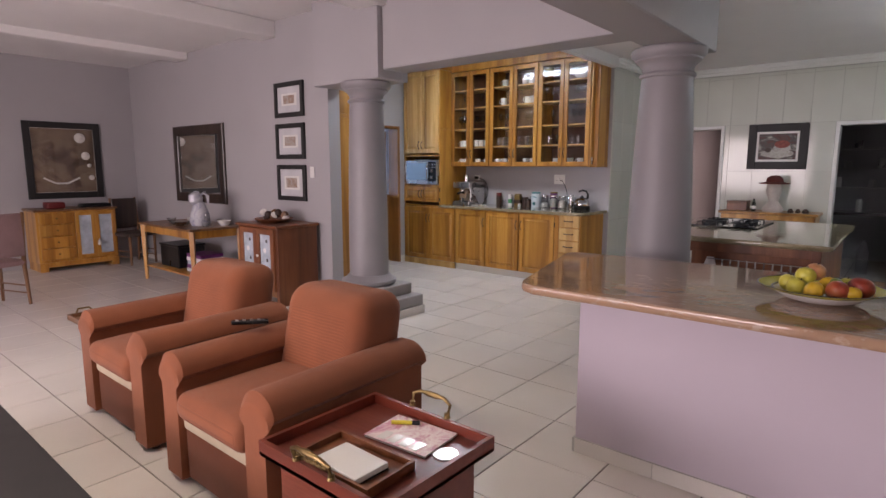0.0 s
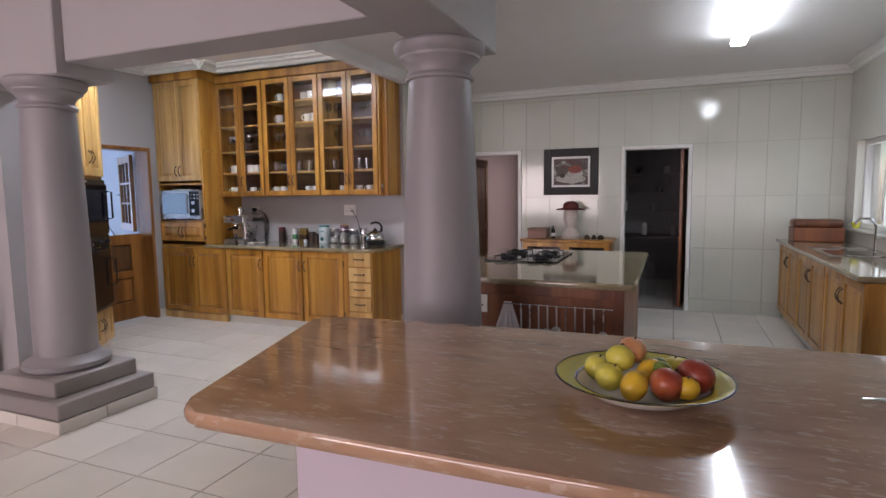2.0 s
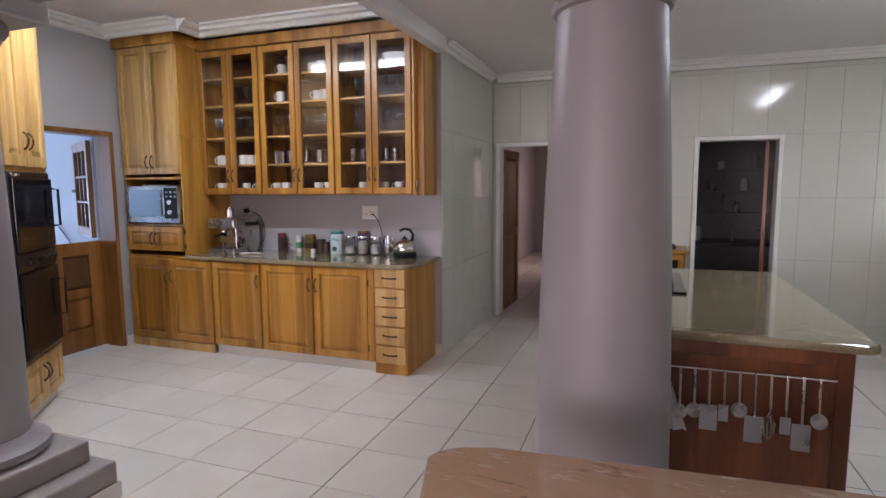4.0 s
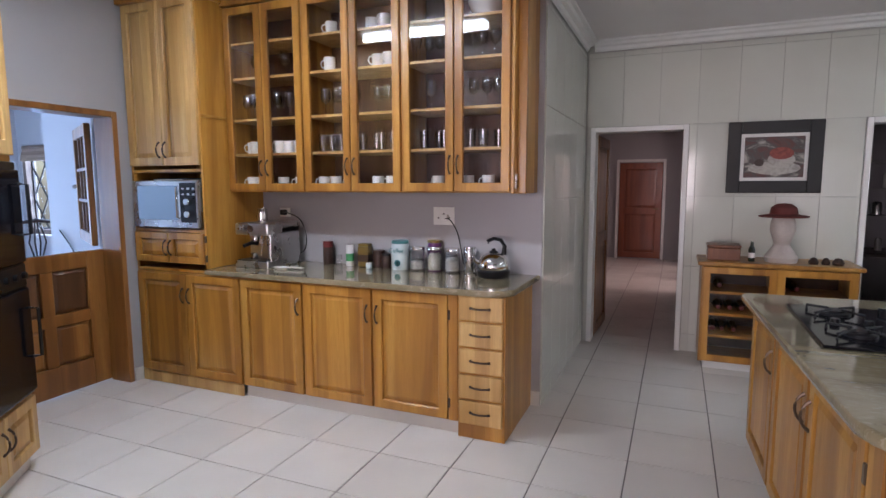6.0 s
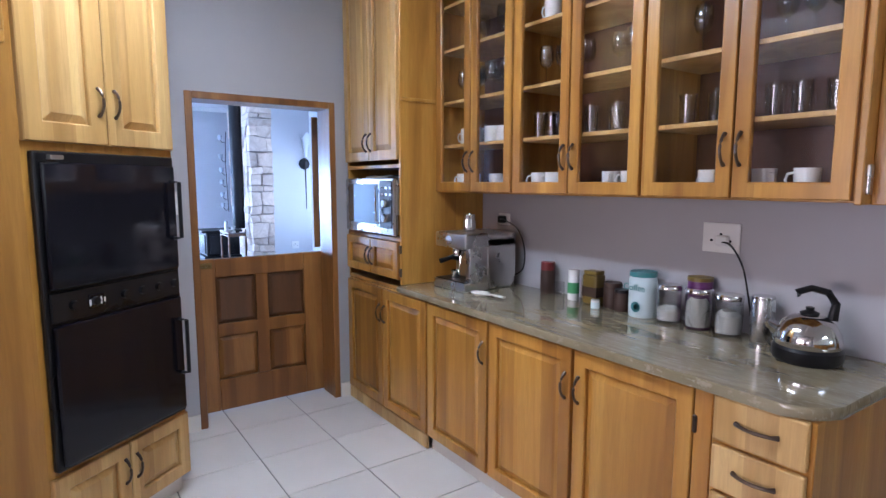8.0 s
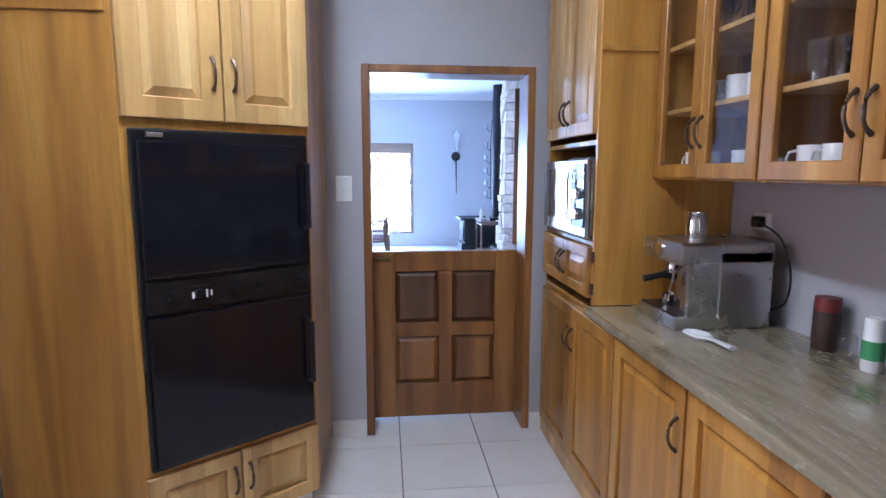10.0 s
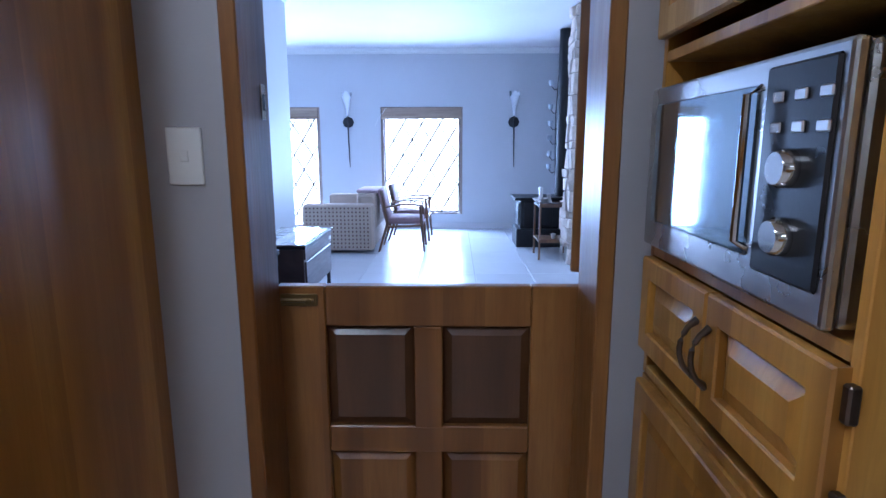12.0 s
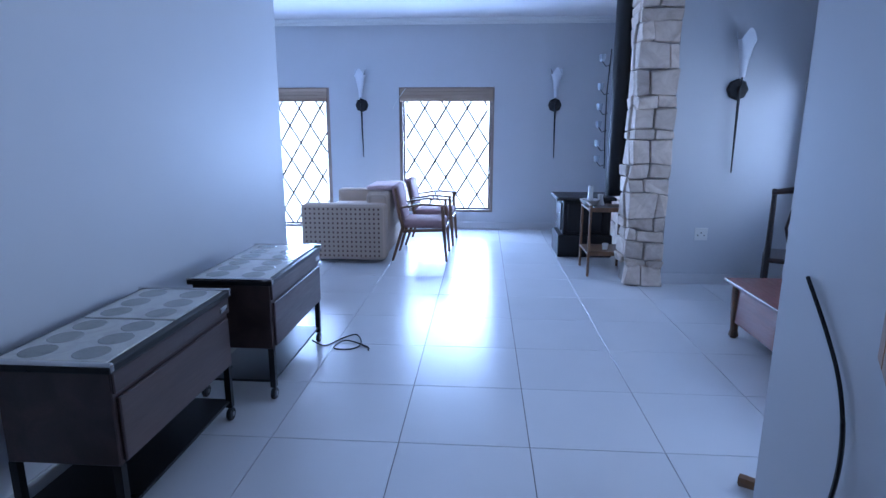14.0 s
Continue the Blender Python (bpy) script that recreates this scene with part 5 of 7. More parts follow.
for k in range(13):
    copy_thing(bt, pose(-1.35 + 0.085 * (k % 6) + (0.12 if k % 6 > 2 else 0) + 0.05 * (k > 5), 8.70, (0.319, 0.499, 0.679)[k // 5], 90))
boxx = thing("wooden_box", pose(-1.40, 8.40, 0.8855), "dark brown wooden box on the wine cabinet", "box")
part("body", box(0, 0.24, 0, 0.2, 0, 0.1, 0.005), WOOD_RED, boxx)
part("lid", box(-0.005, 0.245, -0.005, 0.205, 0.101, 0.125, 0.005), WOOD_RED, boxx)
vz = thing("spice_bottle", pose(-1.08, 8.42, 0.8855), "small dark bottle with a white label", "bottle")
part("body", lathe([(0, 0), (0.025, 0), (0.025, 0.1), (0.012, 0.13), (0.012, 0.16), (0, 0.16)], 16), BOTTLE, vz, "", True)
part("label_band", lathe([(0.0255, 0.03), (0.0255, 0.07)], 16, cap=False), PORCELAIN, vz)
fig = bmesh.new()
lathe([(0, 0), (0.11, 0), (0.12, 0.04), (0.08, 0.1), (0.055, 0.14), (0.07, 0.19), (0.09, 0.25), (0.085, 0.32), (0.07, 0.37), (0, 0.38)], 24, fig)
lathe([(0.07, 0.36), (0.17, 0.355), (0.175, 0.365), (0.1, 0.38), (0.09, 0.43), (0.05, 0.46), (0, 0.465)], 24, fig)
DOLL = stone_mix("painted_plaster", [(0.42, 0.36, 0.33), (0.5, 0.44, 0.4), (0.55, 0.5, 0.46)], 0.5, 5)
HAT = paint("dark_red_felt", (0.11, 0.018, 0.014), 0.8, 0.15)
me = part("figurine", fig, [DOLL, HAT], smooth=True)
for p in me.data.polygons:
    p.material_index = 1 if p.center.z > 0.353 else 0
me.matrix_world = pose(-0.87, 8.46, 0.8855)
tagged(me, "pale plaster bust with a dark red hat on the wine cabinet", "figurine")
for k, (x, r) in enumerate(((-0.66, 0.03), (-0.58, 0.025), (-0.5, 0.035))):
    o = thing("ornament", pose(x, 8.4, 0.8855), "small dark trinket on the wine cabinet", "ornament")
    part("body", lathe([(0, 0), (r, 0), (r * 1.2, 0.02), (r * 0.6, 0.05), (0, 0.055)], 14), COFFEE, o, "", True)


def framed(name, m, w, h, fw, frame_mat, mat_w, art, label, group="", inner=None):
    """Framed picture facing local -y, back at y = 0."""
    ob = thing(name, m, label, "picture", group)
    bm = box(0, fw, -0.03, 0, 0, h, 0.006, 2)
    box(w - fw, w, -0.03, 0, 0, h, 0.006, 2, bm=bm)
    box(fw, w - fw, -0.029, 0, 0, fw, 0.006, 2, bm=bm)
    box(fw, w - fw, -0.029, 0, h - fw, h, 0.006, 2, bm=bm)
    part("frame", bm, frame_mat, ob)
    part("mount", box(fw, w - fw, -0.012, -0.004, fw, h - fw), inner or WHITE_PLASTIC, ob, "pale mount")
    a = fw + mat_w
    part("print", box(a, w - a, -0.0145, -0.0125, a, h - a), art, ob, "painted picture")
    return ob


FRAME_BLACK = paint("matt_black_frame", (0.012, 0.011, 0.011), 0.55, 0.2, 6.0, 0.1)
ART1 = stone_mix("still_life_print", [(0.02, 0.02, 0.02), (0.10, 0.03, 0.025), (0.06, 0.055, 0.05), (0.42, 0.38, 0.33), (0.05, 0.045, 0.045)], 0.5, 4.0, (1, 1, 2))
pic = framed("framed_picture", pose(-1.27, YK - 0.001, 1.425), 0.69, 0.59, 0.10, FRAME_BLACK, 0.028, ART1, "still life picture in a broad black frame", "", WHITE_PLASTIC)

FRUIT_RED = stone_mix("painted_red_fruit", [(0.09, 0.012, 0.01), (0.2, 0.03, 0.02), (0.3, 0.07, 0.04)], 0.5, 20.0)
CLOTH_PALE = stone_mix("painted_pale_cloth", [(0.2, 0.18, 0.16), (0.42, 0.39, 0.35), (0.5, 0.47, 0.43)], 0.5, 12.0)
for nm, x, z, sx, sz, mt, lift in (("painted_cloth", 0.35, 0.205, 0.19, 0.055, CLOTH_PALE, 0), ("painted_bowl", 0.40, 0.275, 0.10, 0.06, CLOTH_PALE, 0.0004), ("painted_fruit", 0.40, 0.325, 0.088, 0.05, FRUIT_RED, 0.0008), ("painted_jug", 0.24, 0.25, 0.035, 0.03, COFFEE, 0.0004)):
    part(nm, lathe([(0, 0), (1, 0), (0.98, 0.0006), (0, 0.0006)], 24, m=pose(x, -0.0146 - lift, z) @ Matrix.Diagonal((sx, 1, sz, 1)) @ RX), mt, pic)

# ---------------------------------------------------------------- window counter on the right wall
for k in range(3):
    y = 8.70 - 1.02 * k
    u = thing("base_cabinet", pose(1.46, y, 0, 0, 0, -90), "honey wood base cabinet under the window", "cabinet", "base cabinets under the window")
    part("body", box(0, 1.02, 0, 0.585, 0.09, 0.865), WOOD, u)
    part("plinth", box(0, 1.02, 0.03, 0.05, 0, 0.088), TILE, u)
    panel_door(u, 0.005, 0.51, 0.1, 0.86, WOOD, "r")
    panel_door(u, 0.51, 1.015, 0.1, 0.86, WOOD, "l")
tagged(part("window_worktop", prism([(1.40, 8.745), (1.40, 5.66), (2.046, 5.66), (2.046, 8.745)], 0.868, 0.905, 0.01), GRANITE, smooth="rim"), "polished granite worktop under the window", "worktop")
bread = thing("bread_bin", pose(1.50, 8.32, 0.9055), "dark brown wooden bread bin with a rounded lid", "bread bin")
part("body", box(0, 0.46, 0, 0.3, 0, 0.15, 0.01, 2), WOOD_RED, bread)
part("lid", box(0.004, 0.456, 0.02, 0.3, 0.15, 0.235, 0.03, 3), WOOD_RED, bread, "", True)
sink = thing("sink", pose(1.52, 6.9, 0.9055), "stainless steel sink let into the worktop", "sink")
part("rim", box(0, 0.44, 0, 0.85, 0, 0.005, 0.002), STEEL, sink)
part("basin_floor", box(0.03, 0.41, 0.03, 0.5, 0.0052, 0.0062), CHROME, sink)
tap = thing("tap", pose(1.98, 7.45, 0.9055), "chrome swan-neck mixer tap", "tap")
part("spout", sweep([(0, 0, 0), (0, 0, 0.22), (-0.04, 0, 0.29), (-0.12, 0, 0.29), (-0.16, 0, 0.24)], 0.012, 10), CHROME, tap, "", True)
part("lever", sweep([(0, 0, 0.08), (0, -0.06, 0.12)], 0.007, 8), CHROME, tap, "", True)
wk = tagged(part("window_kitchen", rails(-8.45, -7.2, 1.06, 1.95, -0.03, 0.03, 0.05), WHITE_TRIM, m=pose(XR + 0.1, 0, 0, 0, 0, -90)), "white painted window frame over the sink", "window", kind="structure")
wk_p = part("pane", box(XR + 0.098, XR + 0.102, 7.25, 8.4, 1.11, 1.90), GLASS, wk)
wk_p.visible_shadow = False
part("mullion", box(XR + 0.075, XR + 0.125, 7.8, 7.85, 1.11, 1.9, 0.004), WHITE_TRIM, wk)
sill = setting("window_sill", box(XR - 0.06, XR + 0.07, 7.2, 8.45, 1.03, 1.059, 0.005), TILE_WALL, "white tiled window sill", "window sill")
tea = thing("teacup", pose(XR - 0.01, 8.3, 1.0595), "green and white teacup on the window sill", "cup")
part("body", lathe([(0, 0), (0.025, 0), (0.045, 0.06), (0.042, 0.06), (0.02, 0.008), (0, 0.006)], 18), RIM, tea, "", True)
part("handle", sweep([(-0.042, 0, 0.05), (-0.06, 0, 0.04), (-0.035, 0, 0.018)], 0.004, 6), PORCELAIN, tea, "", True)

# ---------------------------------------------------------------- strip lights
def strip_light(x, y, z, rz, length, watts):
    ob = thing("fluorescent_light", pose(x, y, z, 0, 0, rz), "switched-on fluorescent strip light on the ceiling", "ceiling light", "strip lights")
    part("housing", box(-0.022, 0.022, -length / 2, length / 2, -0.045, 0, 0.006), WHITE_TRIM, ob)
    part("diffuser", box(-0.06, 0.06, -length / 2 + 0.01, length / 2 - 0.01, -0.10, -0.046, 0.022, 3), TUBE, ob, "glowing white diffuser")
    la = new("strip_lamp", bpy.data.lights.new("strip_lamp", "AREA"))
    la.data.shape, la.data.size, la.data.size_y, la.data.energy, la.data.color = "RECTANGLE", 0.1, length, watts, (0.80, 0.87, 1.0)
    la.matrix_world = pose(x, y, z - 0.112, 0, 0, rz)
    return ob


strip_light(0.78, 6.3, CK - 0.001, 0, 1.25, 10)
strip_light(-3.85, 5.12, CB - 0.001, 90, 1.25, 30)
# Unseen fill lamps added in the windowless side rooms to brighten the corridor.
for x, y, tx, e in ((-0.45, 12.3, -3.0, 42), (-0.45, 13.7, -3.0, 30)):
    window_and_fill_lamp((x, y, 1.5), (tx, y, 1.0), 0.9, 1.2, e, (1.0, 0.72, 0.68))
dl = thing("downlight", pose(-5.85, 2.38, CL - 0.001), "small round recessed downlight in the ceiling", "ceiling light")
part("ring", lathe([(0.035, 0), (0.05, 0), (0.05, -0.008), (0.038, -0.01)], 24, cap=False), CHROME, dl, "", True)
part("bulb", lathe([(0, -0.004), (0.034, -0.004), (0.03, 0), (0, 0)], 20), DOWN, dl)
# Only the first spot has a known fitting; the other three are added fill.
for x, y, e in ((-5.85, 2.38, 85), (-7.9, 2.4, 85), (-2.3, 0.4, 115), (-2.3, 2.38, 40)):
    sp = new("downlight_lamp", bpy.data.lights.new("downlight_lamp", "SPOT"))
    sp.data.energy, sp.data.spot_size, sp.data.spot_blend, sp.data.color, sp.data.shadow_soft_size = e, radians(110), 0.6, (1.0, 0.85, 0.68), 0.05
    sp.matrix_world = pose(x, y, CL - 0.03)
# Unseen fittings, added for the three fill spots.
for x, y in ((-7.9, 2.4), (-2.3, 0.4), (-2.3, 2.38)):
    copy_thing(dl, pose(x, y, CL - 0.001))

# ---------------------------------------------------------------- corridor and pantry
cdoor = thing("corridor_end_door", pose(-2.72, 15.19, 0), "closed red-brown wooden door at the corridor's end", "door")
bm = rails(0, 0.8, 0.02, 1.9, -0.04, 0, 0.11)
box(0.11, 0.69, -0.039, 0, 0.9, 1.02, 0.004, bm=bm)
CORR_RED = wood("reddish_door_wood", (0.20, 0.045, 0.02), (0.28, 0.07, 0.03), (0.33, 0.09, 0.04))
part("frame", bm, CORR_RED, cdoor)
for z0, z1 in ((0.13, 0.9), (1.02, 1.79)):
    part("panel", raised(0.105, 0.695, z0, z1, -0.012), CORR_RED, cdoor)
part("handle", sweep([(0.74, -0.04, 1.0), (0.74, -0.08, 1.0), (0.64, -0.085, 1.0)], 0.008, 8), BRASS, cdoor, "", True)
door_frame("door_frame_corridor_end", "x", 15.1, -2.73, -1.91, 1.92, 15.13, 15.198, 0.05, WHITE_TRIM, "white frame round the corridor's end door")
for x, y0, y1 in ((-1.32, 11.9, 12.7), (-1.32, 13.3, 14.1)):
    door_frame("door_frame_corridor_side", "y", x, y0, y1, 2.0, x - 0.16 if x < -2 else x - 0.02, x + 0.02 if x < -2 else x + 0.14, 0.045, WHITE_TRIM, "white frame of a side door in the corridor")
od = thing("corridor_door", pose(CD0 + 0.005, YK + 0.18, 0.01, 0, 0, 88), "brown wooden door standing open into the corridor", "door")
bm = rails(0, 0.72, 0, 1.95, 0, 0.04, 0.1)
box(0.1, 0.62, 0.001, 0.04, 0.9, 1.0, bm=bm)
part("frame", bm, WOOD_DOOR, od)
for z0, z1 in ((0.1, 0.9), (1.0, 1.85)):
    part("panel", raised(0.097, 0.623, z0, z1, 0.02), WOOD_DOOR, od)
pd = thing("pantry_door", pose(PD1 - 0.045, YK + 0.18, 0.01, 0, 0, 80), "dark brown door standing open into the pantry", "door")
part("leaf", box(0, 0.7, 0, 0.04, 0, 1.95, 0.004), WOOD_RED, pd)
part("handle", sweep([(0.64, 0.04, 1.0), (0.64, 0.08, 1.0), (0.54, 0.085, 1.0)], 0.008, 8), BRASS, pd, "", True)
DIMW = paint("dim_white_shelf", (0.35, 0.34, 0.33), 0.6)
for z in (1.12, 1.42, 1.72):
    sh = thing("pantry_shelf", pose(-0.95, 10.85, z), "white shelf in the dark pantry", "shelf", "pantry shelves")
    part("board", box(0, 2.5, 0, 0.34, 0, 0.025, 0.003), DIMW, sh)
    for x in (0.2, 1.2, 2.2):
        part("bracket", sweep([(x, 0.33, -0.15), (x, 0.06, -0.002)], 0.008, 6), DIMW, sh)
pt = thing("pantry_table", pose(-0.6, 10.2, 0), "dark table in the pantry", "table")
part("tabletop", box(0, 1.5, 0, 0.6, 0.76, 0.8, 0.005), DARK_WOOD, pt)
for i in range(4):
    part("leg", box(0.03 + 1.38 * (i % 2), 0.09 + 1.38 * (i % 2), 0.03 + 0.5 * (i // 2), 0.09 + 0.5 * (i // 2), 0, 0.759), DARK_WOOD, pt)
rng = random.Random(3)
for k in range(16):
    z = (0.8, 1.145, 1.445, 1.745)[k % 4]
    h, r = rng.uniform(0.1, 0.2), rng.uniform(0.03, 0.055)
    o = thing("pantry_jar", pose(-0.5 + 0.1 * k + rng.uniform(-0.02, 0.02), 10.5 if k % 4 == 0 else 11.0, z + 0.0005), "pale jar stored in the pantry", "jar", "jars in the pantry")
    part("body", lathe([(0, 0), (r, 0), (r, h * 0.8), (r * 0.7, h), (0, h)], 14), (STEEL, PORCELAIN, DIMW)[k % 3], o, "", True)
vac = thing("water_bottle", pose(0.05, 9.75, 0), "tall pale bottle standing on the pantry floor", "bottle")
part("body", lathe([(0, 0), (0.07, 0), (0.07, 0.3), (0.03, 0.4), (0.03, 0.45), (0, 0.45)], 18), GLASS_DARK, vac, "", True)

# ---------------------------------------------------------------- living room
def cloth_mat(name, colour, rib=90.0, axis=0, var=0.25):
    m, nt, b = mat(name)
    v = coords(nt, (1, 1, 1))
    w = nt.nodes.new("ShaderNodeTexWave")
    w.bands_direction = "XYZ"[axis]
    w.inputs["Scale"].default_value, w.inputs["Distortion"].default_value = rib, 0.6
    nt.links.new(v, w.inputs["Vector"])
    big = noise_tex(nt, v, 4.0, 5)
    col = ramp(nt, big, [(0.3, tuple(c * (1 - var) for c in colour)), (0.7, colour)])
    col = mixc(nt, ramp(nt, w.outputs["Fac"], [(0.2, (0.35,) * 3), (0.7, (0.0,) * 3)]), col, tuple(c * 0.45 for c in colour))
    nt.links.new(col, b.inputs["Base Color"])
    b.inputs["Roughness"].default_value, b.inputs["Sheen Weight"].default_value = 0.9, 0.08
    bump(nt, b, w.outputs["Fac"], 0.3, 0.004)
    return m


RUST = cloth_mat("rust_corduroy", (0.26, 0.078, 0.03), 110.0, 1)
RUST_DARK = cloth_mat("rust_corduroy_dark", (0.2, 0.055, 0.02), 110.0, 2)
CALICO = paint("cream_calico", (0.50, 0.42, 0.30), 0.9, 0.1, 8, 0.3)


def soft_box(x0, x1, y0, y1, z0, z1, r, seg=4, puff=0.0):
    b = box(x0, x1, y0, y1, z0, z1, r, seg)
    if puff:
        cx, cy, cz = (x0 + x1) / 2, (y0 + y1) / 2, (z0 + z1) / 2
        bmesh.ops.subdivide_edges(b, edges=[e for e in b.edges if e.calc_length() > 0.12], cuts=4, use_grid_fill=True)
        for v in b.verts:
            u, w = (v.co.x - cx) / (x1 - x0) * 2, (v.co.y - cy) / (y1 - y0) * 2
            if v.co.z > cz:
                v.co.z += puff * max(0, 1 - u * u) * max(0, 1 - w * w)
    return b


def armchair(m):
    """Faces local -y; 0.86 wide, 0.9 deep."""
    ob = thing("armchair", m, "rust-brown corduroy armchair with broad rounded arms", "armchair", "armchairs side by side")
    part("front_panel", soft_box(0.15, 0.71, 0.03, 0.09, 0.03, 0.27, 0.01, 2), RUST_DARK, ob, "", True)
    part("seat_deck", soft_box(0.15, 0.71, 0.02, 0.75, 0.272, 0.345, 0.015, 2), CALICO, ob, "cream lining showing under the cushion", True)
    part("seat_cushion", soft_box(0.155, 0.705, -0.02, 0.68, 0.33, 0.46, 0.05, 4, 0.03), RUST, ob, "", True)
    for k, x in enumerate((0.0, 0.70)):
        bm = bmesh.new()
        prof = [(0.155, 0.03), (0.155, 0.5)] + [(0.08 + 0.108 * math.cos(radians(a)), 0.53 + 0.09 * math.sin(radians(a))) for a in range(0, 181, 20)] + [(0.005, 0.5), (0.005, 0.03)]
        rings = []
        for y, s in ((0.0, 0.93), (0.02, 1.0), (0.4, 1.0), (0.82, 1.0), (0.86, 0.97)):
            rings.append([bm.verts.new((x + 0.08 + (px - 0.08) * s, y, 0.03 + (pz - 0.03) * s + 0.02 * y)) for px, pz in prof])
        n = len(prof)
        for a, b in zip(rings, rings[1:]):
            for i in range(n):
                bm.faces.new((a[i], a[(i + 1) % n], b[(i + 1) % n], b[i]))
        bm.faces.new(rings[0][::-1])
        bm.faces.new(rings[-1])
        part("arm", bm, RUST, ob, "", True)
    bk = soft_box(0.12, 0.74, -0.06, 0.26, 0.0, 0.52, 0.105, 6)
    for v in bk.verts:
        k = v.co.z / 0.52
        v.co.x = 0.43 + (v.co.x - 0.43) * (1.02 - 0.06 * k * k)
        v.co.y += 0.10 * k
        v.co.z -= 0.05 * k * max(0.0, v.co.y - 0.1)
    bmesh.ops.transform(bk, matrix=Matrix.Translation((0, 0.56, 0.34)), verts=bk.verts)
    part("backrest", bk, RUST, ob, "", True)
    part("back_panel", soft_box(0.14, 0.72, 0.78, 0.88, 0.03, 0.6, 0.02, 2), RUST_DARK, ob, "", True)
    for x in (0.06, 0.8):
        for y in (0.06, 0.8):
            part("foot", lathe([(0.02, 0), (0.025, 0.03)], 10, m=pose(x, y, 0)), DARK_WOOD, ob)
    return ob


ac = armchair(pose(-2.10, 1.26, 0))
copy_thing(ac, pose(-3.22, 1.28, 0))
rem = thing("remote_control", pose(-2.02, 1.68, 0.665, 0, 3, 62), "black remote control lying on the chair arm", "remote control")
part("body", box(-0.09, 0.09, -0.024, 0.024, 0, 0.018, 0.007, 2), BLACK, rem)
for i in range(8):
    part("button", box(-0.07 + 0.035 * (i % 4), -0.055 + 0.035 * (i % 4), -0.012 + 0.016 * (i // 4), -0.002 + 0.016 * (i // 4), 0.018, 0.0205), STEEL, rem)


def tray_table(m):
    ob = thing("side_table", m, "mahogany tray-topped side table with brass handles", "side table", "mahogany side tables")
    part("tabletop", box(0, 0.62, 0, 0.56, 0.44, 0.462, 0.004), MAHOGANY, ob)
    part("rim", rails(0, 0.62, -0.56, 0, 0.44, 0.50, 0.018, 0.004), MAHOGANY, ob, m=RX)
    part("body", box(0.05, 0.57, 0.05, 0.51, 0.02, 0.439, 0.004), MAHOGANY, ob)
    part("foot_rail", box(0.04, 0.58, 0.04, 0.52, 0, 0.04, 0.004), MAHOGANY, ob)
    for y, s in ((0.56, 1), (0.0, -1)):
        h = part("handle", sweep([(0.22, y, 0.505), (0.215, y + 0.012 * s, 0.55), (0.25, y + 0.018 * s, 0.565), (0.37, y + 0.018 * s, 0.565), (0.405, y + 0.012 * s, 0.55), (0.40, y, 0.505)], [0.007, 0.007, 0.008, 0.008, 0.007, 0.007], 8), BRASS, ob, "ornate aged brass handle", True)
        for x in (0.22, 0.40):
            part("scroll", lathe([(0.0, 0), (0.014, 0.004), (0.01, 0.012), (0.012, 0.02), (0, 0.024)], 10, m=pose(x, y, 0.5)), BRASS, h, "", True)
        part("grip", lathe([(0.006, 0), (0.012, 0.03), (0.012, 0.07), (0.006, 0.1)], 12, m=pose(0.26, y + 0.018 * s, 0.565) @ pose(0, 0, 0, 0, 90)), BRASS, h, "", True)
    return ob


st = tray_table(pose(-1.19, 1.20, 0))
# Stands in for another tray table's corner; set against the arm, no stand built.
tr2 = thing("arm_caddy", pose(-3.374, 1.30, 0.50), "corner of a brown wooden tray table with a brass handle", "caddy")
part("base", box(-0.12, 0.16, 0, 0.2, 0, 0.012, 0.003), BROWN_WOOD, tr2)
part("lip", rails(-0.12, 0.16, -0.2, 0, 0.0, 0.035, 0.012, 0.002), BROWN_WOOD, tr2, m=RX)
part("handle", sweep([(-0.12, 0.05, 0.03), (-0.14, 0.07, 0.055), (-0.14, 0.13, 0.055), (-0.12, 0.15, 0.03)], 0.006, 6), BRASS, tr2, "brass handle", True)
MAG = stone_mix("magazine_cover", [(0.16, 0.06, 0.18), (0.62, 0.40, 0.45), (0.75, 0.68, 0.66), (0.5, 0.2, 0.3), (0.6, 0.56, 0.3)], 0.5, 9.0)
mg = thing("magazine", pose(-0.85, 1.62, 0.4625, 0, 0, 5), "glossy colourful magazine lying on the tray table", "magazine")
part("page_block", box(-0.14, 0.14, -0.1, 0.1, 0, 0.008, 0.001), WHITE_PLASTIC, mg)
part("cover", box(-0.142, 0.142, -0.102, 0.102, 0.0082, 0.0095), MAG, mg)
for i in range(4):
    part("title_bar", box(-0.09 + 0.05 * i, -0.055 + 0.05 * i, -0.09, -0.03, 0.0096, 0.0102), PORCELAIN, mg, "pale printed title letters")
pen = thing("highlighter", pose(-0.92, 1.66, 0.4728, 0, 0, 35), "yellow highlighter pen on the magazine", "pen")
part("barrel", sweep([(-0.05, 0, 0.008), (0.03, 0, 0.008)], 0.008, 10), paint("yellow_plastic", (0.6, 0.5, 0.03), 0.4), pen, "", True)
part("cap", sweep([(0.031, 0, 0.008), (0.06, 0, 0.008)], 0.0085, 10), BLACK, pen, "", True)
cup2 = thing("glass_coaster", pose(-0.665, 1.60, 0.4625), "round white coaster under the magazine edge", "coaster")
part("disc", lathe([(0, 0), (0.045, 0), (0.045, 0.004), (0, 0.004)], 24), PORCELAIN, cup2)
org = thing("desk_organiser", pose(-1.03, 1.225, 0.4625, 0, 0, 2), "brown leather tray with gold trim holding a notebook", "desk tray")
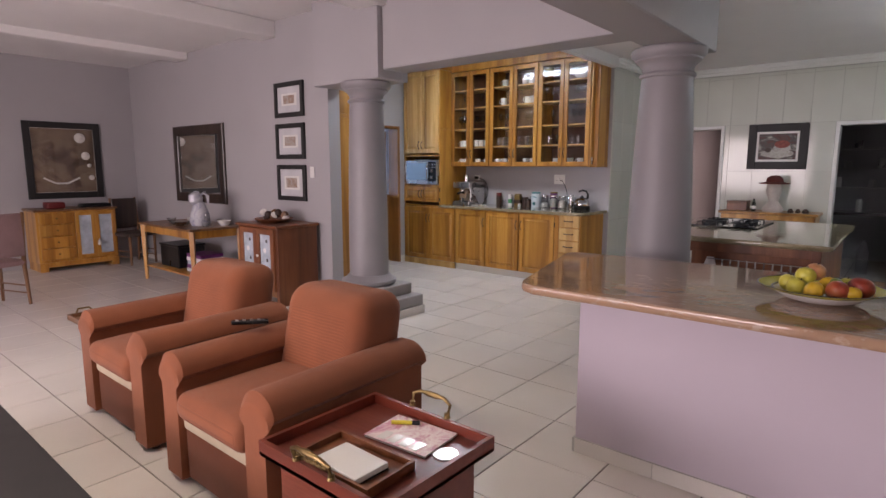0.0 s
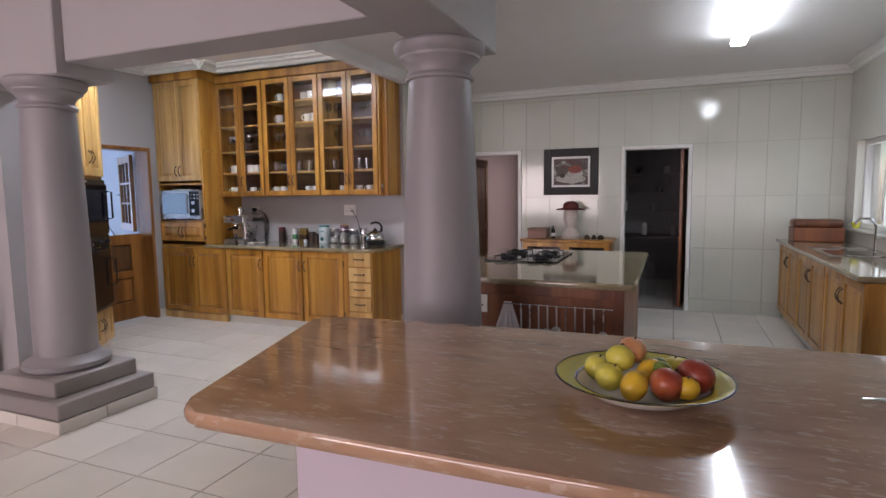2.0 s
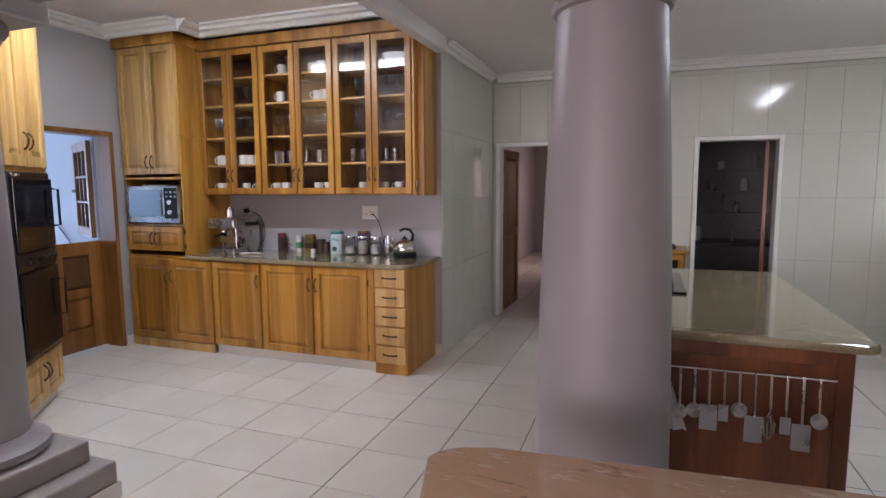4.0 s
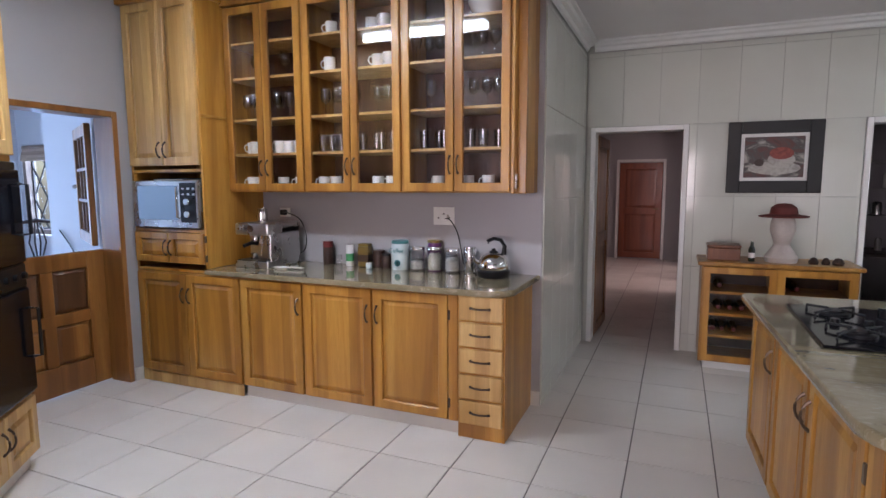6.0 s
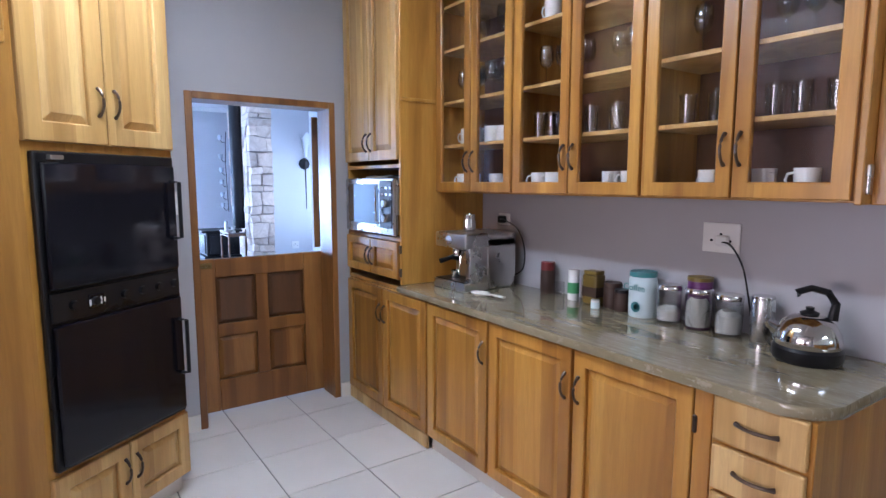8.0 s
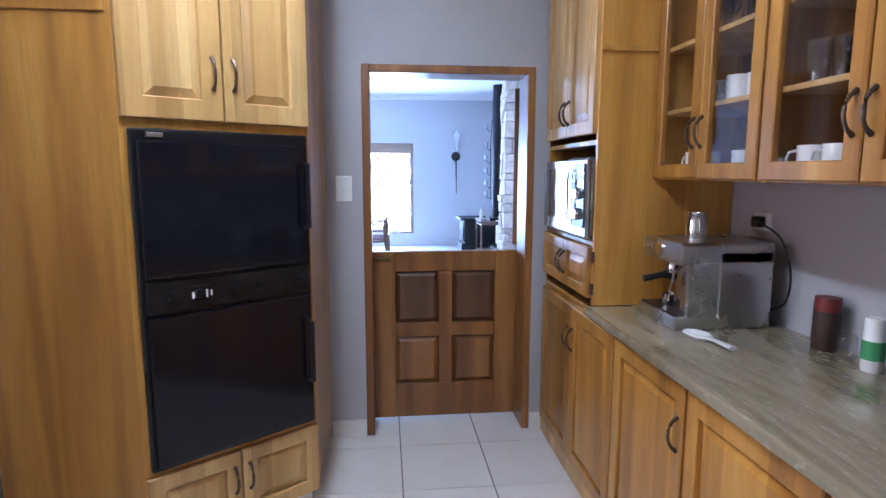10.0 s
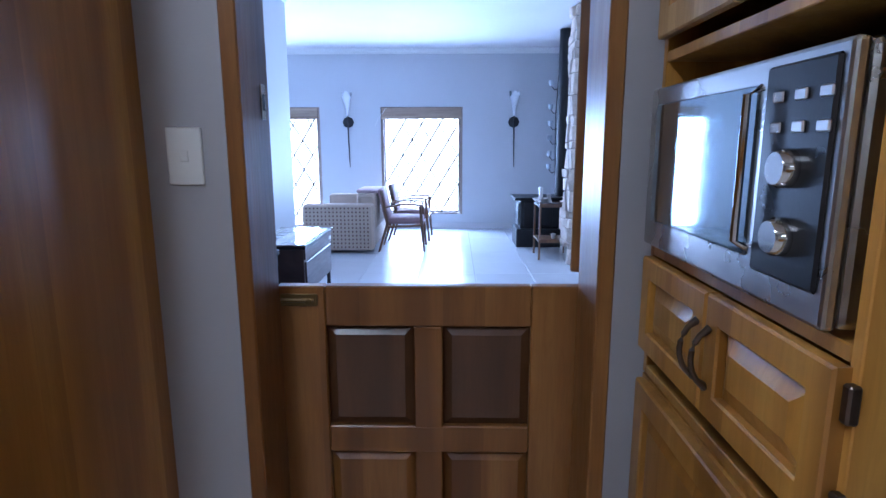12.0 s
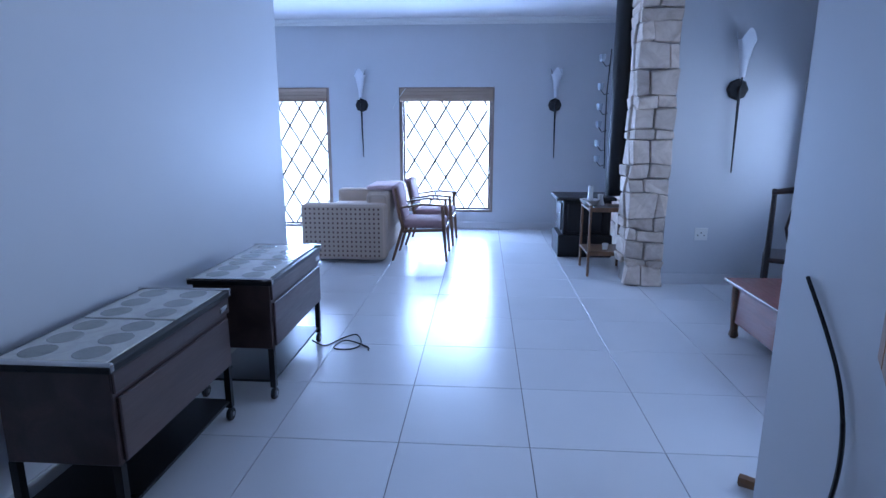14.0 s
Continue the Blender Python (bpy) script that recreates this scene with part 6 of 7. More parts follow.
part("base", box(0, 0.36, 0, 0.22, 0, 0.012, 0.003), WOOD_RED, org)
part("wall", rails(0, 0.36, -0.22, 0, 0.0, 0.035, 0.012, 0.002), WOOD_RED, org, m=RX)
for i in range(14):
    part("gold_bead", lathe([(0, 0), (0.009, 0.004), (0.007, 0.012), (0, 0.016)], 8, m=pose(0.02 + 0.0135 * i * 0.9, -0.004, 0.034 + 0.004 * (i % 2))), BRASS, org, "", True)
nb = thing("notebook", pose(-0.945, 1.252, 0.475, 0, 0, -1), "white-paged notebook with a black cover", "notebook")
part("cover", box(-0.002, 0.212, -0.002, 0.142, 0, 0.006, 0.002), BLACK, nb)
part("page_block", box(0, 0.21, 0, 0.14, 0.0062, 0.026, 0.002), WHITE_PLASTIC, nb)

tv = thing("coffee_table", pose(-3.3, -0.35, 0), "large black coffee table with a matt top", "coffee table")
DARK_TOP = paint("matt_black_top", (0.022, 0.02, 0.021), 0.5, 0.15, 3, 0.1)
part("tabletop", box(0, 2.05, 0, 1.1, 0.36, 0.40, 0.006, 2), DARK_TOP, tv)
part("apron", box(0.08, 1.97, 0.08, 1.02, 0.28, 0.359), DARK_TOP, tv)
for x in (0.1, 1.89):
    for y in (0.1, 0.94):
        part("leg", box(x, x + 0.07, y, y + 0.07, 0, 0.28, 0.004), DARK_TOP, tv)

# dining end: glazed cupboard, side table, sideboard, chairs
gc = thing("glazed_cupboard", pose(-5.15, 3.45, 0), "red-brown low cupboard with two frosted glass doors", "cupboard")
bm = box(0, 0.05, 0, 0.5, 0, 0.82, 0.004)
box(0.68, 0.73, 0, 0.5, 0, 0.82, 0.004, bm=bm)
box(0.05, 0.68, 0.02, 0.49, 0.1, 0.82, bm=bm)
part("carcass", bm, WOOD_RED, gc)
part("top", box(-0.02, 0.75, -0.025, 0.515, 0.821, 0.85, 0.006, 2), WOOD_RED, gc)
part("lower_rail", box(0.05, 0.68, -0.002, 0.02, 0.1, 0.16, 0.003), BROWN_WOOD, gc)
FROST = paint("frosted_glass", (0.42, 0.47, 0.53), 0.25, 0.2, 9, 0.05)
for a, b in ((0.05, 0.365), (0.365, 0.68)):
    d = part("door", rails(a, b, 0.16, 0.81, -0.02, 0.018, 0.06), WOOD_RED, gc)
    p = part("pane", box(a + 0.055, b - 0.055, -0.006, 0.0, 0.22, 0.75), FROST, d, "frosted glass pane")
    for i in range(5):
        part("etching", lathe([(0, 0), (0.02 + 0.008 * (i % 2), 0.001), (0, 0.003)], 8, m=pose((a + b) / 2 + 0.02 * (-1) ** i, -0.006, 0.28 + 0.1 * i) @ RX), PORCELAIN if i % 2 else DARK_WOOD, p, "etched flower")
part("knob", lathe([(0.006, 0), (0.016, 0.015), (0, 0.024)], 12, m=pose(0.40, -0.02, 0.52) @ RX), PORCELAIN, gc, "white knob", True)
dish = thing("trinket_bowl", pose(-4.85, 3.7, 0.8505), "wooden tray heaped with shells and dried gourds", "bowl")
part("tray", lathe([(0, 0), (0.14, 0), (0.21, 0.04), (0.2, 0.045), (0.13, 0.012), (0, 0.01)], 28), WOOD_RED, dish, "", True)
rng = random.Random(11)
for i in range(11):
    o = part("gourd", lathe([(0, -0.04), (0.03, -0.03), (0.045, 0.0), (0.03, 0.03), (0.01, 0.045), (0, 0.046)], 14, m=pose(rng.uniform(-0.14, 0.14), rng.uniform(-0.06, 0.06), 0.06 + 0.02 * (i % 3), rng.uniform(0, 180), rng.uniform(0, 90))), (BROWN_WOOD, CREAM_FILL, COFFEE, WOOD_RED)[i % 4], dish, "", True)
tb = thing("console_table", pose(-7.1, 3.2, 0), "honey wood table with a lower shelf", "table")
part("tabletop", box(-0.02, 1.37, -0.02, 0.67, 0.712, 0.74, 0.006, 2), BROWN_WOOD, tb)
part("apron", rails(0.03, 1.32, -0.62, -0.03, 0.62, 0.71, 0.03, 0.002), WOOD, tb, m=RX)
for x in (0.0, 1.29):
    for y in (0.0, 0.59):
        part("leg", sweep([(x + 0.03, y + 0.03, 0), (x + 0.03, y + 0.03, 0.45), (x + 0.03, y + 0.03, 0.71)], [0.022, 0.032, 0.038], 4), WOOD, tb)
part("shelf", box(0.03, 1.32, 0.03, 0.62, 0.17, 0.19, 0.003), WOOD, tb)
bk = thing("black_box", pose(-6.9, 3.35, 0.1905), "black box stored on the table's lower shelf", "box")
part("body", box(0, 0.5, 0, 0.34, 0, 0.26, 0.01, 2), BLACK, bk)
part("lid", box(-0.01, 0.51, -0.01, 0.35, 0.261, 0.29, 0.006), BLACK, bk)
bk = thing("stack_of_magazines", pose(-6.2, 3.35, 0.1905), "stack of magazines on the table's lower shelf", "magazines")
for i in range(5):
    part("magazine", box(0.01 * (i % 3), 0.36 + 0.01 * (i % 2), 0, 0.28, 0.045 * i, 0.042 + 0.045 * i, 0.003), (WHITE_PLASTIC, PURPLE, FROST)[i % 3], bk)
SILV = stone_mix("blue_silver_glaze", [(0.16, 0.17, 0.24), (0.36, 0.36, 0.42), (0.5, 0.5, 0.52), (0.25, 0.25, 0.36)], 0.25, 6)
orn = bmesh.new()
lathe([(0, 0), (0.1, 0), (0.12, 0.05), (0.11, 0.14), (0.08, 0.22), (0.06, 0.28), (0, 0.3)], 20, orn)
lathe([(0, -0.09), (0.06, -0.07), (0.085, 0), (0.06, 0.07), (0, 0.09)], 18, orn, pose(-0.02, -0.03, 0.32, 20))
for s in (-1, 1):
    sweep([(0.05 * s, 0, 0.37), (0.1 * s, 0.02, 0.4), (0.13 * s, 0.04, 0.36), (0.12 * s, 0.05, 0.26)], [0.02, 0.035, 0.035, 0.015], 8, orn, 0.5)
tagged(part("ceramic_figure", orn, SILV, smooth=True, m=pose(-6.1, 3.5, 0.7405)), "blue and silver glazed ceramic figure on the table", "figurine")
for x, y, r, h, mt, lb in ((-6.45, 3.6, 0.1, 0.07, PORCELAIN, "pale china bowl on the table"), (-5.9, 3.7, 0.09, 0.06, PORCELAIN, "small pale bowl on the table"), (-6.3, 3.35, 0.12, 0.05, STEEL, "silver dish on the table"), (-6.75, 3.45, 0.06, 0.06, GLASS_DARK, "small glass dish on the table")):
    o = thing("bowl", pose(x, y, 0.7405), lb, "bowl")
    part("body", lathe([(0, 0), (r * 0.5, 0), (r, h), (r * 0.94, h), (r * 0.45, 0.01), (0, 0.008)], 22), mt, o, "", True)
bt2 = thing("decanter", pose(-5.95, 3.5, 0.7405), "small clear glass decanter", "decanter")
part("body", lathe([(0, 0), (0.05, 0), (0.06, 0.05), (0.02, 0.11), (0.02, 0.15), (0.03, 0.16), (0, 0.16)], 18), GLASS_DARK, bt2, "", True)

sb = thing("sideboard", pose(-8.55, 2.45, 0, 0, 0, 90), "honey wood sideboard with drawers and two glass doors", "sideboard")
bm = box(0, 1.0, 0.01, 0.53, 0.12, 0.83)
part("carcass", bm, WOOD, sb)
part("top", box(-0.02, 1.02, -0.02, 0.54, 0.831, 0.86, 0.006, 2), BROWN_WOOD, sb)
part("skirt", box(0.0, 1.0, -0.005, 0.02, 0.06, 0.125, 0.003), WOOD, sb)
for x in (0, 0.9):
    part("bracket_foot", box(x, x + 0.1, -0.006, 0.5, 0, 0.12, 0.006), WOOD, sb)
for i in range(4):
    d = part("drawer", box(0.03, 0.44, -0.016, 0.01, 0.66 - 0.165 * i, 0.81 - 0.165 * i, 0.006, 2), WOOD, sb)
    part("knob", lathe([(0.006, 0), (0.014, 0.014), (0, 0.02)], 10, m=pose(0.235, -0.016, 0.735 - 0.165 * i) @ RX), BRASS, d, "", True)
for a, b in ((0.46, 0.715), (0.715, 0.98)):
    d = part("door", rails(a, b, 0.15, 0.81, -0.016, 0.01, 0.05), WOOD, sb)
    part("pane", box(a + 0.045, b - 0.045, -0.004, 0.0, 0.2, 0.76), FROST, d, "dull glass pane")
tass = part("tassel", lathe([(0, 0.1), (0.006, 0.09), (0.02, 0.06), (0.024, 0), (0, 0)], 10, m=pose(0.74, -0.045, 0.32)), CREAM_FILL, sb, "cream tassel", True)
for x, mt, lb, w in ((2.62, RED_PL, "dark red cloth bundle on the sideboard", 0.22), (3.05, BLACK, "flat black case on the sideboard", 0.38)):
    o = thing("bundle" if w < 0.3 else "case", pose(-8.75, x, 0.8605), lb, "bundle" if w < 0.3 else "case")
    part("body", soft_box(-0.1, 0.12, 0, w, 0, 0.05 if w > 0.3 else 0.09, 0.02, 3), mt, o, "", True)


def dining_chair(m, label, seat_mat, back_mat):
    ob = thing("dining_chair", m, label, "chair")
    part("seat", soft_box(-0.22, 0.22, -0.22, 0.22, 0.42, 0.48, 0.02, 3), seat_mat, ob, "", True)
    for x in (-0.19, 0.19):
        part("leg", sweep([(x, -0.19, 0), (x, -0.19, 0.42)], [0.016, 0.022], 8), BROWN_WOOD, ob, "", True)
        part("back_leg", sweep([(x, 0.24, 0), (x, 0.2, 0.45), (x, 0.25, 0.98)], [0.016, 0.022, 0.016], 8), BROWN_WOOD, ob, "", True)
    part("backrest", soft_box(-0.19, 0.19, 0.2, 0.25, 0.52, 0.97, 0.02, 3), back_mat, ob, "", True)
    for z in (0.12, 0.2):
        part("stretcher", sweep([(-0.19, -0.19, z), (-0.19, 0.23, z)], 0.009, 6), BROWN_WOOD, ob, "", True)
        part("stretcher", sweep([(0.19, -0.19, z), (0.19, 0.23, z)], 0.009, 6), BROWN_WOOD, ob, "", True)
    return ob


LILAC_CL = paint("mauve_cloth", (0.30, 0.19, 0.19), 0.9, 0.1, 8, 0.3)
dining_chair(pose(-6.75, 1.58, 0, 0, 0, -70), "dining chair with a mauve padded back", LILAC_CL, LILAC_CL)
dining_chair(pose(-8.45, 3.65, 0, 0, 0, 100), "dark wooden chair beside the sideboard", DARK_WOOD, DARK_WOOD)

mir = thing("wall_mirror", pose(-7.68, 3.9985, 0.96), "rectangular mirror in a dark wooden frame on the wall", "mirror")
part("frame", rails(0, 1.36, 0, 1.04, -0.035, 0, 0.13, 0.01), DARK_WOOD, mir)
part("silvered_glass", box(0.12, 1.24, -0.012, -0.006, 0.12, 0.92), MIRROR, mir)
ART_W = stone_mix("embroidered_panel", [(0.035, 0.022, 0.014), (0.10, 0.06, 0.035), (0.2, 0.14, 0.09), (0.06, 0.04, 0.025)], 0.4, 3.0)
art = framed("framed_wall_hanging", pose(-9.0985, 2.53, 0.98, 0, 0, 90), 0.97, 1.1, 0.09, FRAME_BLACK, 0.004, ART_W, "glazed brown wall hanging with shells in a dark frame")
for i, (x, z, r) in enumerate(((0.70, 0.88, 0.075), (0.76, 0.62, 0.06), (0.8, 0.48, 0.03), (0.82, 0.3, 0.04))):
    part("shell", lathe([(0, 0), (r, 0.004), (r * 0.6, 0.02), (0, 0.024)], 12, m=pose(x, -0.016, z) @ RX), CREAM_FILL, art, "pale shell ornament", True)
part("fringe", sweep([(0.2, -0.02, 0.3), (0.35, -0.025, 0.22), (0.5, -0.025, 0.22), (0.66, -0.02, 0.3)], 0.014, 6), CREAM_FILL, art, "pale curved string", True)
part("glazing", box(0.09, 0.88, -0.027, -0.0255, 0.09, 1.01), GLASS, art)
SILVER_FR = paint("silver_mount", (0.55, 0.55, 0.57), 0.35, 0.1, 5, 0.05, 0.15)
for i, z in enumerate((1.07, 1.535, 1.995)):
    a = stone_mix("small_print_%s" % "abc"[i], [(0.12, 0.1, 0.1), (0.3, 0.2, 0.15), (0.4, 0.36, 0.32), (0.2, 0.14, 0.11)], 0.5, 9 + i)
    p = framed("framed_picture", pose(-5.16, 3.9985, z), 0.53, 0.40 - 0.01 * i, 0.05, FRAME_BLACK, 0.075, WHITE_PLASTIC, "small landscape in a black and silver frame", "three framed pictures on the wall", SILVER_FR)
    part("artwork", box(0.165, 0.365, -0.0165, -0.0147, 0.145, 0.255 - 0.01 * i), a, p, "small painted landscape")

# ---------------------------------------------------------------- lounge
TOPGLASS = stone_mix("patterned_glass_top", [(0.38, 0.37, 0.33), (0.50, 0.49, 0.44), (0.58, 0.57, 0.52), (0.44, 0.42, 0.38)], 0.12, 7.0, coat=0.4)
DISC = stone_mix("grey_green_disc_print", [(0.17, 0.17, 0.15), (0.27, 0.27, 0.24), (0.22, 0.22, 0.2)], 0.15, 14.0, coat=0.4)
BROWN_LAM = wood("dark_brown_laminate", (0.035, 0.02, 0.018), (0.055, 0.033, 0.03), (0.075, 0.045, 0.04), 0.35, "x")


def hostess(m, w=0.92, d=0.46):
    """Heated serving trolley; front towards local +y, long side along x."""
    ob = thing("hostess_trolley", m, "brown heated serving trolley with a patterned glass top", "serving trolley", "serving trolleys by the wall")
    part("cabinet", box(0.02, w - 0.02, 0.02, d - 0.02, 0.30, 0.655, 0.004), BROWN_LAM, ob)
    part("flap", box(0.04, w - 0.04, d - 0.02, d - 0.005, 0.31, 0.555, 0.004), BROWN_LAM, ob)
    part("control_strip", box(0.02, w - 0.02, d - 0.02, d - 0.006, 0.575, 0.655, 0.004), BROWN_LAM, ob)
    part("badge", box(0.05, 0.12, d - 0.006, d - 0.002, 0.6, 0.625, 0.001), STEEL, ob, "small silver badge")
    part("top_frame", box(0, w, 0, d, 0.656, 0.682, 0.005, 2), BLACK, ob)
    for a, b in ((0.03, w / 2 - 0.008), (w / 2 + 0.008, w - 0.03)):
        g = part("glass_top", box(a, b, 0.03, d - 0.03, 0.6825, 0.690, 0.003), TOPGLASS, ob, "patterned heated glass panel")
        for i in range(6):
            part("disc", lathe([(0, 0), (0.062, 0), (0.058, 0.0012), (0, 0.0012)], 18, m=pose(a + 0.075 + (b - a - 0.15) * (i % 3) / 2, 0.125 + 0.2 * (i // 3), 0.6902)), DISC, g, "grey disc pattern")
    for x in (0.004, w - 0.022):
        part("chrome_end", box(x, x + 0.018, -0.004, d + 0.004, 0.662, 0.694, 0.004), CHROME, ob, "chrome end strip")
    for x in (0.02, w - 0.05):
        for y in (0.02, d - 0.05):
            part("leg", box(x, x + 0.03, y, y + 0.03, 0.075, 0.299), BLACK, ob)
            wh = part("castor", lathe([(0, -0.012), (0.03, -0.012), (0.035, -0.006), (0.035, 0.006), (0.03, 0.012), (0, 0.012)], 18, m=pose(x + 0.015, y + 0.015, 0.036) @ RX), BLACK, ob, "", True)
            part("hub", lathe([(0, -0.015), (0.014, -0.015), (0.014, 0.015), (0, 0.015)], 12, m=pose(x + 0.015, y + 0.015, 0.036) @ RX), CHROME, wh, "", True)
    part("lower_shelf", box(0.03, w - 0.03, 0.03, d - 0.03, 0.10, 0.115, 0.003), BLACK, ob)
    return ob


h0 = hostess(pose(-8.01, 4.23, 0))
copy_thing(h0, pose(-9.10, 4.37, 0))
cord([(-9.02, 4.76, 0.03), (-8.99, 4.86, 0.006), (-9.14, 4.95, 0.006), (-9.21, 5.03, 0.006), (-9.04, 5.1, 0.006), (-8.94, 5.05, 0.006), (-8.95, 4.93, 0.006), (-9.09, 4.98, 0.008), (-8.99, 5.15, 0.006), (-8.93, 5.17, 0.006)], "black trolley cable coiled on the floor", 0.005)

COUCH = cloth_mat("beige_checked_upholstery", (0.46, 0.35, 0.27), 20, 0, 0.12)
cou = thing("sofa", pose(-13.18, 3.95, 0), "beige sofa patterned with rows of small brown squares", "sofa")
part("arm", soft_box(1.62, 1.85, 0, 0.93, 0.05, 0.66, 0.045, 4), COUCH, cou, "", True)
part("far_arm", soft_box(0, 0.23, 0, 0.93, 0.05, 0.66, 0.045, 4), COUCH, cou, "", True)
part("base", soft_box(0.23, 1.62, 0.02, 0.9, 0.05, 0.36, 0.02, 2), COUCH, cou, "", True)
part("backrest", soft_box(0.2, 1.65, 0.68, 0.95, 0.3, 0.78, 0.07, 4), COUCH, cou, "", True)
for i in range(2):
    part("seat_cushion", soft_box(0.235 + 0.69 * i, 0.92 + 0.69 * i, 0.0, 0.7, 0.36, 0.5, 0.05, 4, 0.02), COUCH, cou, "", True)
SPOT = paint("brown_woven_square", (0.10, 0.055, 0.04), 0.9, 0.1)
b = bmesh.new()
for i in range(17):
    for j in range(11):
        box(1.8495, 1.8515, 0.05 + 0.05 * i, 0.068 + 0.05 * i, 0.09 + 0.051 * j, 0.112 + 0.051 * j, bm=b)
tagged(part("woven_pattern", b, SPOT, cou, "rows of small brown squares"), kind="stuff")
thr = thing("throw", pose(-13.18, 3.95, 0), "pinkish folded throw over the sofa back", "throw")
part("cloth", soft_box(0.9, 1.5, 0.66, 0.97, 0.782, 0.83, 0.02, 3), paint("pink_throw", (0.5, 0.36, 0.36), 0.9, 0.1, 8, 0.3), thr, "", True)


def lounge_chair(m):
    """Open-armed wooden chair; faces local -y."""
    ob = thing("wooden_armchair", m, "open-armed wooden chair with a padded seat and back", "armchair", "wooden armchairs in the lounge")
    part("seat", soft_box(-0.25, 0.25, -0.25, 0.25, 0.37, 0.46, 0.04, 3), LILAC_CL, ob, "padded dusky seat", True)
    bk = soft_box(-0.23, 0.23, 0, 0.07, 0, 0.42, 0.03, 3)
    part("backrest", bk, LILAC_CL, ob, "padded dusky back", True, m=pose(0, 0.2, 0.44, -12))
    for s in (-1, 1):
        x = 0.27 * s
        part("front_leg", sweep([(x, -0.27, 0), (x, -0.24, 0.35), (x, -0.22, 0.62)], [0.014, 0.022, 0.018], 8), BROWN_WOOD, ob, "", True)
        part("back_leg", sweep([(x, 0.34, 0), (x, 0.22, 0.38), (x, 0.30, 0.82)], [0.014, 0.022, 0.016], 8), BROWN_WOOD, ob, "", True)
        part("armrest", sweep([(x, -0.26, 0.63), (x, 0.0, 0.645), (x, 0.26, 0.60)], [0.022, 0.026, 0.02], 8, None, 0.6), BROWN_WOOD, ob, "", True)
        part("side_rail", sweep([(x, -0.24, 0.36), (x, 0.23, 0.34)], 0.018, 6), BROWN_WOOD, ob, "", True)
    part("front_rail", sweep([(-0.27, -0.24, 0.36), (0.27, -0.24, 0.36)], 0.018, 6), BROWN_WOOD, ob, "", True)
    return ob


lc = lounge_chair(pose(-11.82, 5.26, 0, 0, 0, 180))
copy_thing(lc, pose(-12.68, 5.3, 0, 0, 0, 178))

# windows of the lounge
SKYGLOW = glow("bright_overcast_daylight", (0.93, 0.97, 1.0), 6.0)
TAN = wood("weathered_tan_frame", (0.24, 0.17, 0.13), (0.32, 0.24, 0.19), (0.38, 0.29, 0.23), 0.6)
BAMBOO = wood("bamboo_blind", (0.30, 0.2, 0.14), (0.4, 0.29, 0.21), (0.46, 0.34, 0.25), 0.7, "x")


def lattice_window(name, m, w, h, label, blind=True, pitch=0.31, tall=0.50):
    """Leaded window: frame, one pane, diagonal bars; local x along the wall, z up, room towards -y."""
    ob = tagged(new(name), label, "window", kind="structure")
    ob.matrix_world = m
    part("window_frame", rails(-0.07, w + 0.07, -0.04, h + 0.07, -0.03, 0.10, 0.07, 0.005), TAN, ob)
    part("inner_frame", rails(0.0, w, 0.03, h, 0.06, 0.09, 0.022, 0.002), DARK_WOOD, ob)
    p = part("pane", box(0.02, w - 0.02, 0.072, 0.076, 0.05, h - 0.02), GLASS, ob)
    p.visible_shadow = False
    n = int((w + h * pitch / tall) / pitch) + 2
    for k in range(-n, n):
        for s in (1, -1):
            x0 = k * pitch
            pts = []
            for t in range(41):
                z = 0.05 + (h - 0.07) * t / 40
                x = x0 + s * (z / tall) * pitch
                if 0.02 < x < w - 0.02:
                    pts.append((x, 0.068 if s > 0 else 0.064, z))
            if len(pts) > 2:
                part("lattice_bar", sweep([pts[0], pts[-1]], 0.014, 5), IRON, ob)
    if blind:
        bl = thing("bamboo_blind", m @ pose(0, -0.05, h - 0.16), "rolled-up bamboo blind at the window head", "blind")
        for i in range(4):
            part("fold", box(-0.03, w + 0.03, -0.03 + 0.006 * i, 0.012, 0.045 * i, 0.05 + 0.045 * i, 0.008, 2), BAMBOO, bl)
        part("cord", sweep([(0.05, -0.035, 0.18), (-0.1, -0.02, -0.02), (-0.16, 0.03, -0.15)], 0.004, 6), WHITE_PLASTIC, bl, "white pull cord", True)
        part("cord_end", sweep([(-0.16, 0.03, -0.15), (-0.165, 0.035, -0.3), (-0.17, 0.035, -0.5)], [0.02, 0.008, 0.003], 8), WHITE_PLASTIC, bl, "white cord cleat", True)
    return ob


R90 = pose(0, 0, 0, 0, 0, 90)
lattice_window("window_1", pose(LX - 0.04, 4.75, 0.25) @ R90, 1.27, 1.75, "tall lattice window flooded with daylight")
lattice_window("window_2", pose(LX - 0.04, 2.42, 0.0) @ R90, 1.2, 2.0, "lattice garden door flooded with daylight")
lattice_window("window_3", pose(-10.68, 8.82, 0.82), 1.0, 1.2, "lattice window in a tan wooden frame")
for nm, m, w in (("backdrop_west", pose(-16.5, 4.0, 1.5, 0, 90), 9.0), ("backdrop_north", pose(-9.5, 11.2, 1.5, 90), 6.0)):
    b = bmesh.new()
    bmesh.ops.create_grid(b, x_segments=1, y_segments=1, size=w / 2)
    tagged(part(nm, b, SKYGLOW, m=m), "blank white daylight outside the windows", "backdrop", kind="structure")


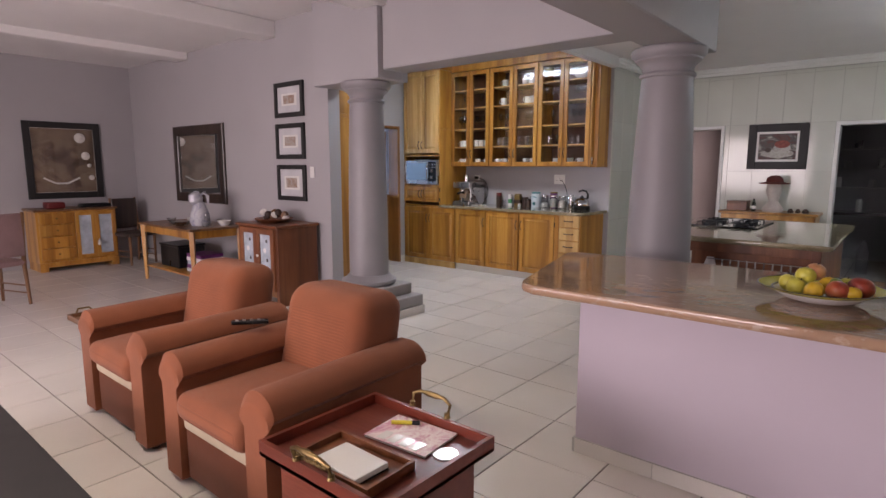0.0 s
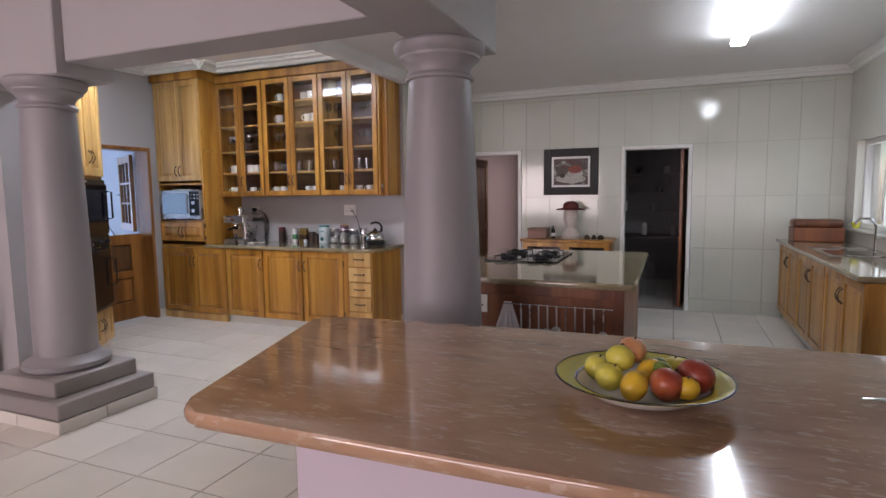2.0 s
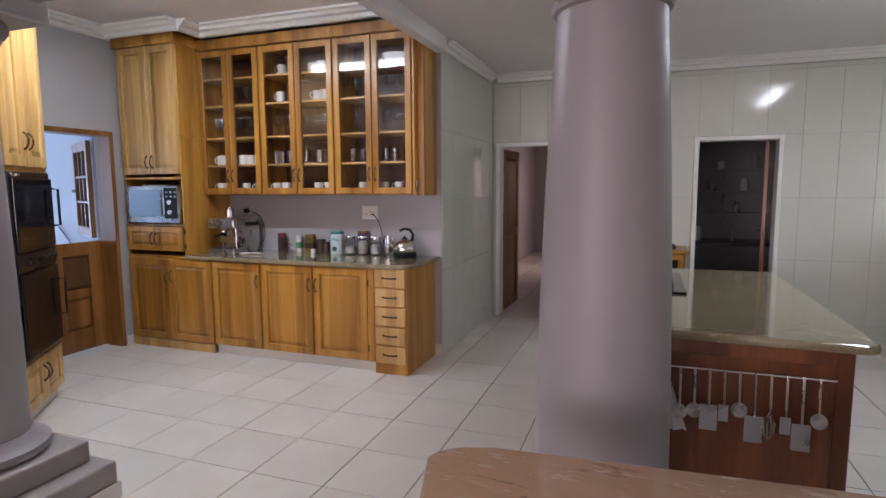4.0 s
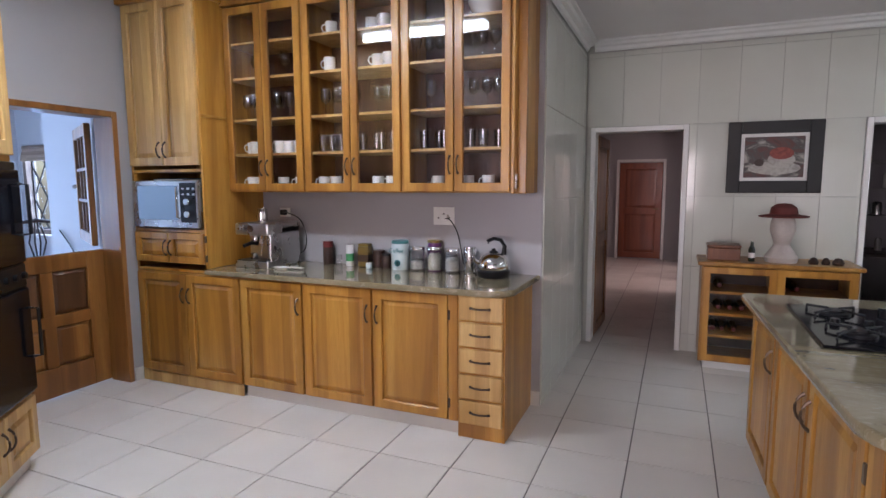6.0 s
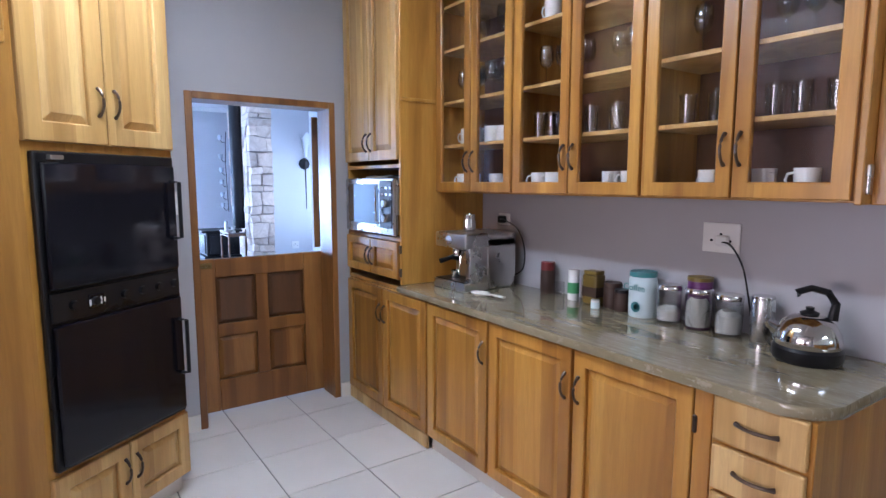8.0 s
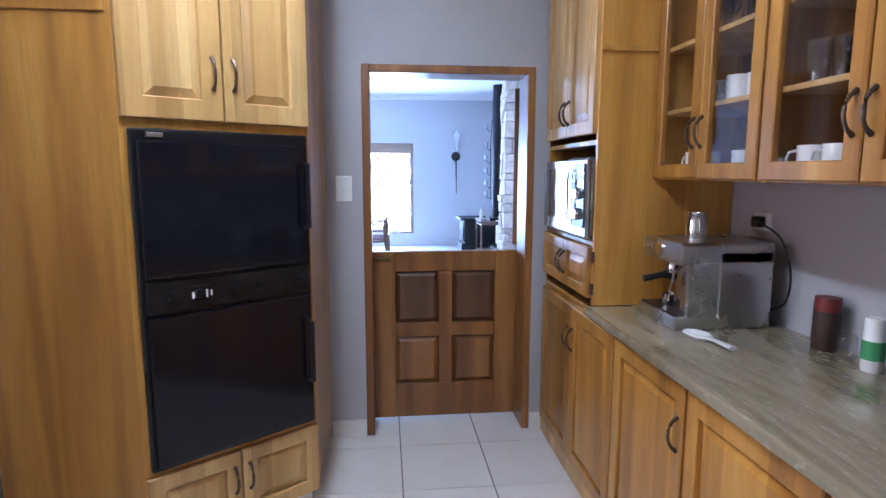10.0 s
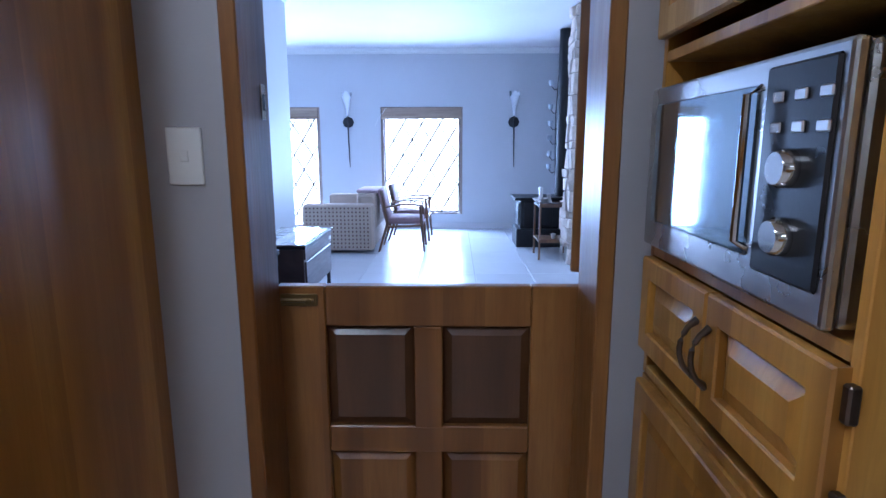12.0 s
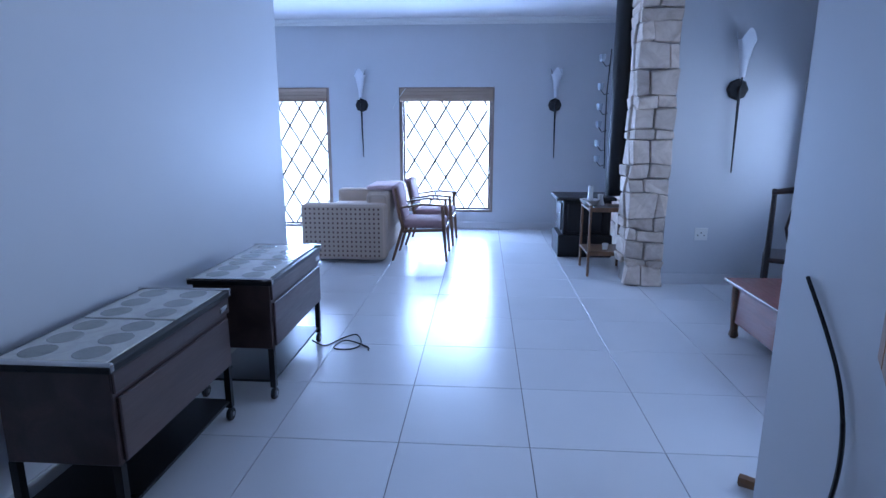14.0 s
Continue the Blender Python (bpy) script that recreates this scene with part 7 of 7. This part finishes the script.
def sconce(m):
    ob = thing("wall_sconce", m, "black iron wall sconce with a white glass flame shade", "wall lamp", "iron wall sconces")
    part("plate", lathe([(0.0, 0.035), (0.075, 0.03), (0.095, 0.012), (0.095, 0.0), (0, 0)], 8, m=pose(0, 0, 0) @ RX), IRON, ob)
    part("rod", sweep([(0, -0.05, 0.02), (0.004, -0.045, -0.35), (0.012, -0.03, -0.74)], [0.014, 0.011, 0.006], 8), IRON, ob, "", True)
    part("arm", sweep([(0, -0.03, 0.0), (0, -0.08, 0.03), (0, -0.08, 0.1)], 0.008, 8), IRON, ob, "", True)
    sh = lathe([(0.0, 0.1), (0.022, 0.1), (0.032, 0.2), (0.06, 0.36), (0.085, 0.45), (0.08, 0.45), (0.052, 0.36), (0.024, 0.2), (0, 0.12)], 18)
    for v in sh.verts:
        v.co.z += 0.05 * math.sin(3 * math.atan2(v.co.y, v.co.x)) * max(0, (v.co.z - 0.25)) / 0.2
        v.co.y -= 0.08
    part("shade", sh, paint("frosted_white_shade", (0.62, 0.64, 0.68), 0.3, 0.08), ob, "white frosted glass flame shade", True)
    return ob


s0 = sconce(pose(LX + 0.0005, 4.16, 1.79, 0, 0, 90))
copy_thing(s0, pose(LX + 0.0005, 6.92, 1.79, 0, 0, 90))
copy_thing(s0, pose(-10.81, 8.18, 1.81, 0, 0, 90))
switch_plate("wall_socket", pose(-10.81, 7.99, 0.49, 0, 0, 90), 0.12, 0.12, "white double wall socket low on the wall", 3)

# stone chimney cheek, stove and flue
STONE = [stone_mix("honey_sandstone_%s" % "abc"[i], [tuple(c * k for c in v) for v in ((0.46, 0.36, 0.28), (0.62, 0.51, 0.42), (0.74, 0.64, 0.55))], 0.85, 6.0, bumpy=0.5) for i, k in enumerate((0.85, 1.0, 1.12))]
STONE_JOINT = paint("sandstone_mortar", (0.34, 0.30, 0.27), 0.9, 0.2, 12, 0.4)
chim = tagged(part("chimney", box(-11.01, -10.74, 7.30, 7.629, 0, 3.05), STONE_JOINT), "rough sandstone chimney wall beside the stove", "chimney", kind="structure")
rng = random.Random(5)


def stone(x0, x1, y0, y1, z0, z1):
    b = box(x0, x1, y0, y1, z0, z1, 0.012, 2)
    for v in b.verts:
        n, g = noise.noise_vector(v.co * 9.0), noise.noise_vector(v.co * 4.5)
        v.co += Vector((n.x * 0.03, n.y * 0.012 + g.y * 0.035, n.z * 0.01 + g.z * 0.045))
        v.co.y, v.co.z = min(v.co.y, 7.626), max(v.co.z, 0.0)
    part("stone", b, STONE[rng.randrange(3)], chim)


z = 0.0
while z < 2.94:
    h = min(rng.choice((0.08, 0.11, 0.13, 0.16, 0.19, 0.23)), 2.95 - z)
    cuts = [7.27] + ([7.27 + rng.uniform(0.09, 0.26)] if rng.random() < 0.85 else []) + [7.625]
    for a, c in zip(cuts, cuts[1:]):
        stone(-10.8, -10.68 + rng.uniform(-0.03, 0.02), a + 0.005, c - 0.005, z + 0.004, z + h - 0.004)
    if z > 0:
        stone(-11, -10.82, 7.26 + rng.uniform(-0.02, 0.015), 7.32, z + 0.004, z + h - 0.004)
    z += h
rear = tagged(part("chimney_back", box(-13.08, -11.38, 7.64, 7.748, 0, 2.95), STONE[1]), "rough sandstone wall behind the stove", "chimney", kind="structure")
z = 0.0
while z < 2.85:
    h = rng.choice((0.16, 0.22, 0.3))
    x = -13.08
    while x < -11.58:
        w = rng.uniform(0.25, 0.5)
        b = box(x + 0.006, min(x + w, -11.39) - 0.006, 7.585 + rng.uniform(-0.02, 0.02), 7.645, z + 0.005, min(z + h, 2.94) - 0.005, 0.012, 2)
        part("stone", b, STONE[rng.randrange(3)], rear)
        x += w
    z += h
stv = thing("wood_stove", pose(-12.43, 6.80, 0), "black cast-iron wood stove with a log drawer", "stove")
part("drawer_base", box(0, 0.55, 0.0, 0.62, 0.0, 0.26, 0.012, 2), IRON, stv)
part("firebox", box(0.03, 0.52, 0.05, 0.60, 0.261, 0.66, 0.015, 2), IRON, stv)
part("top_plate", box(-0.02, 0.57, -0.03, 0.64, 0.661, 0.70, 0.008, 2), IRON, stv)
part("door", box(0.52, 0.54, 0.1, 0.5, 0.30, 0.62, 0.01, 2), IRON, stv)
part("front_door", box(0.08, 0.47, 0.03, 0.052, 0.30, 0.62, 0.01, 2), IRON, stv)
part("handle", sweep([(0.4, 0.03, 0.5), (0.4, 0.0, 0.5), (0.4, 0.0, 0.4)], 0.008, 8), CHROME, stv, "", True)
part("flue", lathe([(0.095, 0.70), (0.1, 0.72), (0.1, 2.95), (0.0, 2.95)], 24, m=pose(0.3, 0.66, 0)), IRON, stv, "black flue pipe", True)
cb = thing("candle_rack", pose(-13.03, 7.52, 0), "black iron rack of small glass candle cups on the wall", "candle holder")
part("stem", sweep([(0, 0, 0.95), (0.02, -0.02, 1.4), (-0.02, -0.02, 1.9), (0.02, 0, 2.45)], 0.008, 6), IRON, cb, "", True)
for i, (z, s) in enumerate(((1.08, 1), (1.28, 1), (1.52, -1), (1.74, 1), (1.99, 1), (2.34, -1))):
    a = part("arm", sweep([(0, 0, z - 0.08), (0.02, -0.06, z - 0.1), (0.03, -0.11, z - 0.04)], 0.006, 6), IRON, cb, "", True)
    part("cup", lathe([(0, 0), (0.03, 0), (0.04, 0.08), (0.036, 0.08), (0.026, 0.008), (0, 0.006)], 12, m=pose(0.03, -0.11, z - 0.04)), FROST, a, "pale glass cup", True)
tro = thing("tea_trolley", pose(-11.5, 6.98, 0), "two-tier brown wooden tea trolley", "trolley")
for z in (0.22, 0.66):
    part("tier", box(0, 0.5, 0, 0.42, z, z + 0.02, 0.004), BROWN_WOOD, tro)
    part("tier_lip", box(0.49, 0.505, 0, 0.42, z, z + 0.045, 0.003), BROWN_WOOD, tro)
for x in (0.01, 0.47):
    for y in (0.0, 0.395):
        part("leg", box(x, x + 0.025, y, y + 0.025, 0.0, 0.73, 0.004), BROWN_WOOD, tro)
for y in (0.005, 0.4):
    part("handle_rail", box(0.0, 0.53, y, y + 0.018, 0.715, 0.735, 0.004), BROWN_WOOD, tro)
o = thing("stone_bowl", pose(-11.38, 7.05, 0.6805), "pale bowl and candle on the tea trolley", "bowl")
part("bowl", lathe([(0, 0), (0.06, 0), (0.11, 0.06), (0.1, 0.06), (0.05, 0.012), (0, 0.01)], 20), CREAM_FILL, o, "", True)
part("candle", lathe([(0, 0.011), (0.03, 0.011), (0.026, 0.2), (0, 0.205)], 14), PORCELAIN, o, "", True)
part("second_candle", lathe([(0, 0.02), (0.045, 0.02), (0.025, 0.09), (0.03, 0.13), (0, 0.135)], 14, m=pose(0.02, 0.1, -0.015)), CREAM_FILL, o, "", True)
o = thing("serving_tray", pose(-11.13, 7.2, 0.6805), "flat dark tray on the tea trolley", "tray")
part("plate", box(-0.12, 0.1, -0.15, 0.16, 0, 0.015, 0.005, 2), DARK_WOOD, o)
o = thing("white_cup", pose(-11.23, 7.2, 0.2405), "small white cup on the trolley's lower tier", "cup")
part("body", lathe([(0, 0), (0.025, 0), (0.035, 0.06), (0.031, 0.06), (0.02, 0.008), (0, 0.007)], 16), PORCELAIN, o, "", True)
part("handle", sweep([(0.033, 0, 0.05), (0.05, 0, 0.04), (0.03, 0, 0.015)], 0.004, 6), PORCELAIN, o, "", True)

ct = thing("low_table", pose(-9.41, 7.70, 0), "low red-brown table with turned legs", "table")
part("tabletop", box(-0.04, 1.3, -0.04, 0.75, 0.40, 0.425, 0.006, 2), MAHOGANY, ct)
part("apron", box(0.03, 1.22, 0.02, 0.68, 0.12, 0.399, 0.004), MAHOGANY, ct)
for x in (0.0, 1.2):
    for y in (0.0, 0.64):
        part("leg", lathe([(0.022, 0), (0.035, 0.02), (0.025, 0.06), (0.03, 0.12), (0.04, 0.26), (0.04, 0.399)], 14, m=pose(x + 0.035, y + 0.035, 0)), BROWN_WOOD, ct, "", True)
cc = thing("carved_chair", pose(-10.02, 8.44, 0, 0, 0, 245), "dark carved wooden chair with a pierced splat back", "chair")
part("seat", box(-0.22, 0.22, -0.24, 0.22, 0.43, 0.47, 0.012, 2), DARK_WOOD, cc)
for x in (-0.2, 0.2):
    part("front_leg", sweep([(x, -0.21, 0), (x, -0.21, 0.43)], [0.018, 0.024], 8), DARK_WOOD, cc, "", True)
    part("back_post", sweep([(x, 0.24, 0), (x, 0.2, 0.45), (x, 0.25, 1.02)], [0.02, 0.024, 0.018], 8), DARK_WOOD, cc, "", True)
part("top_rail", sweep([(-0.22, 0.25, 0.99), (0, 0.26, 1.03), (0.22, 0.25, 0.99)], [0.02, 0.03, 0.02], 8), DARK_WOOD, cc, "", True)
for k in range(4):
    x = -0.075 + 0.05 * k
    part("splat", sweep([(x * 0.5, 0.22, 0.47), (x * 1.3, 0.235, 0.72), (x * 0.6, 0.25, 1.0)], 0.011, 6), DARK_WOOD, cc, "", True)
pt = thing("pedestal_table", pose(-7.33, 7.28, 0), "small brown tripod table with curved feet behind the wall", "table")
part("tabletop", lathe([(0, 0.58), (0.19, 0.58), (0.2, 0.59), (0.19, 0.60), (0, 0.60)], 24), BROWN_WOOD, pt)
part("stem", lathe([(0, 0.14), (0.04, 0.15), (0.03, 0.25), (0.022, 0.45), (0.035, 0.579), (0, 0.579)], 14), BROWN_WOOD, pt, "", True)
for a in (224, 344, 104):
    u, v = math.cos(radians(a)), math.sin(radians(a))
    part("leg", sweep([(0.02 * u, 0.02 * v, 0.2), (0.16 * u, 0.16 * v, 0.13), (0.27 * u, 0.27 * v, 0.045), (0.38 * u, 0.38 * v, 0.03)], [0.025, 0.024, 0.024, 0.028], 8), BROWN_WOOD, pt, "", True)
cord([(-6.86, 6.742, 1.10), (-6.75, 6.741, 0.99), (-6.68, 6.74, 0.90), (-6.64, 6.738, 0.80), (-6.63, 6.735, 0.69), (-6.65, 6.73, 0.55), (-6.70, 6.72, 0.36), (-6.68, 6.70, 0.16), (-6.74, 6.64, 0.007)], "black cable hanging down the lounge wall", 0.0055)

# ---------------------------------------------------------------- tiles, piece by piece
def tile_mesh(name, sx, sy, th, material, bev=0.0012):
    """One tile, its face at z = 0 and its edges chamfered."""
    b = bmesh.new()
    lo = [b.verts.new((x, y, -th)) for x, y in ((-sx, -sy), (sx, -sy), (sx, sy), (-sx, sy))]
    mi = [b.verts.new((v.co.x, v.co.y, -bev)) for v in lo]
    hi = [b.verts.new((v.co.x - math.copysign(bev, v.co.x), v.co.y - math.copysign(bev, v.co.y), 0)) for v in lo]
    b.faces.new(hi)
    for i in range(4):
        j = (i + 1) % 4
        b.faces.new((lo[i], lo[j], mi[j], mi[i]))
        b.faces.new((mi[i], mi[j], hi[j], hi[i]))
    me = bpy.data.meshes.new(name)
    b.to_mesh(me)
    b.free()
    me.materials.append(material)
    return me


def lay(floor_name, x0, x1, y0, y1, gx, gy, px, py, joint, material, near=None, skip=()):
    """Tiles over a rectangle on a given grid, cut at its edges; whole ones near the walk are objects."""
    parent = bpy.data.objects[floor_name]
    whole = tile_mesh("tile", px / 2 - joint / 2, py / 2 - joint / 2, 0.006, material)
    rest, count = bmesh.new(), 0
    for i in range(math.floor((x0 - gx) / px), math.ceil((x1 - gx) / px)):
        for j in range(math.floor((y0 - gy) / py), math.ceil((y1 - gy) / py)):
            a, b = max(x0, gx + i * px), min(x1, gx + (i + 1) * px)
            c, d = max(y0, gy + j * py), min(y1, gy + (j + 1) * py)
            if b - a < 0.02 or d - c < 0.02:
                continue
            mx, my = (a + b) / 2, (c + d) / 2
            if any(s0 < mx < s1 and s2 < my < s3 for s0, s1, s2, s3 in skip):
                continue
            full = b - a > px - 0.001 and d - c > py - 0.001
            if full and count < 300 and (near is None or near[0] < mx < near[1] and near[2] < my < near[3]):
                share("tile", whole, parent, (mx, my, 0.0))
                count += 1
            else:
                h = joint / 2
                e = 0.0012
                vs = [rest.verts.new((u, v, -0.0012)) for u, v in ((a + h, c + h), (b - h, c + h), (b - h, d - h), (a + h, d - h))]
                ws = [rest.verts.new((u, v, 0)) for u, v in ((a + h + e, c + h + e), (b - h - e, c + h + e), (b - h - e, d - h - e), (a + h + e, d - h - e))]
                us = [rest.verts.new((v.co.x, v.co.y, -0.006)) for v in vs]
                rest.faces.new(ws)
                for k in range(4):
                    n = (k + 1) % 4
                    rest.faces.new((us[k], us[n], vs[n], vs[k]))
                    rest.faces.new((vs[k], vs[n], ws[n], ws[k]))
    if rest.faces:
        tagged(part("tile_field", rest, material, parent), kind="stuff")
    else:
        rest.free()


GX, GY, GP = -1.84, 3.83, 0.436
lay("floor_living_kitchen", -9.1, -5.764, -3.5, 4.1, GX, GY, GP, GP, 0.007, TILE)
lay("floor_living_kitchen", -5.764, XR, -3.5, YK + 0.008, GX, GY, GP, GP, 0.007, TILE, (-5.5, 0.3, 2.4, 8.76), ((-5.45, -2.62, YW, 9),))
lay("floor_corridor", -3.15, -1.32, YK + 0.012, 15.2, GX, GY, GP, GP, 0.007, TILE)
lay("floor_pantry", -1.0, 1.6, YK + 0.15, 11.2, GX, GY, GP, GP, 0.007, TILE)
lay("floor_lounge", LX, DX0 - 0.017, 0.5, 8.85, -7.83, 5.54, 0.61, 0.622, 0.004, TILE_LOUNGE, (-13.7, -5.6, 3.0, 8.85), ((-10.1, -5.5, 0.4, 4.0),))


def clad(wall_name, m, length, height, cut, pw=0.31, ph=0.62):
    """Glazed wall tiles on a face: local x along the wall, y up, the face towards local z."""
    parent = bpy.data.objects[wall_name]
    inv = m
    rows = [(-0.5, 0.156)] + [(0.156 + ph * k, 0.156 + ph * (k + 1)) for k in range(6)]
    for r0, r1 in rows:
        c, d = max(0, r0), min(height, r1)
        if d - c < 0.03:
            continue
        for i in range(math.ceil(length / pw)):
            a, b = i * pw, min(length, (i + 1) * pw)
            spans = [(a, b)]
            for k0, k1, kh in cut:
                if c < kh - 0.01:
                    spans = [s for p, q in spans for s in ((p, min(q, k0)), (max(p, k1), q)) if s[1] - s[0] > 0.015]
            for p, q in spans:
                bb = box(p + 0.0015, q - 0.0015, c + 0.0015, d - 0.0015, -0.0075, 0.0, 0.0012)
                part("tile", bb, TILE_WALL, parent, m=inv)


clad("wall_far", pose(-2.44, YK, 0, 90), 4.49, 2.68, ((CD0 - 0.046 + 2.44, CD1 + 0.046 + 2.44, DH + 0.046), (PD0 - 0.046 + 2.44, PD1 + 0.046 + 2.44, DH + 0.046)))
clad("wall_return", pose(XT, YW + 0.004, 0, 90, 0, 90), YK - YW - 0.01, 2.66, ())
for i in range(7):
    a = -0.72 + 0.4 * i
    part("tile", box(a + 0.002, min(a + 0.398, BX), 2.704, 2.7085, 0.001, 0.076, 0.001), TILE, bar_sk)
